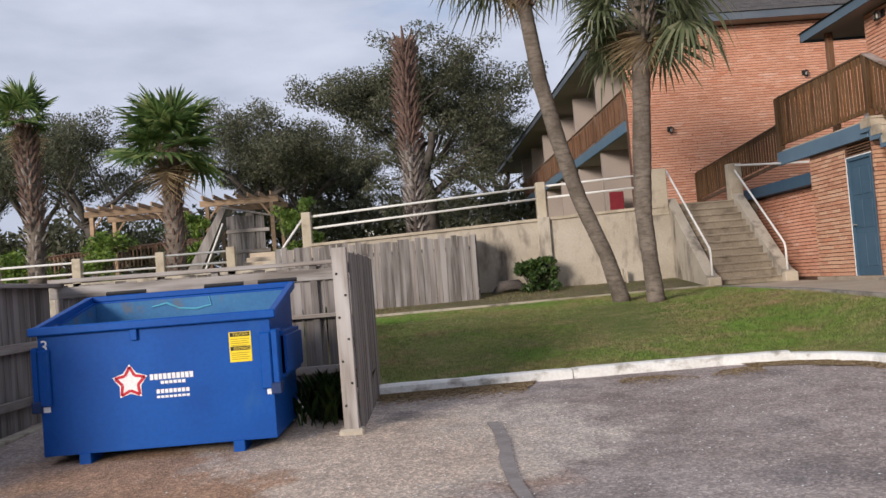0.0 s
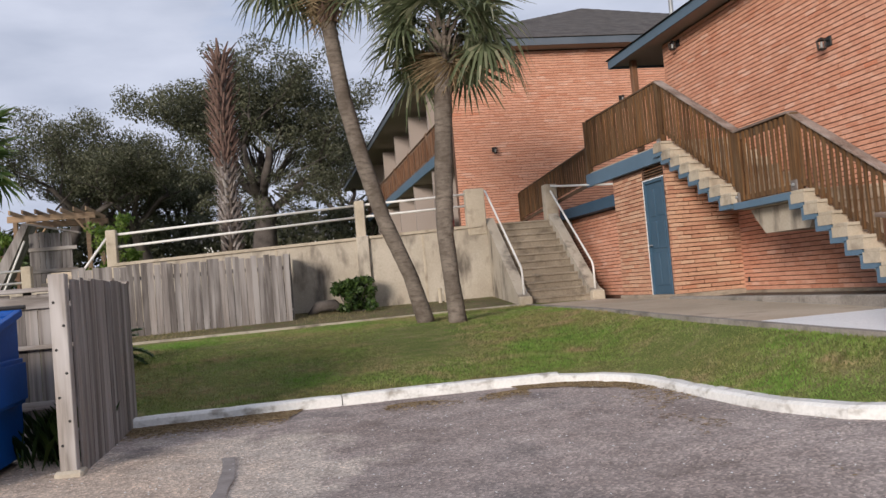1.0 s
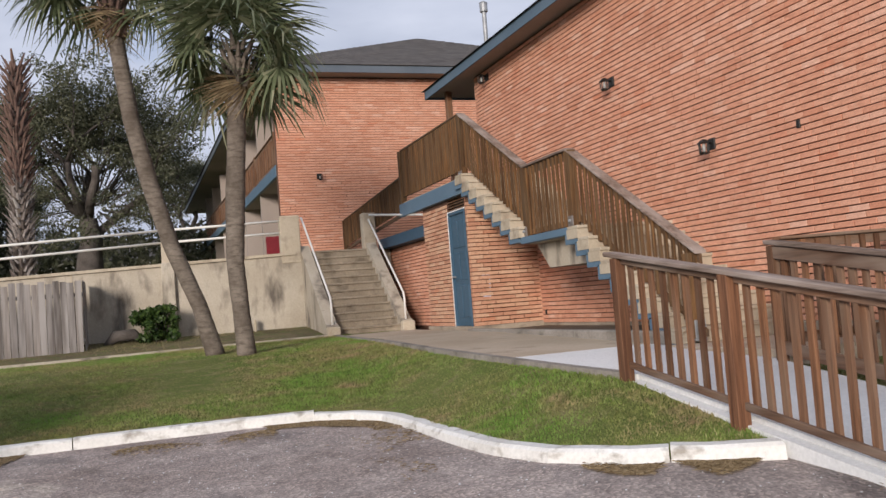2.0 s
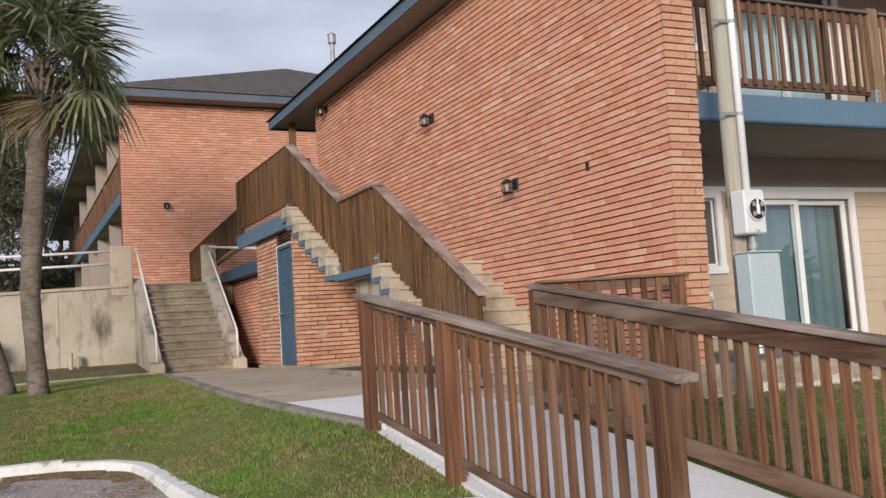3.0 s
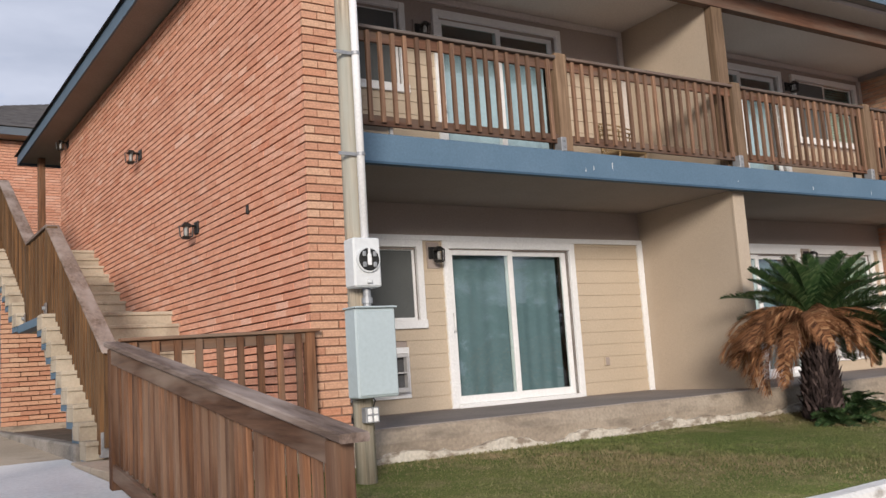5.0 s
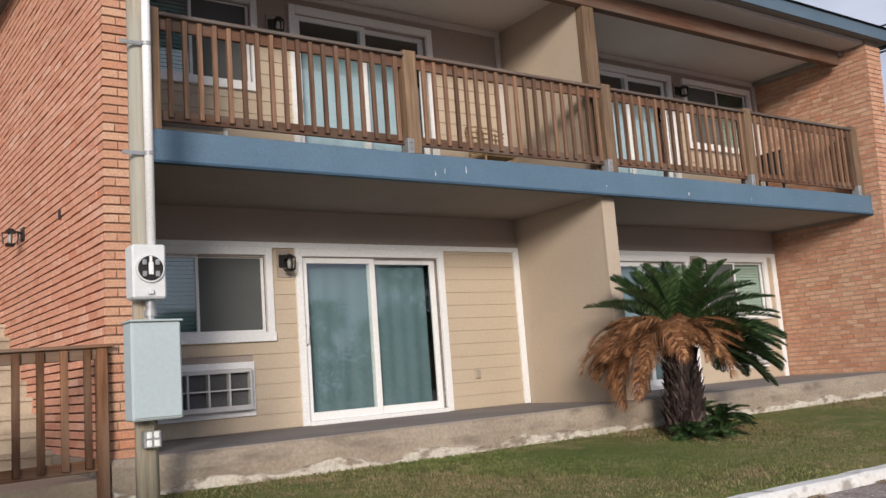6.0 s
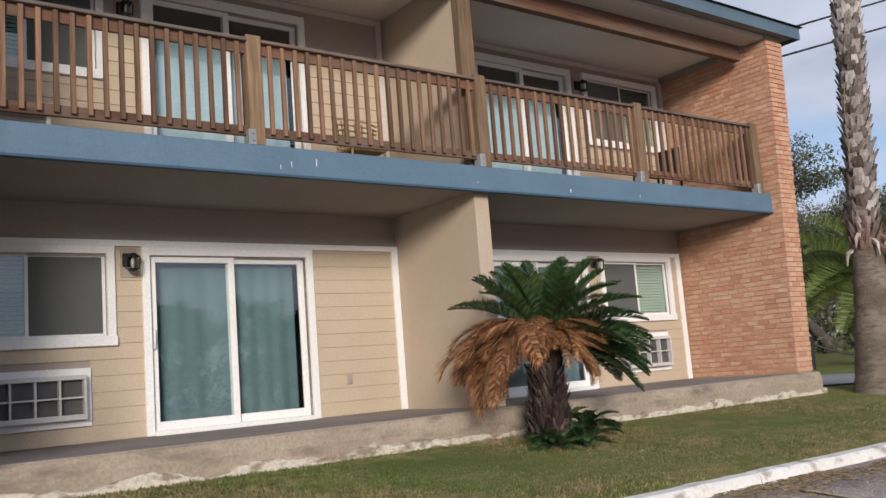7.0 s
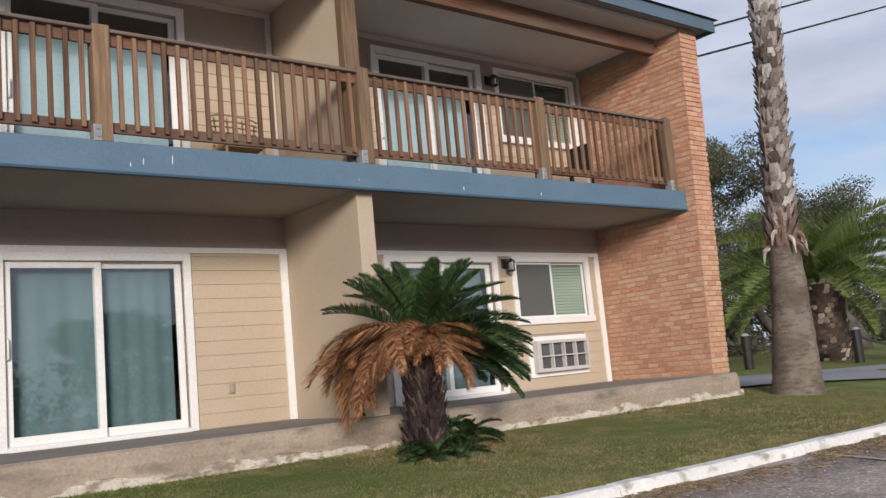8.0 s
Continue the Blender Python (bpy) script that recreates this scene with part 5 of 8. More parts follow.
for y, z0, z1 in ((9.2, 0.98, 2.0), (11.95, 2.5, 3.76), (13.58, 2.5, 3.76), (16.34, 3.9, 5.29), (20.42, 3.9, 5.3), (26.6, 3.1, 4.32)):
    pw = post(sr, X - 0.02, y, z0, z1, 0.13, STAIR_V)
    if z0 < 3.6 and z1 > 2.5 or z0 > 3.8 and y < 17:
        bp = part("bolt_plate", Mesher().box(X - 0.105, X - 0.088, y - 0.085, y + 0.085, z0 + 0.02, z0 + 0.27, 0.008), RUSTY, sr, "weathered steel bolt plate")
        for dz in (0.09, 0.20):
            part("bolt", Mesher().rod((X - 0.105, y, z0 + dz), (X - 0.135, y, z0 + dz), 0.026, 0.022, 8), GALV, bp)
part("post_shoe", Mesher().box(X - 0.075, X + 0.075, 9.118, 9.13, 0.95, 1.20, 0.003).box(X - 0.078, X - 0.068, 9.12, 9.28, 0.95, 1.20, 0.003), GALV, sr, "galvanised steel post shoe")

# shed under the landing
shed = tagged(part("wall_shed", pierced(Mesher(Matrix.Translation((8.75, 19.0, 0)) @ Matrix.Rotation(radians(-90), 4, "Z")), [(1.62, 2.56, 1.10, 3.45), (1.62, 2.56, 3.50, 3.75)], 0.0, 2.70, 1.0, 3.72, 0.0, 0.2)
                   .box(8.95, 10.2, 16.3, 16.5, 1.0, 3.74), MORTAR), "small brick store room under the landing", "wall", kind="structure")
bricks(shed, facing(8.75, 19.0, -90), 2.70, 1.12, 3.72, [(1.56, 2.62, 1.0, 3.80)], (0.0, 1.6, 1.1, 3.8), 21, mats=(BRICK_TAN, BRICK_TAN_ONE))
bricks(shed, facing(8.75, 16.3, 0), 1.45, 1.12, 3.74, (), (0.0, 1.4, 1.1, 3.4), 22, mats=(BRICK_TAN, BRICK_TAN_ONE))
bricks(shed, facing(10.2, 19.0, 180), 1.44, 1.12, 3.74, (), None, 23)
tagged(part("footing", Mesher().box(8.68, 10.2, 16.26, 19.03, 0.8, 1.115, 0.01), SLAB), "pale concrete plinth of the store room", "footing", kind="structure")
door = thing("door_5", "slate-blue panelled store door with a lever handle", "door", kind="structure")
DM = Matrix.Translation((8.75, 17.38, 0)) @ Matrix.Rotation(radians(-90), 4, "Z")
part("door_leaf", Mesher(DM).box(0.05, 0.89, 0.02, 0.06, 1.12, 3.38, 0.004), DOORBLUE, door)
for za, zb in ((1.30, 1.95), (2.05, 2.6), (2.7, 3.25)):
    for ua in (0.14, 0.51):
        part("panel", Mesher(DM).box(ua, ua + 0.29, 0.008, 0.022, za, zb, 0.008), DOORBLUE, door)
part("door_frame", Mesher(DM).box(-0.0, 0.05, -0.02, 0.1, 1.1, 3.44, 0.004).box(0.89, 0.94, -0.02, 0.1, 1.1, 3.44, 0.004).box(0.05, 0.89, -0.02, 0.1, 3.38, 3.44, 0.004), DOORBLUE, door)
part("frame_bead", Mesher(DM).box(-0.03, -0.002, -0.022, 0.05, 1.1, 3.46, 0.003).box(-0.03, 0.95, -0.022, 0.05, 3.442, 3.465, 0.003), WHITE, door, "white frame bead")
part("door_handle", Mesher(DM).rod((0.11, 0.02, 2.12), (0.11, -0.06, 2.12), 0.02, 0.02, 8).rod((0.11, -0.05, 2.12), (0.22, -0.05, 2.12), 0.012, 0.012, 8), GALV, door, "steel lever handle")
vent = thing("louvre_vent", "brown wooden louvre vent over the store door", "vent")
part("backing", Mesher(DM).box(0.0, 0.94, 0.12, 0.15, 3.48, 3.76), DARK, vent)
for k in range(5):
    part("slat", Mesher(DM).add([(0, -0.01, 3.49 + k * 0.055), (0.94, -0.01, 3.49 + k * 0.055), (0.94, 0.09, 3.535 + k * 0.055), (0, 0.09, 3.535 + k * 0.055), (0, -0.01, 3.475 + k * 0.055), (0.94, -0.01, 3.475 + k * 0.055)],
                                [(0, 1, 2, 3), (4, 5, 1, 0)]), WOOD_V, vent)

# lower brick wall with a blue slab edge towards the terrace
low = tagged(part("wall_terrace", Mesher().box(9.15, 9.4, 19.05, 27.0, 0.9, 3.15), MORTAR), "shaded brick wall beside the concrete steps", "wall", kind="structure")
bricks(low, facing(9.15, 27.0, -90), 7.95, 1.1, 3.15, (), None, 31)
bricks(low, facing(9.15, 19.05, 0), 0.9, 1.1, 3.15, (), None, 32)
tagged(part("slab_edge", Mesher().box(8.86, 10.3, 19.1, 23.3, 3.15, 3.42, 0.008), NAVY), "dark blue painted slab edge", "beam", kind="structure")
tagged(part("wall_breezeway", Mesher().box(11.8, 12.0, 18.9, 20.9, 3.9, 6.7), DARK), "breezeway wall, near black for the shade of the recess", "wall", kind="structure")
tagged(part("breezeway_post", Mesher().box(9.98, 10.12, 20.2, 20.34, 4.07, 6.72, 0.006), WOOD_V), "brown wooden post under the eave", "post", kind="structure")
tagged(part("floor_breezeway", Mesher().box(10.2, 14.0, 18.9, 20.4, 3.84, 4.06), CONC_STEP), "concrete breezeway floor", "floor", kind="structure")
tagged(part("vent_pipe", Mesher().rod((11.15, 20.2, 6.9), (11.15, 20.2, 8.8), 0.055, 0.055, 12).rod((11.15, 20.2, 8.75), (11.15, 20.2, 8.97), 0.10, 0.10, 12).rod((11.15, 20.2, 8.97), (11.15, 20.2, 9.02), 0.11, 0.04, 12), GALV), "grey metal flue pipe with a cap on the roof", "flue pipe")


# ---- terrace, retaining wall, concrete steps ----
def terrace_z(x, y):
    base = np.interp(x, [-60, -4.2, -2.9, 0, 7, 60], [2.30, 2.32, 2.80, 2.90, 3.12, 3.15])
    return base + np.interp(y, [22.5, 30, 60, 400], [0, 0.1, 0.6, 3.0])


tx = fill(-150, -20, 10) + fill(-20, 9.0, 0.6)
ty = fill(22.75, 32, 0.8) + fill(34, 60, 4) + [80, 120, 220, 420]
verts = [(x, y, float(terrace_z(x, y)) + wave(x, y)) for x in tx for y in ty]
faces = [(i * len(ty) + j, (i + 1) * len(ty) + j, (i + 1) * len(ty) + j + 1, i * len(ty) + j + 1) for i in range(len(tx) - 1) for j in range(len(ty) - 1)]
me = bpy.data.meshes.new("terrace")
me.from_pydata(verts, [], faces)
me.materials.append(LAWN)
me.polygons.foreach_set("use_smooth", [True] * len(faces))
tagged(new("ground_terrace", me), "grassy upper terrace behind the retaining wall", "lawn", kind="structure")
ret = Mesher()
wx = fill(-30, -4.2, 2.0) + fill(-2.7, 6.61, 0.6)
sec = []
for a in wx:
    za = float(terrace_z(a, 22.5)) + 0.02
    sec += [(a, 22.5, 0.8), (a, 22.5, za), (a, 22.78, za), (a, 22.78, 0.8)]
ret.add(sec, [(4 * i + j, 4 * i + 4 + j, 4 * i + 5 + j, 4 * i + 1 + j) for i in range(len(wx) - 1) for j in range(3)])
rw = tagged(part("wall_retaining", ret, CONC), "stained concrete retaining wall below the terrace", "wall", kind="structure")
part("cap", Mesher().add([(-2.7, 22.44, 2.80), (6.45, 22.44, 3.10), (6.45, 22.85, 3.10), (-2.7, 22.85, 2.80), (-2.7, 22.44, 2.87), (6.45, 22.44, 3.17), (6.45, 22.85, 3.17), (-2.7, 22.85, 2.87)],
                         [(0, 3, 2, 1), (4, 5, 6, 7), (0, 1, 5, 4), (1, 2, 6, 5), (2, 3, 7, 6), (3, 0, 4, 7)]), CONC_STEP, rw)
part("pilaster", Mesher().box(3.2, 3.5, 22.38, 22.5, 0.9, 3.08, 0.015), CONC, rw)
for x in (1.2, 4.9):
    part("joint_rib", Mesher().box(x - 0.03, x + 0.03, 22.485, 22.5, 0.9, 3.0), CONC_STEP, rw)
pr = thing("pipe_railing", "white painted pipe railing with concrete posts on the retaining wall", "railing")
for x, w, z0, z1 in ((-2.65, 0.24, 2.3, 3.68), (3.35, 0.24, 3.0, 3.99), (6.35, 0.5, 2.9, 4.1)):
    part("concrete_post", Mesher().box(x - w / 2, x + w / 2, 22.48, 22.74, z0, z1, 0.02), CONC_STEP, pr)
for a, b, za, zb in ((-2.65, 3.35, 3.56, 3.88), (3.35, 6.2, 3.88, 3.98)):
    part("rail", Mesher().rod((a, 22.6, za), (b, 22.6, zb), 0.03, 0.03, 10), PIPE, pr, "", True)
    part("rail", Mesher().rod((a, 22.6, za - 0.3), (b, 22.6, zb - 0.3), 0.03, 0.03, 10), PIPE, pr, "", True)
part("rail", Mesher().tube([(-2.7, 22.6, 3.58), (-3.35, 22.6, 2.75), (-3.35, 22.6, 2.2)], [0.03] * 3, 10), PIPE, pr, "", True)

steps = thing("concrete_steps", "weathered concrete steps with sloping side walls", "stairs")
N, y0, z0, y1, z1 = 12, 20.15, 1.03, 22.95, 3.18
for i in range(N):
    a, b = y0 + (y1 - y0) * i / N, z0 + (z1 - z0) * (i + 1) / N
    part("step", Mesher().box(6.86, 8.36, a, y1 + 0.1, b - (z1 - z0) / N, b - 0.045).box(6.86, 8.36, a - 0.035, y1 + 0.1, b - 0.05, b, 0.010), STEP_OLD, steps)
part("landing", Mesher().box(6.5, 9.1, y1 + 0.1, 27.0, 2.6, 3.18), STEP_OLD, steps)
for x0, x1 in ((6.60, 6.86), (8.36, 8.62)):
    part("side_wall", Mesher().prism([(19.95, 0.9), (19.95, 1.28), (20.15, 1.34), (22.75, 3.33), (23.05, 3.33), (23.05, 0.9)], "x", x0, x1), CONC, steps)
part("newel", Mesher().box(8.32, 8.66, 22.75, 23.05, 3.0, 4.12, 0.02), CONC_STEP, steps)
part("newel", Mesher().box(6.58, 6.88, 19.85, 20.05, 0.9, 1.26, 0.02), CONC_STEP, steps)
part("newel", Mesher().box(8.34, 8.64, 19.85, 20.05, 0.9, 1.26, 0.02), CONC_STEP, steps)
for x in (6.74, 8.48):
    hr = thing("handrail", "white painted pipe handrail beside the concrete steps", "handrail", "pipe handrails")
    part("pipe", Mesher().tube([(x, 23.0, 4.08), (x, 22.9, 4.04), (x, 20.35, 2.12), (x, 20.1, 1.93), (x, 20.05, 1.8), (x, 20.05, 1.2)], [0.026] * 6, 10), PIPE, hr, "", True)
tagged(part("handrail_link", Mesher().rod((8.5, 22.85, 4.07), (8.74, 19.02, 3.62), 0.026, 0.026, 10), PIPE), "white painted pipe between post and store room", "handrail")
tagged(part("edging_path", Mesher().add([(-3.5, 17.9, 0.9), (6.6, 19.9, 0.92), (6.6, 20.08, 0.92), (-3.5, 18.08, 0.9), (-3.5, 17.9, 1.075), (6.6, 19.9, 1.10), (6.6, 20.08, 1.10), (-3.5, 18.08, 1.075)],
                                         [(0, 3, 2, 1), (4, 5, 6, 7), (0, 1, 5, 4), (1, 2, 6, 5), (2, 3, 7, 6), (3, 0, 4, 7)]), CONC), "narrow concrete edging across the lawn", "edging", kind="structure")


# ---- wing building on the terrace ----
wing = thing("wall_wing", "orange brick gable end of the rear building", "wall", kind="structure")
part("core", Mesher().box(6.9, 20.8, 27.0, 27.3, 2.9, 8.88).box(8.9, 9.1, 27.3, 62, 3.0, 8.7).box(20.5, 20.8, 27.3, 62, 3.0, 8.7), MORTAR, wing)
bricks(wing, facing(6.9, 27.0, 0), 11.0, 3.15, 8.90, (), (0.0, 3.0, 3.1, 6.0), 41)
ww = thing("wing_gallery", "two-storey gallery with blue slab edge and brown railings", "gallery", kind="structure")
part("back_wall", Mesher().box(8.7, 8.9, 27.3, 62, 3.0, 8.7), TAUPE, ww)
part("slab", Mesher().box(6.98, 8.7, 27.3, 62, 5.88, 6.16), SOFFIT, ww)
part("slab_edge", Mesher().box(6.88, 6.98, 27.3, 62, 5.85, 6.2, 0.006), BLUE, ww)
part("walk", Mesher().box(6.7, 8.7, 27.3, 62, 2.9, 3.22), CONC_STEP, ww)
# taupe instead of the main divider's beige: gallery shade put into the colour
for y in (31.6, 36, 40.4, 44.8, 49.2, 53.6):
    part("divider", Mesher().box(7.0, 8.7, y, y + 0.2, 3.2, 5.88).box(7.0, 8.7, y, y + 0.2, 6.16, 8.7), TAUPE, ww)
part("door_leaf", Mesher().box(8.66, 8.7, 28.2, 30.0, 3.22, 5.3), GLASS, ww, "reflecting glass door")
for k in range(6):
    wr = thing("gallery_railing", "brown wooden gallery railing", "railing", "gallery railings")
    a = 27.35 + 4.4 * k
    rail_run(wr, (6.93, a, 7.2), (6.93, a + 4.3, 7.2), 1.0, 0.13, (WOOD_V, WOOD_Y, WOOD_Y), (0.06, 0.04), 0.0, (0.12, 0.04), 0.1, 0.1)
    post(wr, 6.93, a, 6.2, 7.24, 0.14, WOOD_V)
wroof = thing("roof_wing", "hipped roof with dark grey shingles and blue-grey fascia", "roof", kind="structure")
part("soffit", Mesher().box(6.35, 21.3, 26.45, 62.5, 8.88, 8.92), SOFFIT, wroof)
for x0, x1, ya, yb in ((6.3, 6.35, 26.4, 62.5), (6.35, 21.35, 26.4, 26.45), (21.3, 21.35, 26.45, 62.5)):
    part("fascia", Mesher().box(x0, x1, ya, yb, 8.88, 9.10), plain("grey_fascia", (0.095, 0.115, 0.14), (0.12, 0.14, 0.165), 1.2, 45, 0.7), wroof)
E = 9.12
cover = Mesher()
k = 26
for i in range(k):        # overlapping shingle courses on the visible hip faces
    f0, f1 = i / k, (i + 1) / k + 0.006
    def at(f, lift):
        return [Vector((6.25 + 7.6 * f, 26.35 + 6.9 * f, E + 3.05 * f + lift)), Vector((21.4 - 7.55 * f, 26.35 + 6.9 * f, E + 3.05 * f + lift)), Vector((6.25 + 7.6 * f, 62.6, E + 3.05 * f + lift))]
    a, b = at(f0, 0.02), at(f1, 0.0)
    cover.add([a[0], a[1], b[1], b[0], a[0] - Vector((0, 0, 0.025)), a[1] - Vector((0, 0, 0.025))], [(0, 1, 2, 3), (4, 5, 1, 0)])
    cover.add([a[0], b[0], b[2], a[2], a[0] - Vector((0, 0, 0.025)), a[2] - Vector((0, 0, 0.025))], [(0, 3, 2, 1)[::-1], (0, 4, 5, 3)])
part("shingles", cover, SHINGLE, wroof)
part("far_slope", Mesher().add([(21.4, 26.35, E), (21.4, 62.6, E), (13.85, 62.6, E + 3.05), (13.85, 33.25, E + 3.05)], [(0, 1, 2, 3)]), SHINGLE, wroof)
for x, y, z in ((8.15, 26.98, 5.75), (12.5, 26.98, 7.2)):
    wall_lamp(Matrix.Translation((x, y, z)) @ Matrix.Rotation(math.pi, 4, "Z"))
ch = thing("patio_chair", "red plastic patio chair on the wing's walkway", "chair")
part("seat", Mesher().box(6.95, 7.45, 30.2, 30.7, 3.6, 3.65, 0.02), RED, ch)
part("backrest", Mesher().box(6.95, 7.45, 30.66, 30.72, 3.65, 4.3, 0.02), RED, ch)
for x in (6.99, 7.41):
    for y in (30.24, 30.66):
        part("leg", Mesher().box(x - 0.02, x + 0.02, y - 0.02, y + 0.02, 3.22, 3.6), RED, ch)


# ---- dumpster and its fence ----
def text_mesh(body, size, material):
    cu = bpy.data.curves.new("letters", "FONT")
    cu.body, cu.size, cu.align_x, cu.extrude = body, size, "CENTER", 0.001
    ob = bpy.data.objects.new("letters", cu)
    scene.collection.objects.link(ob)
    bpy.context.view_layer.update()
    me = bpy.data.meshes.new_from_object(ob.evaluated_get(bpy.context.evaluated_depsgraph_get()))
    bpy.data.objects.remove(ob)
    me.materials.clear()
    me.materials.append(material)
    return me


def dumpster():
    top = thing("dumpster", "open blue steel dumpster with scuffed paint and stickers on the asphalt", "dumpster")
    x0, x1, yf, yb, zb = -3.30, -1.30, 7.80, 9.20, 0.42
    zf, zk = 1.46, 1.72
    part("front_panel", Mesher().box(x0, x1, yf, yf + 0.03, zb, zf, 0.004), DUMP, top)
    part("back_panel", Mesher().box(x0, x1, yb - 0.03, yb, zb, zk, 0.004), DUMP, top)
    for a, b in ((x0, x0 + 0.03), (x1 - 0.03, x1)):
        part("side_panel", Mesher().prism([(yf + 0.03, zb), (yf + 0.03, zf), (yb - 0.03, zk), (yb - 0.03, zb)], "x", a, b), DUMP, top)
    part("floor_plate", Mesher().box(x0 + 0.03, x1 - 0.03, yf + 0.03, yb - 0.03, zb + 0.01, zb + 0.05), DUMP_IN, top)
    part("lining", Mesher().box(x0 + 0.031, x1 - 0.031, yb - 0.045, yb - 0.031, zb + 0.05, zk - 0.02), DUMP_IN, top, "scratched light blue inner face")
    part("lining", Mesher().prism([(yf + 0.04, zb + 0.05), (yf + 0.04, zf - 0.02), (yb - 0.05, zk - 0.02), (yb - 0.05, zb + 0.05)], "x", x0 + 0.031, x0 + 0.036), DUMP_IN, top)
    part("rim", Mesher().box(x0 - 0.06, x1 + 0.06, yf - 0.06, yf + 0.03, zf, zf + 0.075, 0.01), DUMP, top)
    part("rim", Mesher().box(x0 - 0.04, x1 + 0.04, yb - 0.03, yb + 0.05, zk, zk + 0.06, 0.01), DUMP, top)
    for x in (x0 - 0.055, x1 - 0.005):
        part("rim", bar((x + 0.03, yf + 0.03, zf + 0.075), (x + 0.03, yb - 0.03, zk + 0.06), 0.06, 0.07), DUMP, top)
    for x, s in ((x0, -1), (x1, 1)):
        part("fork_pocket", Mesher().box(*(sorted((x, x + s * 0.085))), yf + 0.15, yb - 0.2, 1.29, 1.33, 0.004).box(*(sorted((x, x + s * 0.085))), yf + 0.15, yb - 0.2, 0.92, 0.96, 0.004)
             .box(*(sorted((x + s * 0.11, x + s * 0.085))), yf + 0.15, yb - 0.2, 0.96, 1.29, 0.002), DUMP, top)
        # dark sheet: the shade inside the open pocket is put into its colour
        part("pocket_shadow", Mesher().box(*(sorted((x + s * 0.002, x + s * 0.02))), yf + 0.16, yb - 0.25, 0.97, 1.28), DUMP_DARK, top)
        cx = x + s * 0.0
        part("corner_post", Mesher().box(cx - (0.0 if s < 0 else 0.10), cx + (0.10 if s < 0 else 0.0), yf - 0.035, yf, 0.85, 1.34, 0.012), DUMP, top)
        part("sheet_flange", Mesher().box(*(sorted((x, x + s * 0.06))), yf - 0.02, yf + 0.18, 0.86, 1.36, 0.01), DUMP, top)
        part("lug", Mesher().box(*(sorted((x - s * 0.02, x + s * 0.07))), yf - 0.04, yf + 0.1, 0.80, 0.90, 0.008), DUMP_DARK, top)
    for x in (x0 + 0.30, x1 - 0.38):
        part("foot", Mesher().box(x, x + 0.10, yf - 0.02, yf + 0.30, 0.24, zb + 0.01, 0.006), DUMP, top)
        part("foot", Mesher().box(x, x + 0.10, yb - 0.3, yb, 0.26, zb + 0.01, 0.006), DUMP, top)
    part("latch", Mesher().box(-2.50, -2.44, yf - 0.03, yf, 1.36, 1.46, 0.006), DUMP, top)
    for x in (-3.0, -2.0, -1.45):
        part("lid_hinge", Mesher().rod((x - 0.18, yb + 0.05, zk + 0.08), (x + 0.22, yb + 0.05, zk + 0.08), 0.022, 0.022, 8), BLACK, top, "black lid hinge rod")
    part("spray_mark", Mesher().tube([(-2.7, yb - 0.05, 1.63), (-2.55, yb - 0.05, 1.66), (-2.42, yb - 0.05, 1.60), (-2.25, yb - 0.05, 1.58), (-2.1, yb - 0.05, 1.61), (-2.12, yb - 0.05, 1.70)], [0.007, 0.011, 0.008, 0.011, 0.008, 0.006], 6), plain("spray_paint", (0.09, 0.36, 0.48), (0.13, 0.45, 0.58), 3, 30, 0.7), top, "pale turquoise spray paint line")
    # star badge and its lettering as plain bars
    cx, cz, y = -2.53, 1.00, yf - 0.003
    petals = [(cx + r * math.sin(math.pi * k / 5), cz + r * math.cos(math.pi * k / 5)) for k in range(10) for r in [0.158 if k % 2 == 0 else 0.098]]
    part("badge", Mesher().prism(petals, "y", y, y + 0.002), STICK_W, top, "white star badge with red strokes")
    for k in range(5):           # red strokes of the star
        a0, a1 = 2 * math.pi * k / 5, 2 * math.pi * (k + 0.5) / 5
        tip, dip = Vector((cx + 0.134 * math.sin(a0), y - 0.002, cz + 0.134 * math.cos(a0))), Vector((cx + 0.070 * math.sin(a1), y - 0.002, cz + 0.070 * math.cos(a1)))
        tip2 = Vector((cx + 0.134 * math.sin(a0 + 2 * math.pi / 5), y - 0.002, cz + 0.134 * math.cos(a0 + 2 * math.pi / 5)))
        for pa, pb in ((tip, dip), (dip, tip2)):
            d = (pb - pa).normalized()
            n = Vector((d.z, 0, -d.x)) * 0.0125
            part("badge_stroke", Mesher().add([pa - n, pb - n, pb + n, pa + n, pa - n + Vector((0, 0.002, 0)), pb - n + Vector((0, 0.002, 0)), pb + n + Vector((0, 0.002, 0)), pa + n + Vector((0, 0.002, 0))],
                                              [(0, 1, 2, 3), (4, 5, 1, 0), (5, 6, 2, 1), (6, 7, 3, 2), (7, 4, 0, 3)]), STICK_R, top)
    for a, b, c, d in ((-2.36, -1.98, 1.005, 1.055), (-2.27, -2.05, 0.965, 0.992), (-2.31, -2.02, 0.885, 0.92), (-2.31, -2.02, 0.845, 0.866)):
        n = int((b - a) / 0.035)
        for k in range(n):
            part("letter_bar", Mesher().box(a + (b - a) * k / n, a + (b - a) * (k + 0.78) / n, y - 0.001, y + 0.001, c, d), STICK_W, top)
    lab = part("warning_label", Mesher().box(-1.66, -1.47, y - 0.001, y + 0.002, 1.10, 1.36, 0.0), STICK_Y, top, "yellow and black warning label")
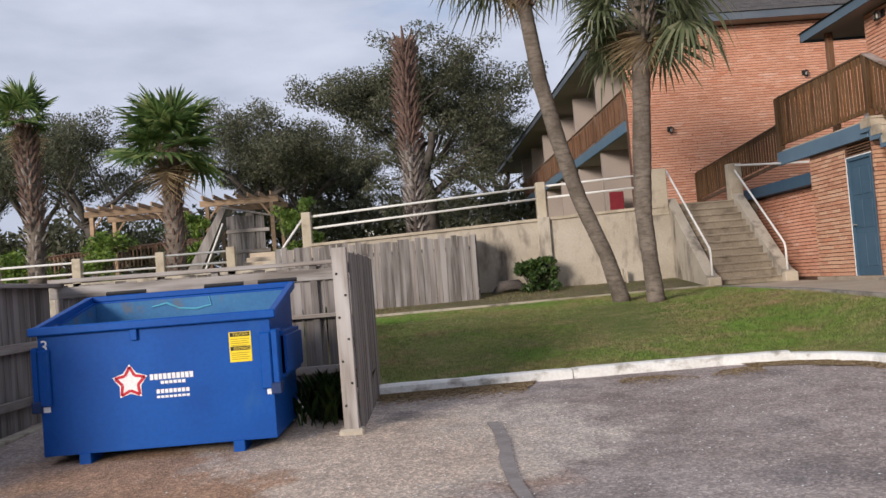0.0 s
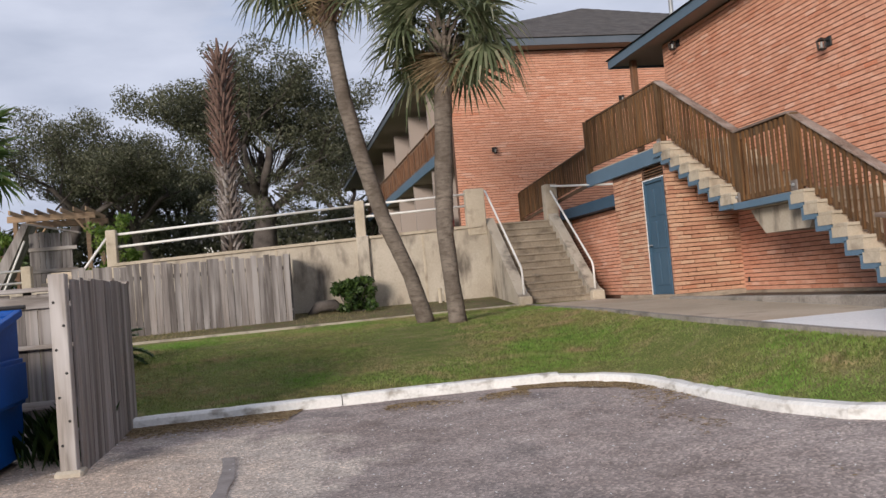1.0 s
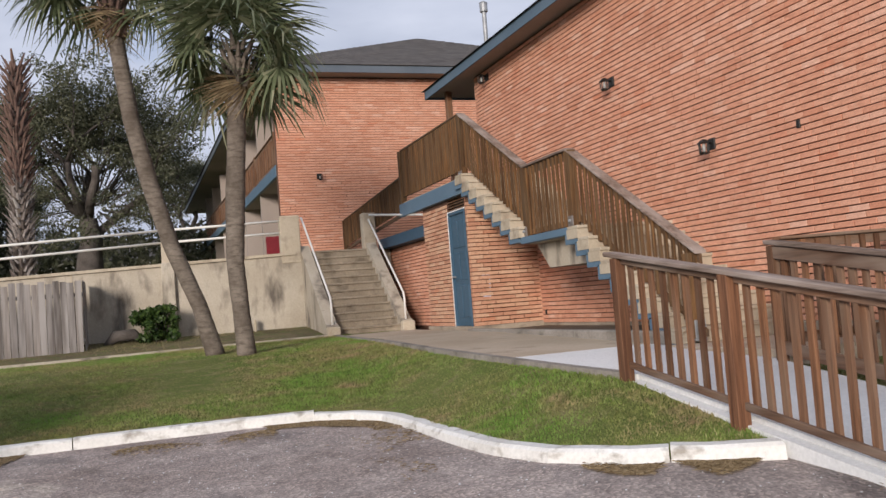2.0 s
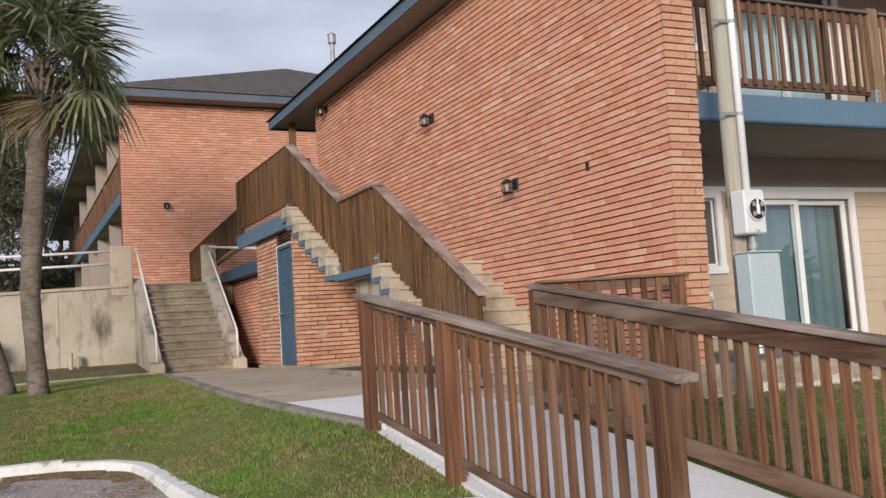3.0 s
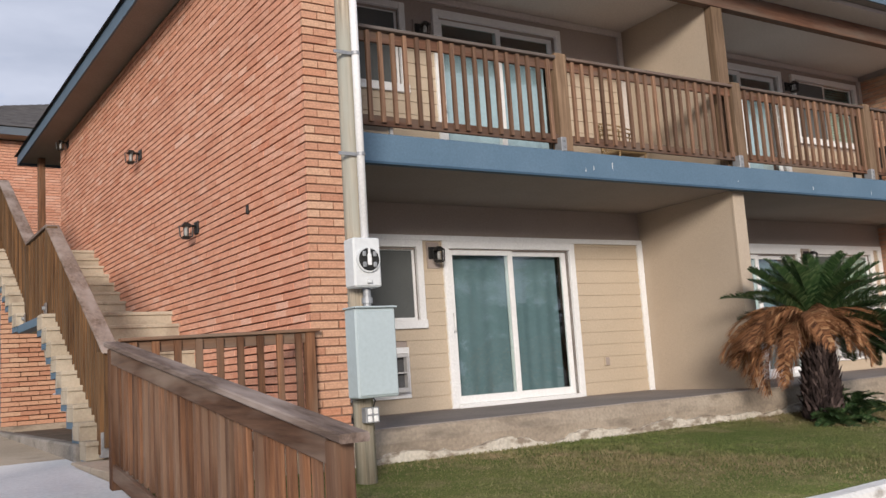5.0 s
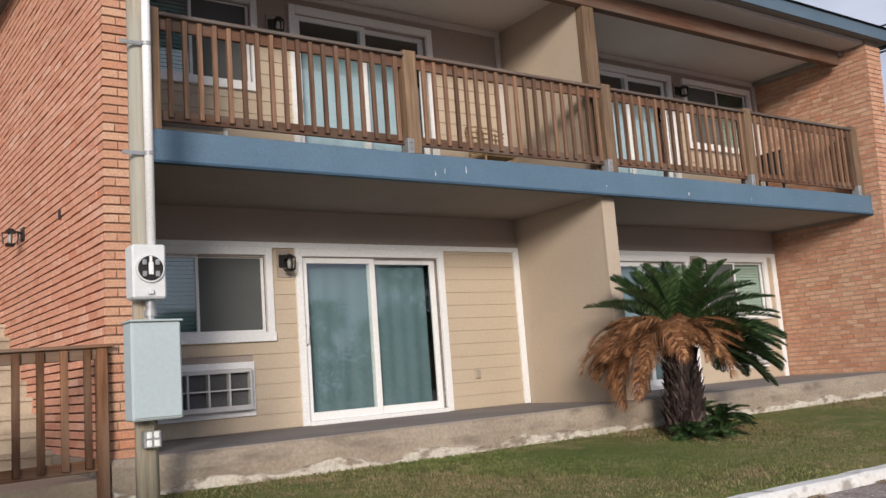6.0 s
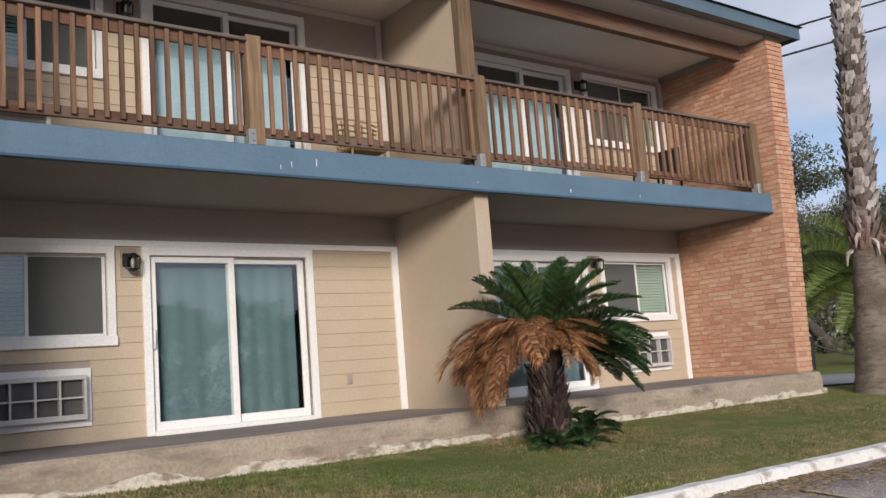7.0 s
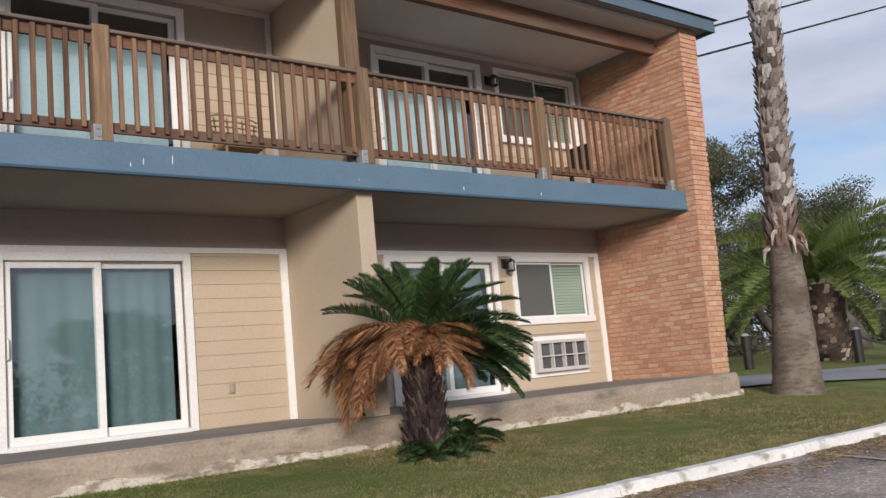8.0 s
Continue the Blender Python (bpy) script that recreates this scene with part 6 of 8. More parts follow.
    for z in (1.325, 1.205):
        part("label_band", Mesher().box(-1.65, -1.48, y - 0.003, y - 0.001, z - 0.005, z + 0.03), BLACK, lab)
        put("letters", text_mesh("CAUTION" if z > 1.3 else "CUIDADO", 0.030, STICK_Y), lab, (-1.555, y - 0.0045, z + 0.002), Matrix.Rotation(math.pi / 2, 4, "X"))
        for k in range(4):
            part("text_line", Mesher().box(-1.645, -1.485 - 0.02 * (k % 2), y - 0.0025, y - 0.001, z - 0.03 - 0.018 * k, z - 0.024 - 0.018 * k), plain("label_ink", (0.35, 0.26, 0.02), (0.4, 0.3, 0.02), 3, 30, 0.6), lab)
    put("number", text_mesh("3", 0.15, STICK_W), top, (-3.245, yf - 0.004, 1.315), Matrix.Rotation(math.pi / 2, 4, "X"))
    for x in (-3.28, -1.36):
        part("reflector", Mesher().box(x, x + 0.06, y - 0.001, y + 0.002, 0.80, 0.86), STICK_W, top, "small white sticker")


dumpster()


def boards(top, p0, p1, z0, z1, w, mat, jag=0.02, gap=0.010, thick=0.022, seed=1):
    rr = random.Random(seed)
    a, b = Vector((*p0, 0)), Vector((*p1, 0))
    d = (b - a)
    L = d.length
    rot = Matrix.Rotation(math.atan2(d.y, d.x), 4, "Z")
    me = Mesher().box(gap / 2, w - gap / 2, -thick / 2, thick / 2, 0, 1.0, 0.0).mesh("board", mat)
    n = int(L / w)
    for i in range(n):
        q = a + d * (i * w / L)
        base = z0(q.x, q.y) if callable(z0) else z0
        h = z1 + rr.uniform(-jag, jag) - base
        ob = put("board", me, top, (q.x, q.y, base), rot @ Matrix.Rotation(rr.uniform(-0.008, 0.008), 4, "Y"))
        ob.matrix_basis = ob.matrix_basis @ Matrix.Diagonal((1, 1, h, 1)) @ Matrix.Translation((0, rr.uniform(-0.004, 0.004), 0))


fb = thing("wooden_fence", "weathered grey wooden fence round the dumpster", "fence", "grey fences")
boards(fb, (-4.4, 11.02), (-0.6, 11.02), 0.35, 1.96, 0.142, FENCE_V, 0.015, seed=2)
part("cap", bar((-4.45, 10.98, 2.05), (-0.55, 10.98, 2.03), 0.15, 0.05), FENCE_X, fb)
part("rail", bar((-4.45, 10.97, 1.95), (-0.55, 10.97, 1.93), 0.04, 0.14), FENCE_X, fb)
part("rail", bar((-4.45, 10.95, 1.40), (-0.55, 10.95, 1.38), 0.10, 0.05), FENCE_X, fb)
part("rail", bar((-4.45, 10.95, 0.75), (-0.55, 10.95, 0.75), 0.04, 0.10), FENCE_X, fb)
for x in (-4.35, -2.45, -1.25):
    post(fb, x, 11.0, 0.3, 2.0, 0.09, FENCE_V)
fl = thing("wooden_fence", "dark weathered wooden side fence beside the dumpster", "fence", "grey fences")
boards(fl, (-4.42, 5.6), (-4.42, 10.95), 0.28, 1.98, 0.142, FENCE_V, 0.01, seed=3)
FENCE_Y = wood("grey_fence_rail_along", (0.14, 0.12, 0.11), (0.36, 0.33, 0.30), "y", (0.42, 0.39, 0.37))
for z in (2.0, 1.35, 0.75):
    part("rail", bar((-4.36, 5.6, z), (-4.36, 10.95, z), 0.04 if z < 1.9 else 0.12, 0.10 if z < 1.9 else 0.05), FENCE_Y, fl)
part("kerb_block", Mesher().box(-4.34, -4.18, 5.5, 10.9, 0.1, 0.42, 0.01), CONC, fl, "concrete kerb at the fence foot")
fr = thing("wooden_fence", "weathered grey fence panel ending in a thick pale post", "fence", "grey fences")
boards(fr, (-0.60, 8.26), (-0.53, 10.95), 0.34, 2.0, 0.142, FENCE_V, 0.015, seed=4)
for z in (1.9, 1.2, 0.7):
    part("rail", bar((-0.64, 8.26, z), (-0.57, 10.95, z), 0.04, 0.09), FENCE_Y, fr)
post(fr, -0.685, 8.2, 0.38, 2.04, 0.135, wood("pale_post_wood", (0.26, 0.235, 0.21), (0.52, 0.48, 0.44), "z", (0.5, 0.47, 0.45)))
for k in range(7):
    part("bolt", Mesher().rod((-0.72 + 0.07 * (k % 2), 8.133, 0.6 + 0.2 * k), (-0.72 + 0.07 * (k % 2), 8.128, 0.6 + 0.2 * k), 0.013, 0.011, 8), BLACK, fr)
part("footing", Mesher().box(-0.80, -0.57, 8.1, 8.32, 0.2, 0.39, 0.02), CONC, fr)
f2 = thing("wooden_fence", "sun-bleached grey board fence with uneven tops on the lawn", "fence", "grey fences")
boards(f2, (-3.2, 20.6), (1.5, 21.05), lambda x, y: float(lawn_z(x, y)) - 0.05, 2.70, 0.142, FENCE_V, 0.035, seed=5)
for z in (2.45, 1.45):
    part("rail", bar((-3.2, 20.65, z), (1.5, 21.1, z), 0.04, 0.09), FENCE_X, f2)
f3 = thing("wooden_fence", "grey fence corner running back to the retaining wall", "fence", "grey fences")
boards(f3, (1.5, 21.1), (1.5, 22.45), lambda x, y: float(lawn_z(x, y)) - 0.05, 2.70, 0.142, FENCE_V, 0.03, seed=6)


# ---- left background: pipe rail, deck, pergolas, timber box ----
lr = thing("pipe_railing", "white pipe railing with concrete posts on the lower terrace wall", "railing")
for x in (-12.6, -10.5, -8.45, -6.37, -4.6):
    part("concrete_post", Mesher().box(x - 0.11, x + 0.11, 22.5, 22.72, 2.2, 2.96, 0.015), CONC_STEP, lr)
for z in (2.86, 2.58):
    part("rail", Mesher().rod((-14, 22.6, z), (-4.6, 22.6, z), 0.028, 0.028, 8), PIPE, lr, "", True)
dk = thing("deck_railing", "stained wooden deck railing in the garden", "railing")
for a in range(5):
    rail_run(dk, (-16.5 + 1.9 * a, 31, 3.44 + 0.085 * a), (-14.6 + 1.9 * a, 31, 3.525 + 0.085 * a), 0.85, 0.13, (BALC_V, BALC_X, BALC_X), (0.045, 0.04), 0.03, (0.13, 0.05), 0.09, 0.08)
    post(dk, -14.6 + 1.9 * a, 31.03, 2.3, 3.5 + 0.085 * a, 0.1, BALC_V)
tagged(part("deck", Mesher().box(-17, -6.9, 31.1, 36, 2.2, 2.75), BALC_X), "low wooden deck in the garden", "deck", kind="structure")
for x0, x1, z in ((-11.6, -8.4, 5.15), (-7.5, -4.7, 5.22)):
    pg = thing("pergola", "pale pine pergola with open rafters", "pergola", "garden pergolas")
    for y in (32.0, 34.4):
        part("beam", Mesher().box(x0, x1, y - 0.05, y + 0.05, z - 0.22, z, 0.008), PINE_X, pg)
        for x in (x0 + 0.25, x1 - 0.25):
            part("post", Mesher().box(x - 0.07, x + 0.07, y - 0.07, y + 0.07, 2.4, z - 0.22, 0.006), PINE_X, pg)
            part("brace", Mesher().rod((x, y, z - 0.75), (x + (0.4 if x < (x0 + x1) / 2 else -0.4), y, z - 0.2), 0.04, 0.04, 6), PINE_X, pg)
    for k in range(7):
        y = 31.6 + 0.53 * k
        xx = x0 + (x1 - x0) * (k + 0.5) / 7
        part("rafter", Mesher().box(xx - 0.025, xx + 0.025, 31.5, 34.9, z, z + 0.14), PINE_X, pg)
bx = thing("timber_screen", "weathered timber box with a slanted board side", "timber screen")
boards(bx, (-5.4, 26.1), (-4.15, 26.1), 2.5, 4.05, 0.14, FENCE_V, 0.03, seed=8)
xa = -6.62                       # a broad slanted plank carries its side
part("slant", Mesher().add([(xa, 26.0, 2.5), (xa + 0.42, 26.0, 2.5), (xa + 1.28, 26.0, 4.32), (xa + 1.10, 26.0, 4.32), (xa, 26.9, 2.5), (xa + 0.42, 26.9, 2.5), (xa + 1.28, 26.9, 4.32), (xa + 1.10, 26.9, 4.32)],
                           [(0, 1, 2, 3), (7, 6, 5, 4), (1, 5, 6, 2), (4, 0, 3, 7), (3, 2, 6, 7), (0, 4, 5, 1)]), FENCE_V, bx)
part("cap", bar((-5.5, 26.1, 4.36), (-4.05, 26.1, 4.02), 0.24, 0.05), FENCE_X, bx)
for z in (3.65, 3.05):
    part("rail", bar((-5.4, 26.05, z), (-4.15, 26.05, z), 0.04, 0.1), FENCE_X, bx)
part("pipe", Mesher().rod((-6.1, 25.9, 2.4), (-5.45, 25.9, 3.85), 0.03, 0.03, 8), PIPE, bx)
for k in range(3):
    tagged(part("block_step", Mesher().box(-4.4, -2.9, 23.0 + 0.5 * k, 23.5 + 0.5 * k, 2.2, 2.55 + 0.14 * k, 0.015), CONC_WALK), "tan concrete garden step", "step", "garden steps")
hs = thing("far_house", "distant white house with a grey roof behind the oaks", "house")
part("wall", Mesher().box(-6, 8, 84, 92, 4.0, 7.2), WHITE, hs)
part("roof", Mesher().prism([(83.4, 7.2), (88, 9.6), (92.6, 7.2)], "x", -6.6, 8.6), SHINGLE, hs)
for x in (-4, 0, 4):
    part("window", Mesher().box(x, x + 1.2, 83.95, 84.0, 5.0, 6.4), DARK, hs)

# ---- utility pole with meter, and small things at the facade ----
pole = thing("utility_pole", "weathered wooden pole carrying a meter, grey box and white conduit", "utility pole")
PX, PY = 10.172, 6.485
part("shaft", Mesher().tube([(PX + 0.075, PY, 0.4), (PX + 0.075, PY, 2.5), (PX + 0.085, PY, 5.0), (PX + 0.10, PY, 9.5)], [0.09, 0.084, 0.079, 0.072], 16), POLE_W, pole, "", True)
part("conduit", Mesher().tube([(PX + 0.115, PY - 0.115, 2.74), (PX + 0.125, PY - 0.11, 5.0), (PX + 0.14, PY - 0.10, 9.2)], [0.036] * 3, 12), WHITE, pole, "white plastic conduit", True)
for z in (3.5, 4.42, 6.0):
    part("strap", Mesher().rod((PX + 0.12, PY - 0.112, z), (PX + 0.12, PY - 0.112, z + 0.03), 0.043, 0.043, 12).box(PX - 0.09, PX + 0.14, PY - 0.11, PY - 0.10, z, z + 0.03), GALV, pole, "steel strap")
mt = part("meter_box", Mesher().box(PX - 0.085, PX + 0.175, PY - 0.27, PY - 0.09, 2.33, 2.75, 0.015), METER_GREY, pole, "pale grey meter socket box")
MX, MZ = PX + 0.045, 2.56
part("meter_ring", Mesher().rod((MX, PY - 0.27, MZ), (MX, PY - 0.295, MZ), 0.112, 0.108, 28), METER_GREY, mt)
part("meter_hole", Mesher().rod((MX, PY - 0.295, MZ), (MX, PY - 0.299, MZ), 0.096, 0.096, 28), BLACK, mt, "open black socket")
part("socket_bridge", Mesher().box(MX - 0.018, MX + 0.018, PY - 0.312, PY - 0.299, MZ - 0.05, MZ + 0.045, 0.003).box(MX - 0.010, MX + 0.010, PY - 0.310, PY - 0.299, MZ + 0.045, MZ + 0.092, 0.002), STICK_W, mt, "white socket centre piece")
for dx, dz in ((-0.05, 0.045), (0.05, 0.045), (-0.05, -0.045), (0.05, -0.045)):
    part("jaw", Mesher().box(MX + dx - 0.016, MX + dx + 0.016, PY - 0.318, PY - 0.299, MZ + dz - 0.022, MZ + dz + 0.022, 0.005), GALV, mt)
part("seal_tab", Mesher().box(MX - 0.02, MX + 0.02, PY - 0.30, PY - 0.27, 2.36, 2.40, 0.004), METER_GREY, mt)
part("nipple", Mesher().rod((PX + 0.08, PY - 0.16, 2.14), (PX + 0.08, PY - 0.16, 2.34), 0.035, 0.035, 12).rod((PX + 0.08, PY - 0.16, 2.2), (PX + 0.08, PY - 0.16, 2.25), 0.048, 0.048, 12), GALV, pole)
pb = part("panel_box", Mesher().box(PX - 0.12, PX + 0.264, PY - 0.30, PY - 0.11, 1.41, 2.15, 0.012), METAL_GREY, pole, "pale grey steel breaker box")
part("panel_door", Mesher().box(PX - 0.105, PX + 0.25, PY - 0.312, PY - 0.30, 1.43, 2.12, 0.004), METAL_GREY, pb)
part("panel_hood", Mesher().box(PX - 0.13, PX + 0.274, PY - 0.325, PY - 0.10, 2.15, 2.165, 0.004), METAL_GREY, pb)
ob = part("outlet", Mesher().box(PX - 0.0, PX + 0.13, PY - 0.18, PY - 0.10, 1.20, 1.33, 0.006), GALV, pole, "twin outlet box without a cover")
for dx in (0.035, 0.092):
    part("socket", Mesher().box(PX + dx - 0.02, PX + dx + 0.02, PY - 0.19, PY - 0.18, 1.21, 1.26, 0.006).box(PX + dx - 0.02, PX + dx + 0.02, PY - 0.19, PY - 0.18, 1.272, 1.322, 0.006), WHITE, ob)
part("wire", Mesher().tube([(PX + 0.09, PY - 0.15, 1.33), (PX + 0.11, PY - 0.15, 1.38), (PX + 0.09, PY - 0.15, 1.42)], [0.006] * 3, 6), BLACK, pole)
tagged(part("stub_pipe", Mesher().rod((5.15, 22.1, 1.1), (5.15, 22.1, 1.62), 0.05, 0.05, 10).rod((5.3, 22.2, 1.1), (5.3, 22.2, 1.55), 0.03, 0.03, 10), CONC_STEP), "short grey stub pipe by the retaining wall", "pipe")
dc = thing("patio_chair", "dark metal chair on the upper balcony", "chair")
part("seat", Mesher(FR).box(10.7, 11.2, 0.7, 1.2, 4.45, 4.49, 0.01), BLACK, dc)
part("backrest", Mesher(FR).box(11.17, 11.2, 0.7, 1.2, 4.49, 4.9, 0.01), BLACK, dc)
for u in (10.72, 11.18):
    for v in (0.72, 1.18):
        part("leg", Mesher(FR).box(u - 0.015, u + 0.015, v - 0.015, v + 0.015, 4.05, 4.45), BLACK, dc)
wc = thing("wicker_chair", "tan wicker chair on the upper balcony", "chair")
CANE = plain("wicker", (0.33, 0.22, 0.11), (0.46, 0.32, 0.17), 8.0, 40, 0.8)
CU = 5.35
for k in range(9):
    a = math.pi * (0.08 + 0.84 * k / 8)
    part("cane", Mesher(FR).tube([(CU - 0.27 * math.cos(a), 1.25 + 0.27 * math.sin(a) * 0.6, 4.42), (CU - 0.31 * math.cos(a), 1.28 + 0.30 * math.sin(a) * 0.6, 4.75 + 0.14 * math.sin(a))], [0.012] * 2, 5), CANE, wc)
for k in range(7):
    z = 4.46 + 0.055 * k
    part("band", Mesher(FR).tube([(CU - (0.28 + 0.005 * k) * math.cos(math.pi * s / 10), 1.255 + 0.17 * math.sin(math.pi * s / 10), z + 0.02 * k * math.sin(math.pi * s / 10)) for s in range(11)], [0.011] * 11, 5), CANE, wc)
part("seat", Mesher(FR).box(CU - 0.27, CU + 0.27, 0.95, 1.4, 4.38, 4.44, 0.02), CANE, wc)
for a in (CU - 0.24, CU + 0.24):
    for b in (0.99, 1.36):
        part("leg", Mesher(FR).rod((a, b, 4.04), (a, b, 4.38), 0.018, 0.018, 6), CANE, wc)
for u, v in ((1.15, 0.8),):
    tb = thing("side_table", "small light table on the upper balcony", "table")
    part("tabletop", Mesher(FR).box(u - 0.45, u + 0.45, v, v + 0.4, 4.42, 4.45, 0.01), WHITE, tb)
    for a in (u - 0.4, u + 0.4):
        part("leg", Mesher(FR).box(a - 0.02, a + 0.02, v + 0.18, v + 0.22, 4.05, 4.42), WHITE, tb)


# ---- palms ----
def fan_frond(name, petiole, radius, seed, mat, droop=0.35, broad=1.0):
    rr = np.random.RandomState(seed)
    V, F = [], []

    def quad(a, b, c, d):
        n = len(V)
        V.extend([a, b, c, d])
        F.append((n, n + 1, n + 2, n + 3))

    P = [np.array((petiole * s, 0, -0.18 * petiole * s * s)) for s in (0, 0.33, 0.66, 1.0)]
    for a, b in zip(P, P[1:]):
        w = np.array((0, 0.018, 0))
        quad(a - w, a + w, b + w * 0.8, b - w * 0.8)
        quad(a + (0, 0, 0.015), a - (0, 0, 0.015), b - (0, 0, 0.012), b + (0, 0, 0.012))
    hub = P[-1]
    n = 30
    for k in range(n):
        ang = (-130 + 260 * (k + 0.5) / n + rr.uniform(-3, 3)) * math.pi / 180
        L = radius * (0.72 + 0.28 * math.cos(ang / 2)) * rr.uniform(0.88, 1.08)
        d = np.array((math.cos(ang), math.sin(ang), 0.10 * math.cos(ang)))
        side = np.array((-math.sin(ang), math.cos(ang), 0.35 * (1 if k % 2 else -1)))
        w0, w1 = 0.008 * broad, 0.030 * radius * broad
        dr = droop * rr.uniform(0.6, 1.5)
        pts = [hub + d * L * s - np.array((0, 0, dr * L * s ** 2.6)) for s in (0.04, 0.42, 0.74, 1.0)]
        ws = (w0, w1, w1 * 0.7, 0.003)
        for i in range(3):
            quad(pts[i] - side * ws[i], pts[i] + side * ws[i], pts[i + 1] + side * ws[i + 1], pts[i + 1] - side * ws[i + 1])
    return raw_mesh(name, np.array(V), np.array(F), mat)


FANS = [fan_frond("frond", 0.85, 0.95, s, PALMLEAF, 0.45 + 0.2 * s) for s in range(3)]
FANS_DRY = [fan_frond("dry_frond", 0.6, 0.8, 9 + s, PALMDRY, 0.9) for s in range(2)]


FANS_STIFF = [fan_frond("frond", 0.62, 0.85, 20 + s, FANLEAF, 0.12 + 0.1 * s, 1.7) for s in range(3)]


def turn(az, el, roll=0.0):
    return Matrix.Rotation(az, 4, "Z") @ Matrix.Rotation(-el, 4, "Y") @ Matrix.Rotation(roll, 4, "X")


def boots(path, radii, rows, per, length, width, mat, parent, seed=1, lean=0.55, blunt=0.35):
    """Leaf bases left on a palm trunk: rows of upward wedges round the path."""
    rr = random.Random(seed)
    ms = Mesher()
    for i in range(rows):
        f = i / max(rows - 1, 1) * (len(path) - 1)
        k = min(int(f), len(path) - 2)
        c = Vector(path[k]).lerp(Vector(path[k + 1]), f - k)
        r = radii[k] + (radii[k + 1] - radii[k]) * (f - k)
        for j in range(per):
            a = 2 * math.pi * (j + 0.5 * (i % 2)) / per + rr.uniform(-0.12, 0.12)
            o, s = Vector((math.cos(a), math.sin(a), 0)), Vector((-math.sin(a), math.cos(a), 0))
            L, W = length * rr.uniform(0.65, 1.2), width * rr.uniform(0.8, 1.15)
            tip = c + o * (r + L * lean * rr.uniform(0.5, 1.2)) + Vector((0, 0, L)) + s * rr.uniform(-0.04, 0.04)
            b = c + o * (r - 0.02)
            ms.add([b - s * W, b + s * W, tip + s * W * blunt, tip - s * W * blunt, b + o * 0.05, tip - o * 0.015 - Vector((0, 0, 0.03))],
                   [(0, 4, 5, 3), (4, 1, 2, 5), (0, 3, 2, 1), (3, 5, 2)])
    return tagged(part("boot_coat", ms, mat, parent, "overlapping cut leaf bases"), kind="stuff")


def palm(name, label, path, radii, fronds, scale, seed, low=-0.9, group="fan palms", dry=4, bare=0.0, fans=None):
    rr = random.Random(seed)
    top = thing(name, label, "palm tree", group)
    dense, rad = [], []
    for k in range(len(path) - 1):
        for s in range(8):
            f = s / 8
            p = Vector(path[k]).lerp(Vector(path[k + 1]), f)
            dense.append(p)
            rad.append((radii[k] + (radii[k + 1] - radii[k]) * f) * (1 + 0.05 * noise.noise(p * 2.2 + Vector((seed, 0, 0))) + 0.03 * (s % 2)))
    dense.append(Vector(path[-1])), rad.append(radii[-1])
    part("trunk", Mesher().tube(dense, rad, 14), PALMBARK, top, "", True)
    c = Vector(path[-1])
    for k in range(fronds):
        az = k * 2.39996 + rr.uniform(-0.2, 0.2)
        el = low + (1.35 - low) * ((k + 0.5) / fronds) ** 0.8 + rr.uniform(-0.12, 0.12)
        if bare and el < 0.35 and abs((az - bare + math.pi) % (2 * math.pi) - math.pi) < 0.75:
            continue
        ob = put("frond", rr.choice(fans or FANS), top, c + Vector((0, 0, 0.12 + 0.25 * k / fronds)), turn(az, el, rr.uniform(-0.5, 0.5)))
        ob.matrix_basis = ob.matrix_basis @ Matrix.Diagonal((scale * rr.uniform(0.72, 1.14),) * 3 + (1,))
    for k in range(dry):
        ob = put("dry_frond", rr.choice(FANS_DRY), top, c + Vector((0, 0, 0.0)), turn(rr.uniform(0, 6.28), rr.uniform(-1.35, -1.0), 0))
        ob.matrix_basis = ob.matrix_basis @ Matrix.Diagonal((scale * 0.8,) * 3 + (1,))
    return top


P1 = [(3.86, 16.66, 0.95), (3.62, 16.66, 1.9), (3.20, 16.66, 3.0), (2.90, 16.66, 4.1), (2.64, 16.66, 5.3), (2.36, 16.66, 7.6)]
p1 = palm("palm_tree", "leaning fan palm with a smooth brown trunk on the lawn", P1, [0.165, 0.14, 0.145, 0.15, 0.14, 0.135], 34, 0.92, 3, -0.6, bare=4.5)
boots([(2.48, 16.66, 6.75), (2.36, 16.66, 7.7)], [0.15, 0.2], 8, 9, 0.3, 0.06, BOOT_RED, p1, 5, 0.5)
P2 = [(4.32, 16.0, 0.95), (4.27, 16.0, 1.7), (4.22, 16.0, 2.6), (4.27, 16.0, 3.5), (4.36, 16.0, 4.6), (4.48, 16.0, 6.25)]
p2 = palm("palm_tree", "upright fan palm with drooping fronds on the lawn", P2, [0.17, 0.145, 0.15, 0.165, 0.16, 0.165], 52, 0.95, 4, -0.7, bare=4.4)
boots([(4.45, 16.0, 5.7), (4.48, 16.0, 6.35)], [0.17, 0.22], 6, 8, 0.28, 0.06, PALMBARK, p2, 6, 0.5)
P3 = [(-6.35, 24.0, 2.3), (-6.33, 24.0, 3.6), (-6.34, 24.0, 4.8), (-6.33, 24.0, 5.75)]
p3 = palm("palm_tree", "short fan palm with rough leaf bases behind the fence", P3, [0.27, 0.24, 0.25, 0.28], 22, 1.22, 7, -0.45, fans=FANS_STIFF)
boots(P3, [0.22, 0.2, 0.22, 0.26], 22, 8, 0.24, 0.06, BOOT_RED, p3, 7, 0.75)
P4 = [(-10.3, 24.6, 2.3), (-10.25, 24.6, 4.0), (-10.35, 24.6, 5.6), (-10.4, 24.6, 6.85)]
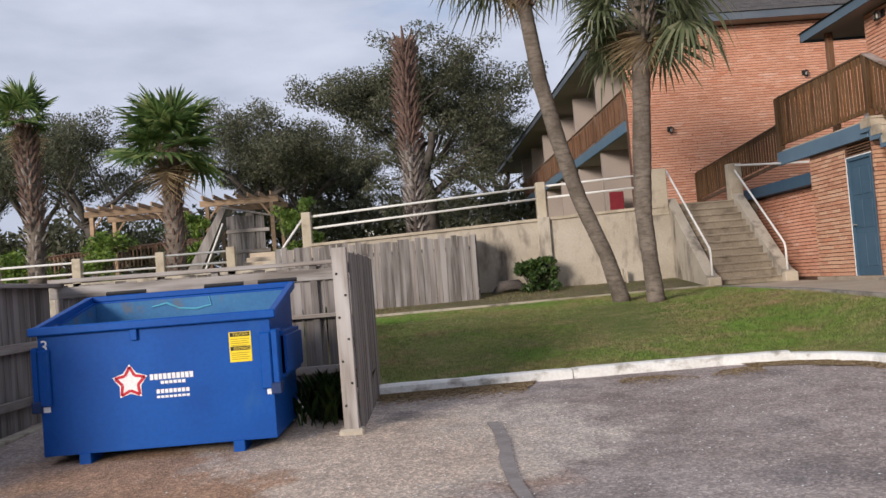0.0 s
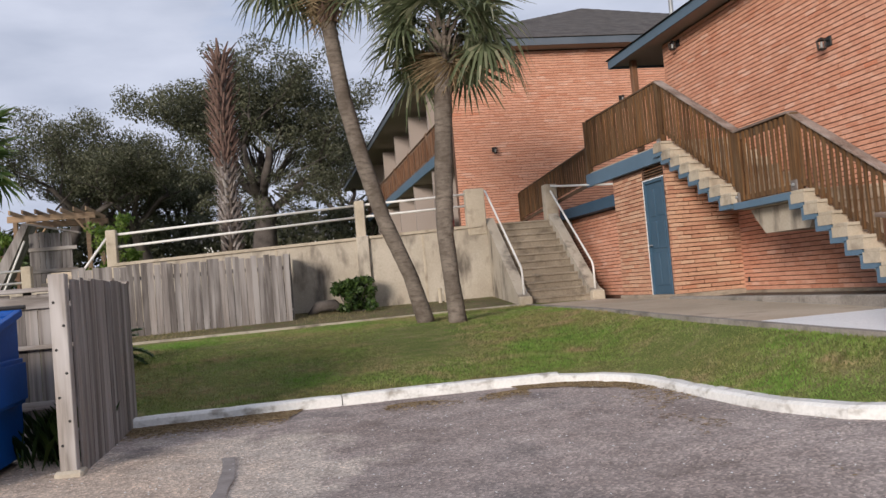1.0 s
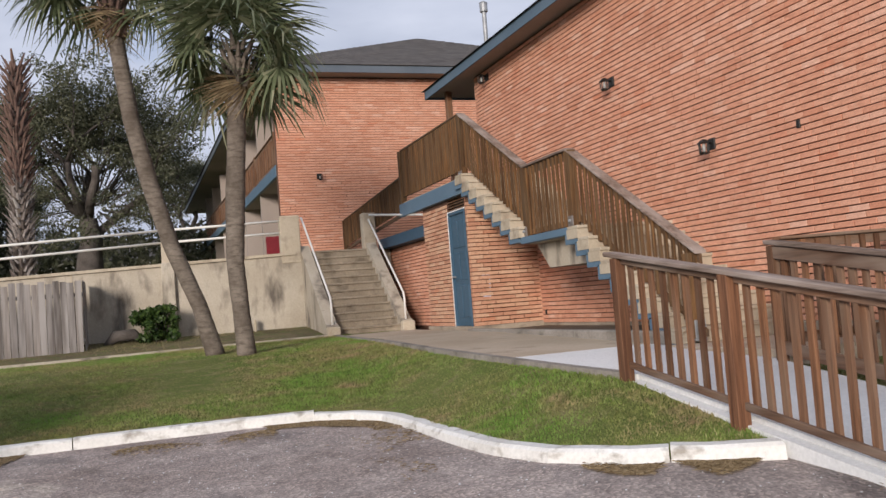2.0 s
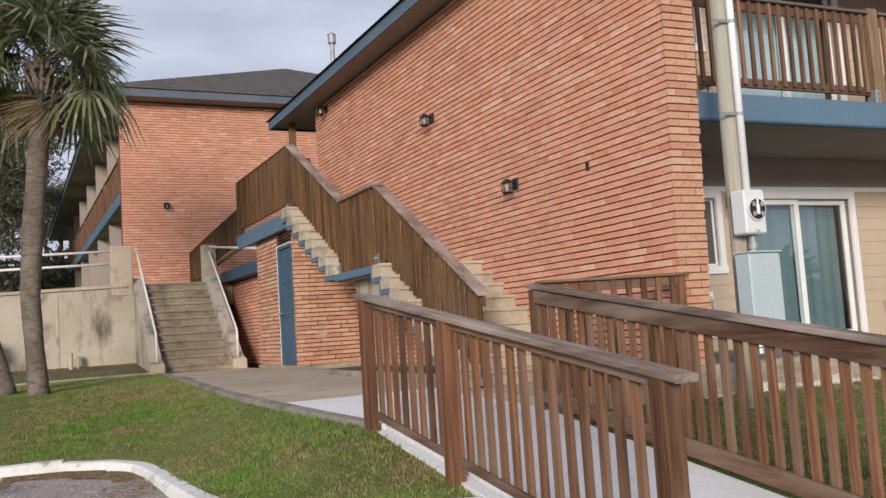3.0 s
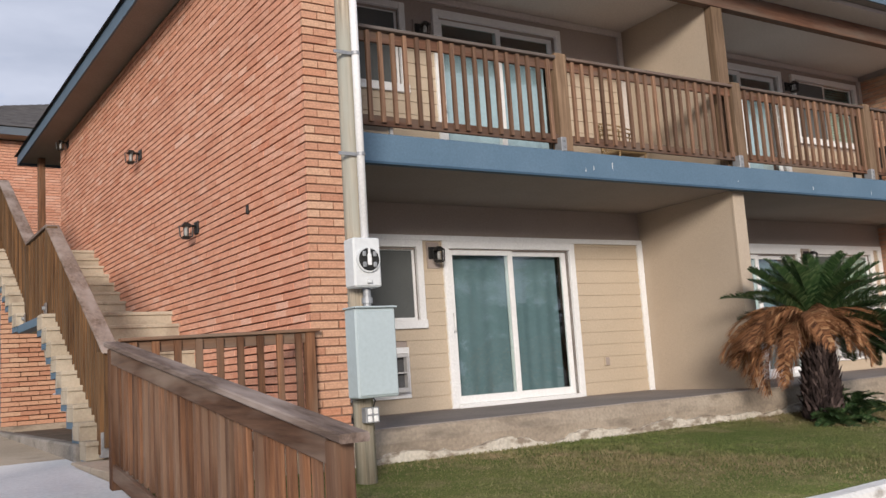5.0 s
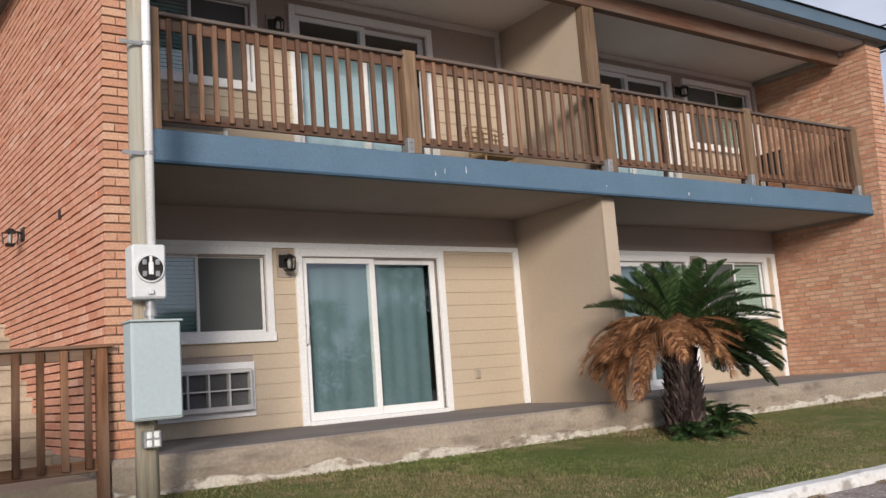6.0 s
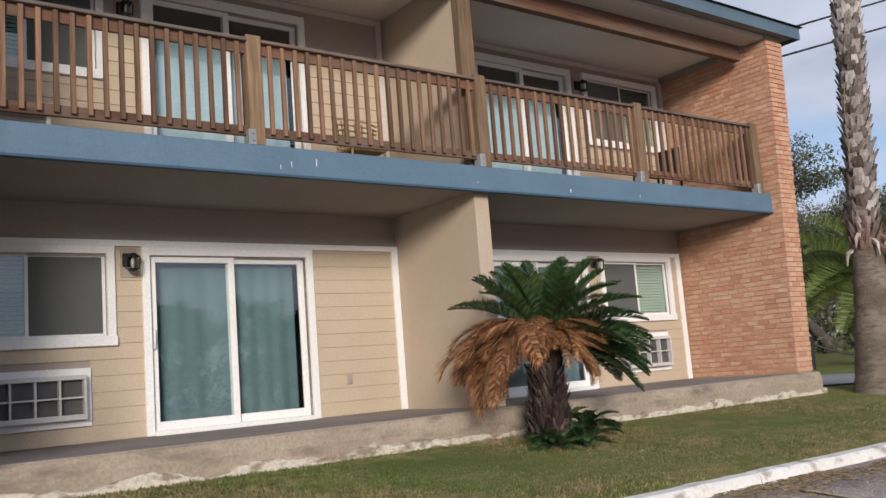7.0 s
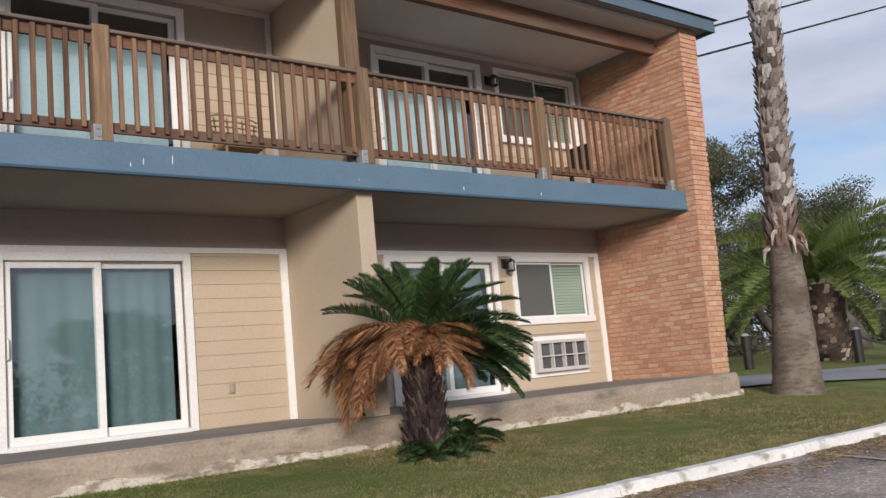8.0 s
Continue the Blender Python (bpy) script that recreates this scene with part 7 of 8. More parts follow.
p4 = palm("palm_tree", "taller fan palm with a shaggy trunk behind the fence", P4, [0.24, 0.22, 0.24, 0.2], 17, 0.8, 8, -0.5, fans=FANS_STIFF)
boots(P4[:3], [0.2, 0.2, 0.2], 14, 8, 0.24, 0.065, BOOT_MIX, p4, 18, 0.8)
boots(P4[1:], [0.2, 0.25, 0.2], 22, 8, 0.26, 0.065, BOOT_RED, p4, 8, 0.8)
dead = thing("dead_palm_trunk", "crownless palm trunk covered in pale and reddish leaf bases", "palm trunk")
D = [(0.14, 23.3, 2.6), (0.13, 23.3, 4.2), (0.12, 23.3, 6.2), (0.17, 23.3, 8.05)]
part("trunk", Mesher().tube(D, [0.22, 0.2, 0.2, 0.15], 14), PALMBARK, dead, "", True)
boots([(0.14, 23.3, 2.7), (0.13, 23.3, 5.2)], [0.21, 0.2], 26, 9, 0.22, 0.06, BOOT_MIX, dead, 9, 0.85)
boots([(0.13, 23.3, 5.1), (0.12, 23.3, 6.5), (0.17, 23.3, 8.0)], [0.19, 0.22, 0.19], 26, 9, 0.30, 0.06, BOOT_RED, dead, 10, 0.85)

P5 = [(23.87, 6.13, 0.5), (23.92, 6.13, 0.9), (24.05, 6.13, 2.0), (24.12, 6.13, 3.3), (24.40, 6.13, 5.4), (24.68, 6.13, 7.6), (25.0, 6.13, 11.0)]
p5 = palm("palm_tree", "tall palm with a cross-hatched coat of cut leaf bases", P5, [0.46, 0.37, 0.29, 0.22, 0.20, 0.20, 0.18], 22, 1.0, 12, -0.6, "fan palms", 2)
boots(P5[3:], [0.21, 0.19, 0.19, 0.17], 60, 7, 0.19, 0.095, BOOT_MIX, p5, 11, 0.48, 0.6)
boots([(24.10, 6.13, 3.02), (24.13, 6.13, 3.4)], [0.23, 0.22], 4, 10, 0.24, 0.06, BOOT_RED, p5, 13, 0.4)
q5 = random.Random(31)
for k in range(7):               # torn leaf bases hanging under the coat
    a = q5.uniform(2.4, 5.6)
    o = Vector((math.cos(a), math.sin(a), 0))
    c5 = Vector((24.11, 6.13, 3.1 + q5.uniform(-0.1, 0.25)))
    part("torn_base", Mesher().tube([c5 + o * 0.2, c5 + o * 0.33 - Vector((0, 0, 0.08)), c5 + o * 0.36 - Vector((0, 0, q5.uniform(0.2, 0.42)))], [0.05, 0.035, 0.008], 5), BOOT_RED if k % 2 else BOOT, p5)
for k, (dx, z) in enumerate(((0.5, 6.2), (-0.5, 4.9))):
    part("fibre", Mesher().tube([(24.12 + dx * 0.5, 6.0, z + 0.9), (24.12 + dx * 0.95, 5.95, z + 0.4), (24.12 + dx, 5.95, z), (24.12 + dx * 0.8, 6.0, z - 0.4), (24.12 + dx * 0.5, 6.0, z - 0.45)], [0.007] * 5, 5), PALMDRY, p5)


def pinnate(name, length, arch, leaflet, n, mat, seed, vee=0.5, width=0.012, curl=0.0):
    """A feather frond along +x that arches down, with n pairs of leaflets."""
    rr = np.random.RandomState(seed)
    V, F = [], []

    def quad(a, b, c, d):
        k = len(V)
        V.extend([a, b, c, d])
        F.append((k, k + 1, k + 2, k + 3))

    def at(s):
        a = arch * s
        return np.array((length * (math.sin(a) / arch if arch else s), 0, -length * (1 - math.cos(a)) / arch if arch else 0))

    def tan(s):
        return np.array((math.cos(arch * s), 0, -math.sin(arch * s)))

    for i in range(10):
        a, b = at(i / 10), at((i + 1) / 10)
        w = np.array((0, 0.012 * (1 - i / 12), 0))
        quad(a - w, a + w, b + w * 0.9, b - w * 0.9)
        up = np.array((0, 0, 0.010 * (1 - i / 12)))
        quad(a + up, a - up, b - up * 0.9, b + up * 0.9)
    for i in range(n):
        s = 0.10 + 0.89 * i / n
        L = leaflet * (math.sin(math.pi * min(1, s * 0.9 + 0.12)) ** 0.6 + 0.15) * rr.uniform(0.85, 1.1)
        t = tan(s)
        nrm = np.array((t[2], 0, -t[0])) * -1
        for sg in (-1, 1):
            d = np.array((0, sg * 0.80, 0)) + t * 0.55 + nrm * vee * rr.uniform(0.7, 1.2)
            d = d / np.linalg.norm(d)
            p = at(s)
            m = p + d * L * 0.55
            e = p + d * L + np.array((0, 0, -curl * L * rr.uniform(0.5, 1.5)))
            w = t * width
            quad(p - w * 0.6, p + w * 0.6, m + w, m - w)
            quad(m - w, m + w, e + w * 0.15, e - w * 0.15)
    return raw_mesh(name, np.array(V), np.array(F), mat)


SG_UP = [pinnate("frond", 1.12, 0.55, 0.17, 50, SAGOLEAF, s, 0.4) for s in (1, 2)]
SG_MID = [pinnate("frond", 1.25, 0.95, 0.18, 50, SAGOLEAF, s, 0.35) for s in (3, 4)]
SG_DRY = [pinnate("dry_frond", 1.45, 2.3 + 0.22 * (s - 6), 0.20, 66, SAGODRY, s, 0.15, 0.010, 0.9) for s in (5, 6, 7)]
SG_SMALL = [pinnate("sucker_frond", 0.55, 1.1, 0.12, 26, SAGOLEAF, s, 0.35) for s in (8, 9)]
sago = thing("sago_palm", "sago palm with dark green crown and hanging brown dry fronds", "sago palm")
rr = random.Random(17)
SX, SY = 16.45, 6.28
part("trunk", Mesher().tube([(SX, SY, 0.6), (SX, SY, 0.95), (SX + 0.02, SY, 1.4), (SX + 0.04, SY, 1.78)], [0.23, 0.20, 0.16, 0.13], 14), BOOT_SAGO, sago, "", True)
boots([(SX, SY, 0.72), (SX + 0.03, SY, 1.7)], [0.21, 0.14], 22, 15, 0.14, 0.03, BOOT_SAGO, sago, 14, 0.55)
for k in range(64):
    az = k * 2.39996 + rr.uniform(-0.15, 0.15)
    f = k / 64
    el = 0.42 + 0.86 * f + rr.uniform(-0.1, 0.1)
    if 1.75 < az % 6.283 < 4.7 and el < 0.85:      # these have dried up
        continue
    put("frond", rr.choice(SG_MID if f < 0.62 else SG_UP), sago, (SX + 0.04, SY, 1.78), turn(az, el, rr.uniform(-0.2, 0.2)))
for k in range(30):
    az = -1.35 + 1.75 * rr.random()
    put("frond", rr.choice(SG_MID), sago, (SX + 0.04, SY, 1.76), turn(az, rr.uniform(-0.1, 0.5), rr.uniform(-0.3, 0.3)))
for k in range(34):              # long dry fronds hang on the west side
    az = math.radians(rr.uniform(105, 192))
    ob = put("dry_frond", rr.choice(SG_DRY), sago, (SX + 0.02, SY, 1.76), turn(az, rr.uniform(0.45, 1.1), rr.uniform(-0.9, 0.9)))
    ob.matrix_basis = ob.matrix_basis @ Matrix.Diagonal((rr.uniform(0.7, 1.08),) * 3 + (1,))
for k in range(26):              # short curled ones in front
    az = math.radians(rr.uniform(192, 285))
    ob = put("dry_frond", rr.choice(SG_DRY), sago, (SX + 0.02, SY, 1.76), turn(az, rr.uniform(0.3, 1.2), rr.uniform(-1.2, 1.2)))
    ob.matrix_basis = ob.matrix_basis @ Matrix.Diagonal((rr.uniform(0.4, 0.72),) * 3 + (1,))
for cx, cy in ((16.3, 6.0), (16.65, 5.95), (16.95, 6.2), (16.85, 6.45)):
    for k in range(13):
        put("sucker_frond", rr.choice(SG_SMALL), sago, (cx, cy, 0.66 + (0.14 if cy > 6 else 0)), turn(rr.uniform(0, 6.28), rr.uniform(0.2, 1.1), rr.uniform(-0.3, 0.3))).scale = (0.8, 0.8, 0.8)
sm = thing("sago_palm", "small green sago palm beside the fence post", "sago palm")
for k in range(16):
    put("frond", rr.choice(SG_SMALL), sm, (-1.45, 14.3, 1.05), turn(k * 2.4, rr.uniform(0.1, 1.2), 0)).scale = (1.3, 1.3, 1.3)
part("trunk", Mesher().tube([(-1.45, 14.3, 0.6), (-1.45, 14.3, 1.05)], [0.16, 0.14], 10), BARK, sm)

PH = [pinnate("frond", 3.3, 1.2, 0.50, 84, DATELEAF, s, 0.55, 0.017) for s in (11, 12)]
ph = thing("date_palm", "stout date palm with long arching feather fronds by the road", "palm tree")
DX, DY = 35.45, 11.3
part("trunk", Mesher().tube([(DX, DY, 0.4), (DX, DY, 1.6), (DX, DY, 3.0)], [0.58, 0.60, 0.58], 16), BOOT_DARK, ph, "", True)
boots([(DX, DY, 0.75), (DX, DY, 3.0)], [0.58, 0.58], 17, 15, 0.15, 0.10, BOOT_DATE, ph, 15, 0.45, 0.7)
for k in range(46):
    put("frond", rr.choice(PH), ph, (DX, DY, 3.1), turn(k * 2.39996, 0.0 + 1.35 * k / 46, rr.uniform(-0.3, 0.3)))


# ---- oaks, shrubs ----
def leaf_cloud(name, centres, per, radius, size, mat, seed, flat=0.75):
    rr = np.random.RandomState(seed)
    c = np.repeat(np.asarray(centres, float), per, 0)
    d = rr.normal(size=c.shape)
    d /= np.linalg.norm(d, axis=1)[:, None]
    c = c + d * (radius * rr.uniform(0.15, 1.0, (len(c), 1)) ** 0.6) * (1, 1, flat)
    a = rr.normal(size=c.shape)
    a /= np.linalg.norm(a, axis=1)[:, None]
    b = np.cross(a, rr.normal(size=c.shape))
    b /= np.linalg.norm(b, axis=1)[:, None]
    s = size * rr.uniform(0.6, 1.3, (len(c), 1))
    v = np.stack([c - a * s, c + b * s * 0.42, c + a * s, c - b * s * 0.42], 1).reshape(-1, 3)
    f = np.arange(len(v)).reshape(-1, 4)
    return raw_mesh(name, v, f, mat)


def oak(seed, height, spread, label, trunk_h=2.2, per=110, girth=0.42, inner=0):
    """A live oak at the origin: crooked limbs, and leaves in clumps at the twig ends."""
    rr = random.Random(seed)
    top = thing("oak_tree", label, "tree", "live oaks")
    wood_ms, tips = Mesher(), []

    def limb(p, d, length, r, depth):
        pts, rad = [p], [r]
        for k in range(4):
            d = (d + Vector((rr.uniform(-1, 1), rr.uniform(-1, 1), rr.uniform(-0.6, 0.75))) * 0.28).normalized()
            p = p + d * length / 4
            pts.append(p)
            rad.append(r * (1 - 0.11 * (k + 1)))
        wood_ms.tube(pts, rad, 6 if depth < 2 else 4)
        if depth >= 2:
            tips.extend([pts[-1], pts[2], pts[1].lerp(pts[3], rr.random()) + Vector((rr.uniform(-1, 1), rr.uniform(-1, 1), rr.uniform(-0.4, 0.8))) * 0.35])
        if depth < 4:
            n = rr.choice((2, 3, 3)) if depth else 5
            for k in range(n):
                a = 2 * math.pi * (k + rr.random() * 0.7) / n
                out = Vector((math.cos(a), math.sin(a), 0))
                nd = (d * 0.7 + out * (0.95 if depth < 2 else 0.8) + Vector((0, 0, 0.28 if depth else 0.55))).normalized()
                limb(pts[-1] if k else pts[-2], nd, length * rr.uniform(0.66, 0.86), rad[-1] * 0.68, depth + 1)

    limb(Vector((0, 0, 0)), Vector((rr.uniform(-0.15, 0.15), rr.uniform(-0.15, 0.15), 1)), trunk_h, girth, 0)
    t = np.array(tips)
    k = np.array([spread / np.percentile(np.abs(t[:, :2]), 97), spread / np.percentile(np.abs(t[:, :2]), 97), height / t[:, 2].max()])
    wood_ms.v = [(x * k[0], y * k[1], z * k[2]) for x, y, z in wood_ms.v]
    keep = t[np.random.RandomState(seed).rand(len(t)) < 0.86] * k
    if inner:                    # hanging side boughs fill the flanks of the crown
        q = np.random.RandomState(seed + 50)
        d = q.normal(size=(inner, 3))
        d /= np.linalg.norm(d, axis=1)[:, None]
        d *= q.uniform(0.55, 1.0, (inner, 1))
        boughs = d * (spread * 0.92, spread * 0.92, height * 0.40) + (0, 0, height * 0.56)
        keep = np.concatenate([keep, boughs])
        for b in boughs[::2]:
            wood_ms.rod((b[0] * 0.35, b[1] * 0.35, height * 0.30 + b[2] * 0.25), tuple(b), 0.05, 0.015, 4)
    part("trunk", wood_ms, BARK, top, "crooked dark trunk and limbs", True)
    tagged(part("crown", leaf_cloud("crown", keep, per, 0.74, 0.078, OAKLEAF, seed, 0.62), OAKLEAF, top), kind="stuff")
    return top


oak_a = oak(2, 10.2, 4.9, "large live oak with dense dark crown on the terrace", 2.2, 175, 0.34, 120)
oak_a.location = (0.9, 45, 3.2)
oak_b = oak(5, 8.6, 4.6, "spreading live oak with open crooked limbs", 1.8, 74, 0.25, 12)
oak_b.location = (-9.5, 46, 3.2)
oak_c = oak(8, 9.3, 5.4, "spreading live oak with thin crown", 2.0, 60, 0.25)
oak_c.location = (-19.0, 47, 3.2)


def again(src, x, y, z, rz, s):
    return copy_thing(src, Matrix.Translation((x, y, z)) @ Matrix.Rotation(rz, 4, "Z") @ Matrix.Scale(s, 4))


for src, x, y, z, rz, s in ((oak_b, -28, 52, 3.3, 1.3, 1.05), (oak_b, -14.5, 43, 3.0, 2.4, 0.92), (oak_c, -23.5, 44, 3.0, 4.4, 0.9), (oak_a, -4.5, 60, 3.8, 3.9, 0.72), (oak_b, 5.5, 62, 3.8, 0.7, 1.1), (oak_c, -38, 62, 4, 2.8, 1.1), (oak_b, -5.5, 50, 3.4, 4.1, 0.9), (oak_a, -7.5, 56, 3.6, 5.2, 0.74),
                            (oak_a, 42, 22, 0.8, 1.0, 0.95), (oak_a, 47, 27, 0.8, 3.0, 1.12), (oak_b, 40, 25, 0.8, 4.0, 0.95), (oak_b, 50, 17, 0.8, 2.0, 0.86), (oak_c, 60, 26, 0.9, 0.4, 0.9), (oak_a, 72, 30, 0.9, 2.6, 0.8), (oak_b, 66, 12, 0.8, 5.0, 0.8),
                            (oak_a, 30, -46, -0.8, 0.6, 0.9), (oak_c, 14, -50, -0.8, 1.9, 1.0), (oak_b, 46, -42, -0.8, 3.3, 1.0), (oak_b, 0, -55, -0.8, 2.3, 1.1)):
    o = again(src, x, y, z, rz, 1.0)
    o.scale = (s, s, s)
for x, y, h in ((34, -24, 7.5), (29.5, -27, 4.6), (41, -26, 6.6)):
    palm("palm_tree", "fan palm across the parking lot", [(x, y, -0.9), (x + 0.2, y, h * 0.5), (x + 0.3, y, h)], [0.24, 0.2, 0.19], 26, 1.2, int(h * 10), -0.7)

rr = random.Random(23)
hc = [(rr.uniform(-45, 9), rr.uniform(52, 58), 3.4 + rr.random() ** 1.2 * 3.4) for _ in range(900)]
tagged(part("far_shrubbery", leaf_cloud("far_shrubbery", hc, 42, 1.15, 0.22, OAKLEAF, 31), OAKLEAF), "dark belt of shrubs and small trees behind the garden", "shrubs", kind="stuff")
hc = [(rr.uniform(36, 95), rr.uniform(26, 38), 0.8 + rr.random() ** 1.2 * 5.2) for _ in range(640)]
tagged(part("far_shrubbery", leaf_cloud("far_shrubbery", hc, 42, 1.2, 0.24, OAKLEAF, 32), OAKLEAF), "dark belt of shrubs beyond the road", "shrubs", kind="stuff")
hc = [(rr.uniform(-60, 90), rr.uniform(-75, -60), -1 + rr.random() * 6.0) for _ in range(420)]
tagged(part("far_shrubbery", leaf_cloud("far_shrubbery", hc, 36, 1.8, 0.35, OAKLEAF, 33), OAKLEAF), "line of trees beyond the parking lot", "shrubs", kind="stuff")


def bush(x, y, z, r, h, mat, label, n=26, per=60, size=0.07, seed=1):
    q = random.Random(seed)
    top = thing("shrub", label, "shrub")
    pts = [(x + q.gauss(0, r * 0.45), y + q.gauss(0, r * 0.4), z + h * q.random() ** 0.8) for _ in range(n)]
    st = Mesher()
    for p in pts:
        st.rod((x + (p[0] - x) * 0.2, y, z - 0.1), p, 0.015, 0.006, 5)
    tagged(part("twig_mass", st, BARK, top), kind="stuff")
    tagged(part("leaves", leaf_cloud("leaves", pts, per, r * 0.38, size, mat, seed), mat, top), kind="stuff")


bush(2.95, 21.9, 1.25, 0.46, 0.72, SHRUB, "round dark green shrub before the retaining wall", 30, 110, 0.06, 3)
bush(-6.6, 27.2, 2.4, 0.5, 1.9, SHRUB_L, "tall light green shrub by the timber box", 30, 90, 0.07, 4)
bush(-4.0, 30.2, 2.6, 0.8, 2.2, SHRUB_L, "light green shrub under the pergola", 26, 80, 0.08, 5)
bush(-10.0, 29.4, 2.5, 0.9, 1.5, SHRUB_L, "low light green shrub by the deck", 26, 80, 0.08, 6)
bush(-12.6, 29.4, 2.5, 1.0, 1.1, SHRUB_L, "low light green shrub by the deck", 26, 80, 0.08, 7)
bush(-8.4, 33.2, 2.6, 1.1, 2.0, SHRUB, "dark shrub beneath the pergola", 26, 80, 0.09, 8)
q = np.random.RandomState(44)
n = 420
bx0, by0 = q.normal(-0.98, 0.13, n), q.normal(9.35, 0.28, n)
bh, ba = q.uniform(0.18, 0.48, n), q.uniform(0, 6.28, n)
bz = asphalt_z(bx0, by0) + 0.005
root = np.stack([bx0, by0, bz], 1)
wid = np.stack([-np.sin(ba), np.cos(ba), 0 * ba], 1) * 0.009
tip = root + np.stack([np.cos(ba) * bh * 0.5, np.sin(ba) * bh * 0.5, bh], 1)
mid = root + np.stack([np.cos(ba) * bh * 0.16, np.sin(ba) * bh * 0.16, bh * 0.62], 1)
tagged(new("weeds", raw_mesh("weeds", np.stack([root - wid, root + wid, mid + wid * 0.8, tip, mid - wid * 0.8], 1).reshape(-1, 3), np.arange(5 * n).reshape(-1, 5), SHRUB)), "tuft of tall dark weeds inside the fence", "weeds", kind="stuff")
tagged(part("stone", Mesher().tube([(1.85, 21.95, 1.2), (2.1, 21.95, 1.42), (2.5, 21.95, 1.44), (2.75, 21.95, 1.22)], [0.05, 0.14, 0.13, 0.05], 8), BARK, None, "", True), "dark log lying by the retaining wall", "log")

# ---- east side: drive, bollards, chain, overhead lines ----
dv = Mesher()
c0, dd, nn = Vector((26.6, 8.6, 0)), Vector((0.77, -0.64, 0)), Vector((0.64, 0.77, 0))
for k in range(-4, 16):
    a, b = c0 + dd * (k * 1.5), c0 + dd * (k * 1.5 + 1.5)
    q = [a - nn * 2.0, b - nn * 2.0, b + nn * 2.0, a + nn * 2.0]
    dv.add([(p.x, p.y, max(float(lawn_z(p.x, p.y)), float(asphalt_z(p.x, p.y))) + 0.035) for p in q], [(0, 1, 2, 3)])
tagged(part("road_drive", dv, plain("drive_asphalt", (0.20, 0.20, 0.21), (0.27, 0.27, 0.28), 0.8, 40, 0.9)), "pale grey asphalt drive past the palm", "road", kind="structure")
bols = [(29.6, 13.4), (31.5, 11.5), (33.6, 9.6), (35.7, 7.7), (37.8, 5.8)]
for (x, y) in bols:
    z = float(lawn_z(x, y))
    bo = thing("bollard", "dark wooden bollard holding a chain", "bollard", "chain bollards", at=(x, y, z))
    part("post", Mesher().rod((0, 0, -0.2), (0, 0, 0.86), 0.125, 0.12, 14), BLACK, bo)
    part("cap", Mesher().rod((0, 0, 0.86), (0, 0, 0.93), 0.125, 0.05, 14), GALV, bo, "weathered pale cap")
for (xa, ya), (xb, yb) in zip(bols, bols[1:]):
    za, zb = float(lawn_z(xa, ya)) + 0.72, float(lawn_z(xb, yb)) + 0.72
    pts = [(xa + (xb - xa) * s, ya + (yb - ya) * s, za + (zb - za) * s - 1.5 * s * (1 - s)) for s in [i / 12 for i in range(13)]]
    tagged(part("chain", Mesher().tube(pts, [0.03] * 13, 6), BLACK), "dark sagging chain between bollards", "chain", "bollard chains")
for p, q, sag in (((23.6, 10.0, 7.24), (60, 10, 19.6), 0.0), ((23.4, 10.0, 6.68), (60, 10, 18.2), 0.0)):
    a, b = Vector(p), Vector(q)
    pts = [a.lerp(b, s) - Vector((0, 0, sag * 4 * s * (1 - s))) for s in [i / 16 for i in range(17)]]
    tagged(part("overhead_line", Mesher().tube(pts, [0.028] * 17, 6), RUBBER), "black overhead electric line from the roof", "cable", "overhead lines")


# ---- grass ----
def lawn_blades(name, x0, x1, y0, y1, density, keep, label, size=0.035, seed=1, mat=None):
    q = np.random.RandomState(seed)
    n = int((x1 - x0) * (y1 - y0) * density)
    x, y = q.uniform(x0, x1, n), q.uniform(y0, y1, n)
    ok = keep(x, y)
    x, y = x[ok], y[ok]
    patch = np.array([noise.noise(Vector((a * 0.45, b * 0.45, 2.0))) for a, b in zip(x, y)])
    z = lawn_z(x, y) - 0.012
    h = size * q.uniform(0.5, 1.25, len(x)) * (1 + 0.7 * patch)
    a = q.uniform(0, 2 * math.pi, len(x))
    w = 0.0075 * q.uniform(0.7, 1.4, len(x))
    lean = q.uniform(0.1, 0.9, len(x)) * h
    la = q.uniform(0, 2 * math.pi, len(x))
    p0 = np.stack([x - np.cos(a) * w, y - np.sin(a) * w, z], 1)
    p1 = np.stack([x + np.cos(a) * w, y + np.sin(a) * w, z], 1)
    p2 = np.stack([x + np.cos(la) * lean, y + np.sin(la) * lean, z + h], 1)
    v = np.stack([p0, p1, p2], 1).reshape(-1, 3)
    me = raw_mesh(name, v, np.arange(len(v)).reshape(-1, 3), mat or BLADE)
    return tagged(new(name, me), label, "grass", kind="stuff")


wl_x = np.array([walk_left(v) for v in np.linspace(7.4, 20.3, 80)])


def left_lawn(x, y):
    wlx = np.interp(y, np.linspace(7.4, 20.3, 80), wl_x) - 0.12
    right = np.where(y > 7.4, wlx, 6.74)
    return (y > edge_y(x) + 0.06) & (x < right) & (x > -0.45)


def east_lawn(x, y):
    front = 7.36 - 0.035 * (x - 10.2) - 0.10
    return (y > edge_y(x) + 0.06) & ((y < front) | (x > 23.4))


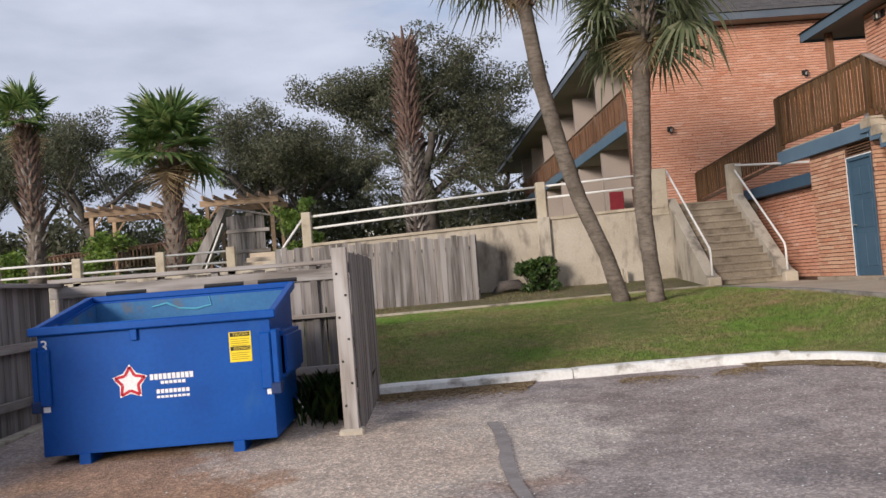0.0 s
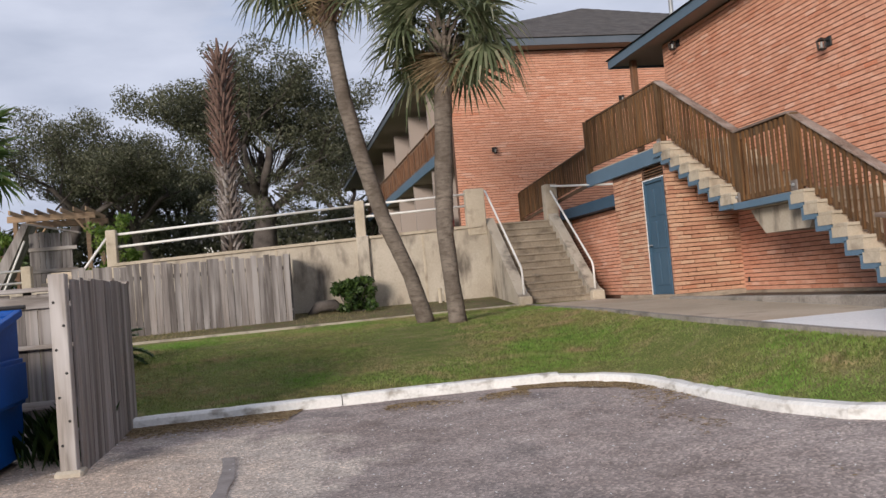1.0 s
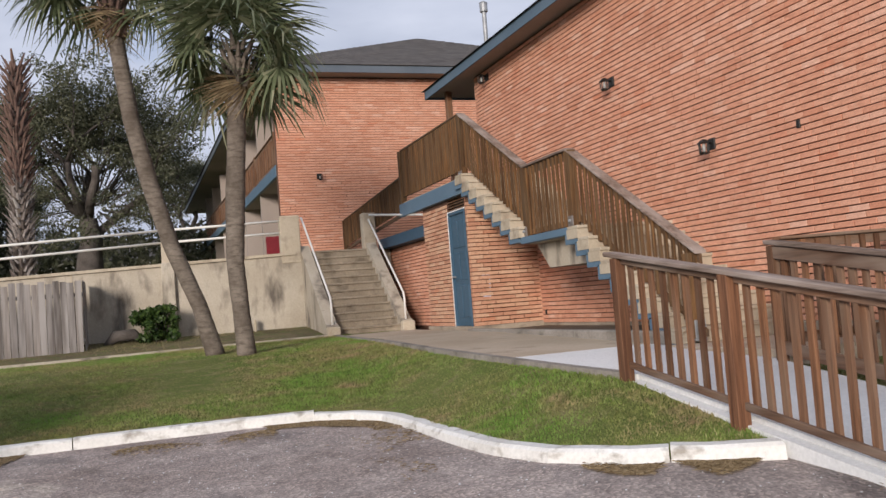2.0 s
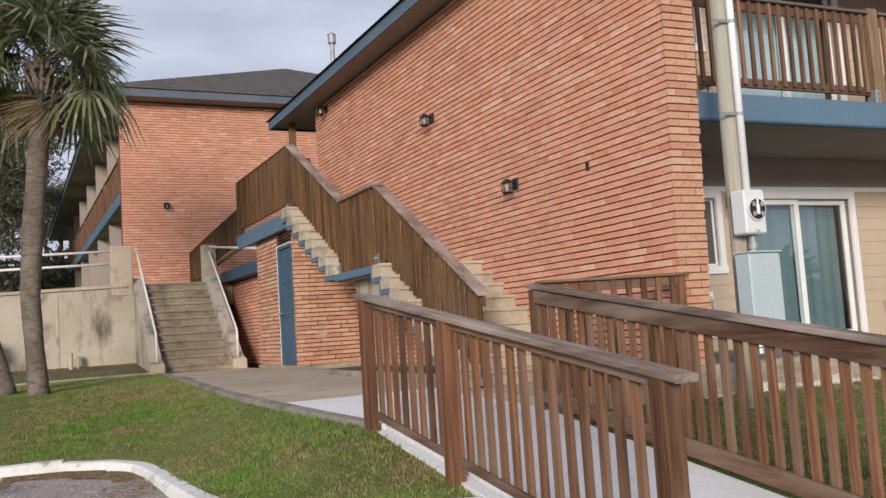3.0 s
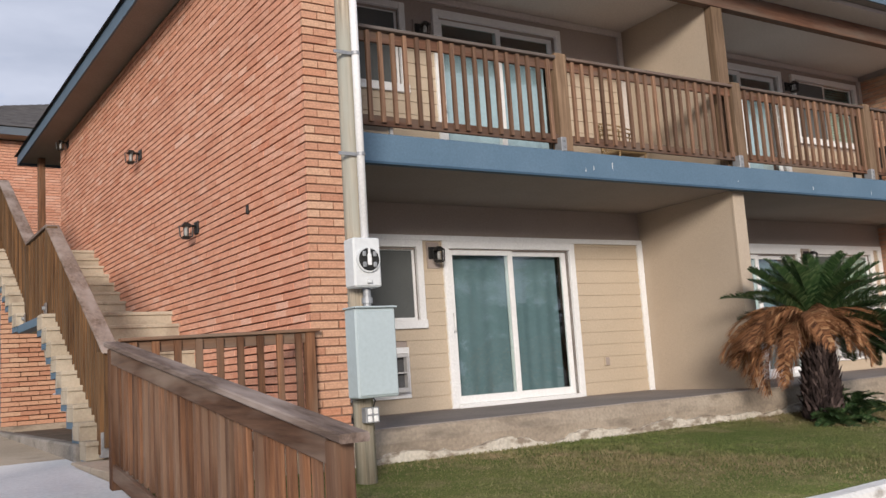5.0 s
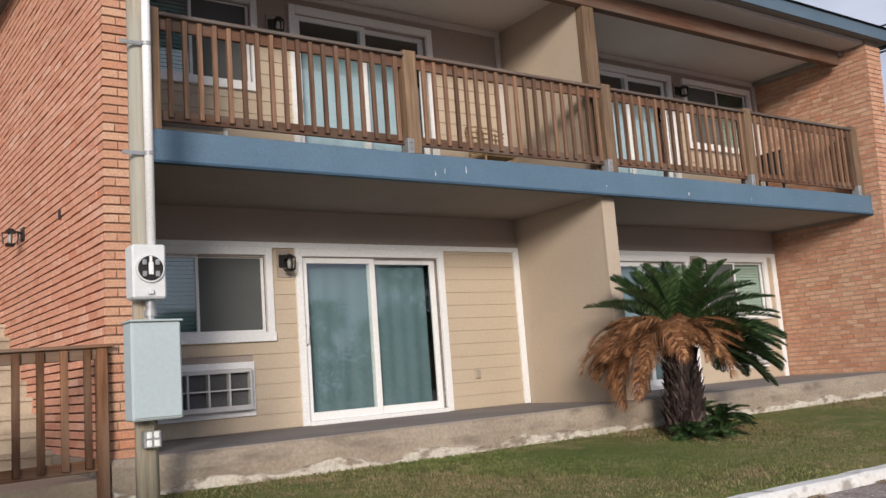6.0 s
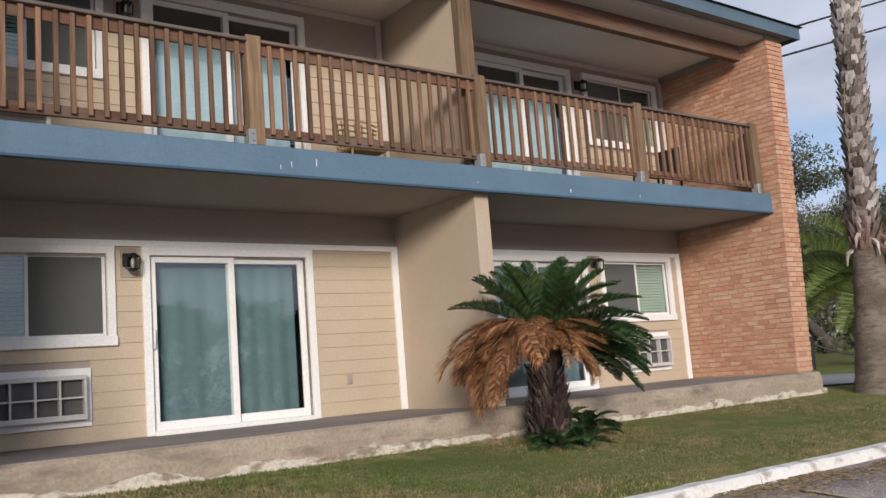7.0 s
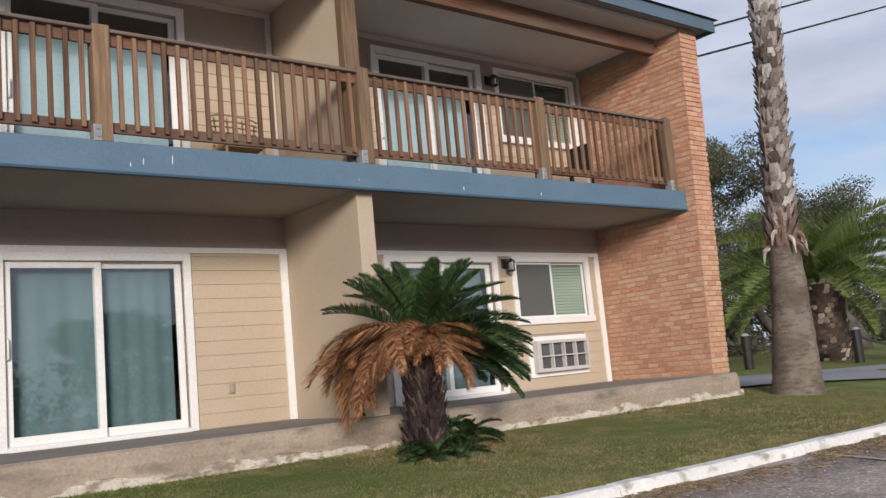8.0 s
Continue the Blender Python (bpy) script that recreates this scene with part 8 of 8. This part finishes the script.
lawn_blades("grass", -0.6, 6.8, 4.8, 14.5, 3000, left_lawn, "short green lawn grass inside the kerb", 0.036, 1)
lawn_blades("grass", -0.6, 6.8, 14.5, 19.9, 1800, lambda x, y: left_lawn(x, y) & (y < 18.55 + 0.198 * x), "short green lawn grass below the edging", 0.034, 2)
lawn_blades("grass", -3.0, 6.6, 18.0, 22.4, 700, lambda x, y: (y > 18.8 + 0.198 * x), "thin dry grass towards the retaining wall", 0.045, 4, DRYBLADE)
bed = Mesher()
for ix in range(24):
    for iy in range(10):
        xs = (-3.4 + 10.0 * ix / 24, -3.4 + 10.0 * (ix + 1) / 24)
        vs = []
        for x, fy in ((xs[0], iy), (xs[1], iy), (xs[1], iy + 1), (xs[0], iy + 1)):
            ya = 18.78 + 0.198 * x
            y = ya + (22.48 - ya) * fy / 10
            vs.append((x, y, float(lawn_z(x, y)) + wave(x, y) + 0.008))
        bed.add(vs, [(0, 1, 2, 3)])
tagged(part("litter_bed", bed, MULCH), "brown leaf litter bed under the retaining wall", "flower bed", kind="structure")
lawn_blades("grass", -3.4, -0.42, 11.1, 18.6, 2200, lambda x, y: (y < 18.55 + 0.198 * x - 0.5) & (x > -3.4), "short green lawn grass behind the fence", 0.036, 5)
lawn_blades("grass", 8.55, 24.5, 3.4, 7.4, 3000, east_lawn, "short patchy lawn grass before the porch", 0.030, 3, BLADE_EAST)

# straw, leaves and grit swept against the kerb
q = np.random.RandomState(9)
n = 40000
t = q.uniform(0, 1, n)
kx = np.interp(t, [0, 0.55, 0.75, 1.0], [-0.7, 4.6, 5.3, 6.7])
kx = np.where(q.rand(n) < 0.25, q.uniform(8.6, 22, n), kx)
off = -0.14 - np.abs(q.normal(0, 0.30, n))
x = kx + q.normal(0, 0.03, n) + np.where((kx > 4.7) & (kx < 6.0), off, 0)
y = edge_y(kx) + np.where((kx > 5.0) & (kx < 5.5), 0, off)
clump = np.array([noise.noise(Vector((a * 0.9, b * 0.9, 7.0))) for a, b in zip(x, y)])
ok = (clump > -0.05) & (y < edge_y(x) - 0.12)
x, y = x[ok], y[ok]
a = q.uniform(0, 2 * math.pi, len(x))
L, w = q.uniform(0.012, 0.05, len(x)), q.uniform(0.002, 0.006, len(x))
z = asphalt_z(x, y) + 0.012
d, s = np.stack([np.cos(a), np.sin(a), 0 * a], 1), np.stack([-np.sin(a), np.cos(a), 0 * a], 1)
c = np.stack([x, y, z], 1)
v = np.stack([c - d * L[:, None], c + s * w[:, None] + (0, 0, 0.006), c + d * L[:, None], c - s * w[:, None]], 1).reshape(-1, 3)
tagged(new("straw_litter", raw_mesh("straw_litter", v, np.arange(len(v)).reshape(-1, 4), PALMDRY)), "dry straw and leaf litter along the kerb", "litter", kind="stuff")
q = np.random.RandomState(19)
x, y = q.uniform(-2, 21, 3000), q.uniform(1.5, 10, 3000)
ok = y < edge_y(x) - 0.3
x, y = x[ok][:1500], y[ok][:1500]
c = np.stack([x, y, asphalt_z(x, y) + 0.010], 1)
r = q.uniform(0.004, 0.013, (len(x), 1))
a = q.uniform(0, 6.28, len(x))
d, s = np.stack([np.cos(a), np.sin(a), 0 * a], 1) * r, np.stack([-np.sin(a), np.cos(a), 0 * a], 1) * r
v = np.stack([c - d, c - s, c + d, c + s * 0.7, c + np.array((0, 0, 0.006))], 1).reshape(-1, 3)
i = np.arange(len(x))[:, None] * 5
f = np.concatenate([i + k for k in (np.array([[0, 1, 4]]), np.array([[1, 2, 4]]), np.array([[2, 3, 4]]), np.array([[3, 0, 4]]))])
tagged(new("grit", raw_mesh("grit", v, f, CONC_NEW)), "pale grit scattered over the asphalt", "grit", kind="stuff")


# old tar seam and worn stall lines on the asphalt
def painted(name, pts, w, mat, label, cat):
    ms = Mesher()
    vs = []
    for k, (x, y) in enumerate(pts):
        a, b = pts[max(k - 1, 0)], pts[min(k + 1, len(pts) - 1)]
        d = Vector((b[0] - a[0], b[1] - a[1], 0)).normalized()
        o = Vector((d.y, -d.x, 0)) * (w / 2 * (1 + 0.5 * noise.noise(Vector((x * 3, y * 3, 2)))))
        for s in (1, -1):
            p = Vector((x, y, 0)) + o * s
            vs.append((p.x, p.y, asphalt_z(p.x, p.y) + wave(p.x, p.y) * 0.8 + 0.014))
    ms.add(vs, [(2 * k, 2 * k + 2, 2 * k + 3, 2 * k + 1) for k in range(len(pts) - 1)])
    return tagged(part(name, ms, mat), label, cat, kind="structure")


TAR = plain("tar_seam", (0.225, 0.195, 0.182), (0.32, 0.285, 0.265), 6.0, 40, 0.85)
seam = [(0.60 + 0.03 * math.sin(k * 0.7), 8.3 - 0.28 * k) for k in range(21)]
painted("tar_seam", seam, 0.11, TAR, "dark tar seam across the asphalt", "tar seam")
LINE = plain("worn_yellow_line", (0.42, 0.36, 0.22), (0.36, 0.33, 0.28), 6.0, 30, 0.85)
for x in (13.4, 16.2, 19.0):
    painted("stall_line", [(x - 0.05 * k, 3.45 - 0.5 * k) for k in range(9)], 0.07, LINE, "worn yellow parking stall line", "stall line")
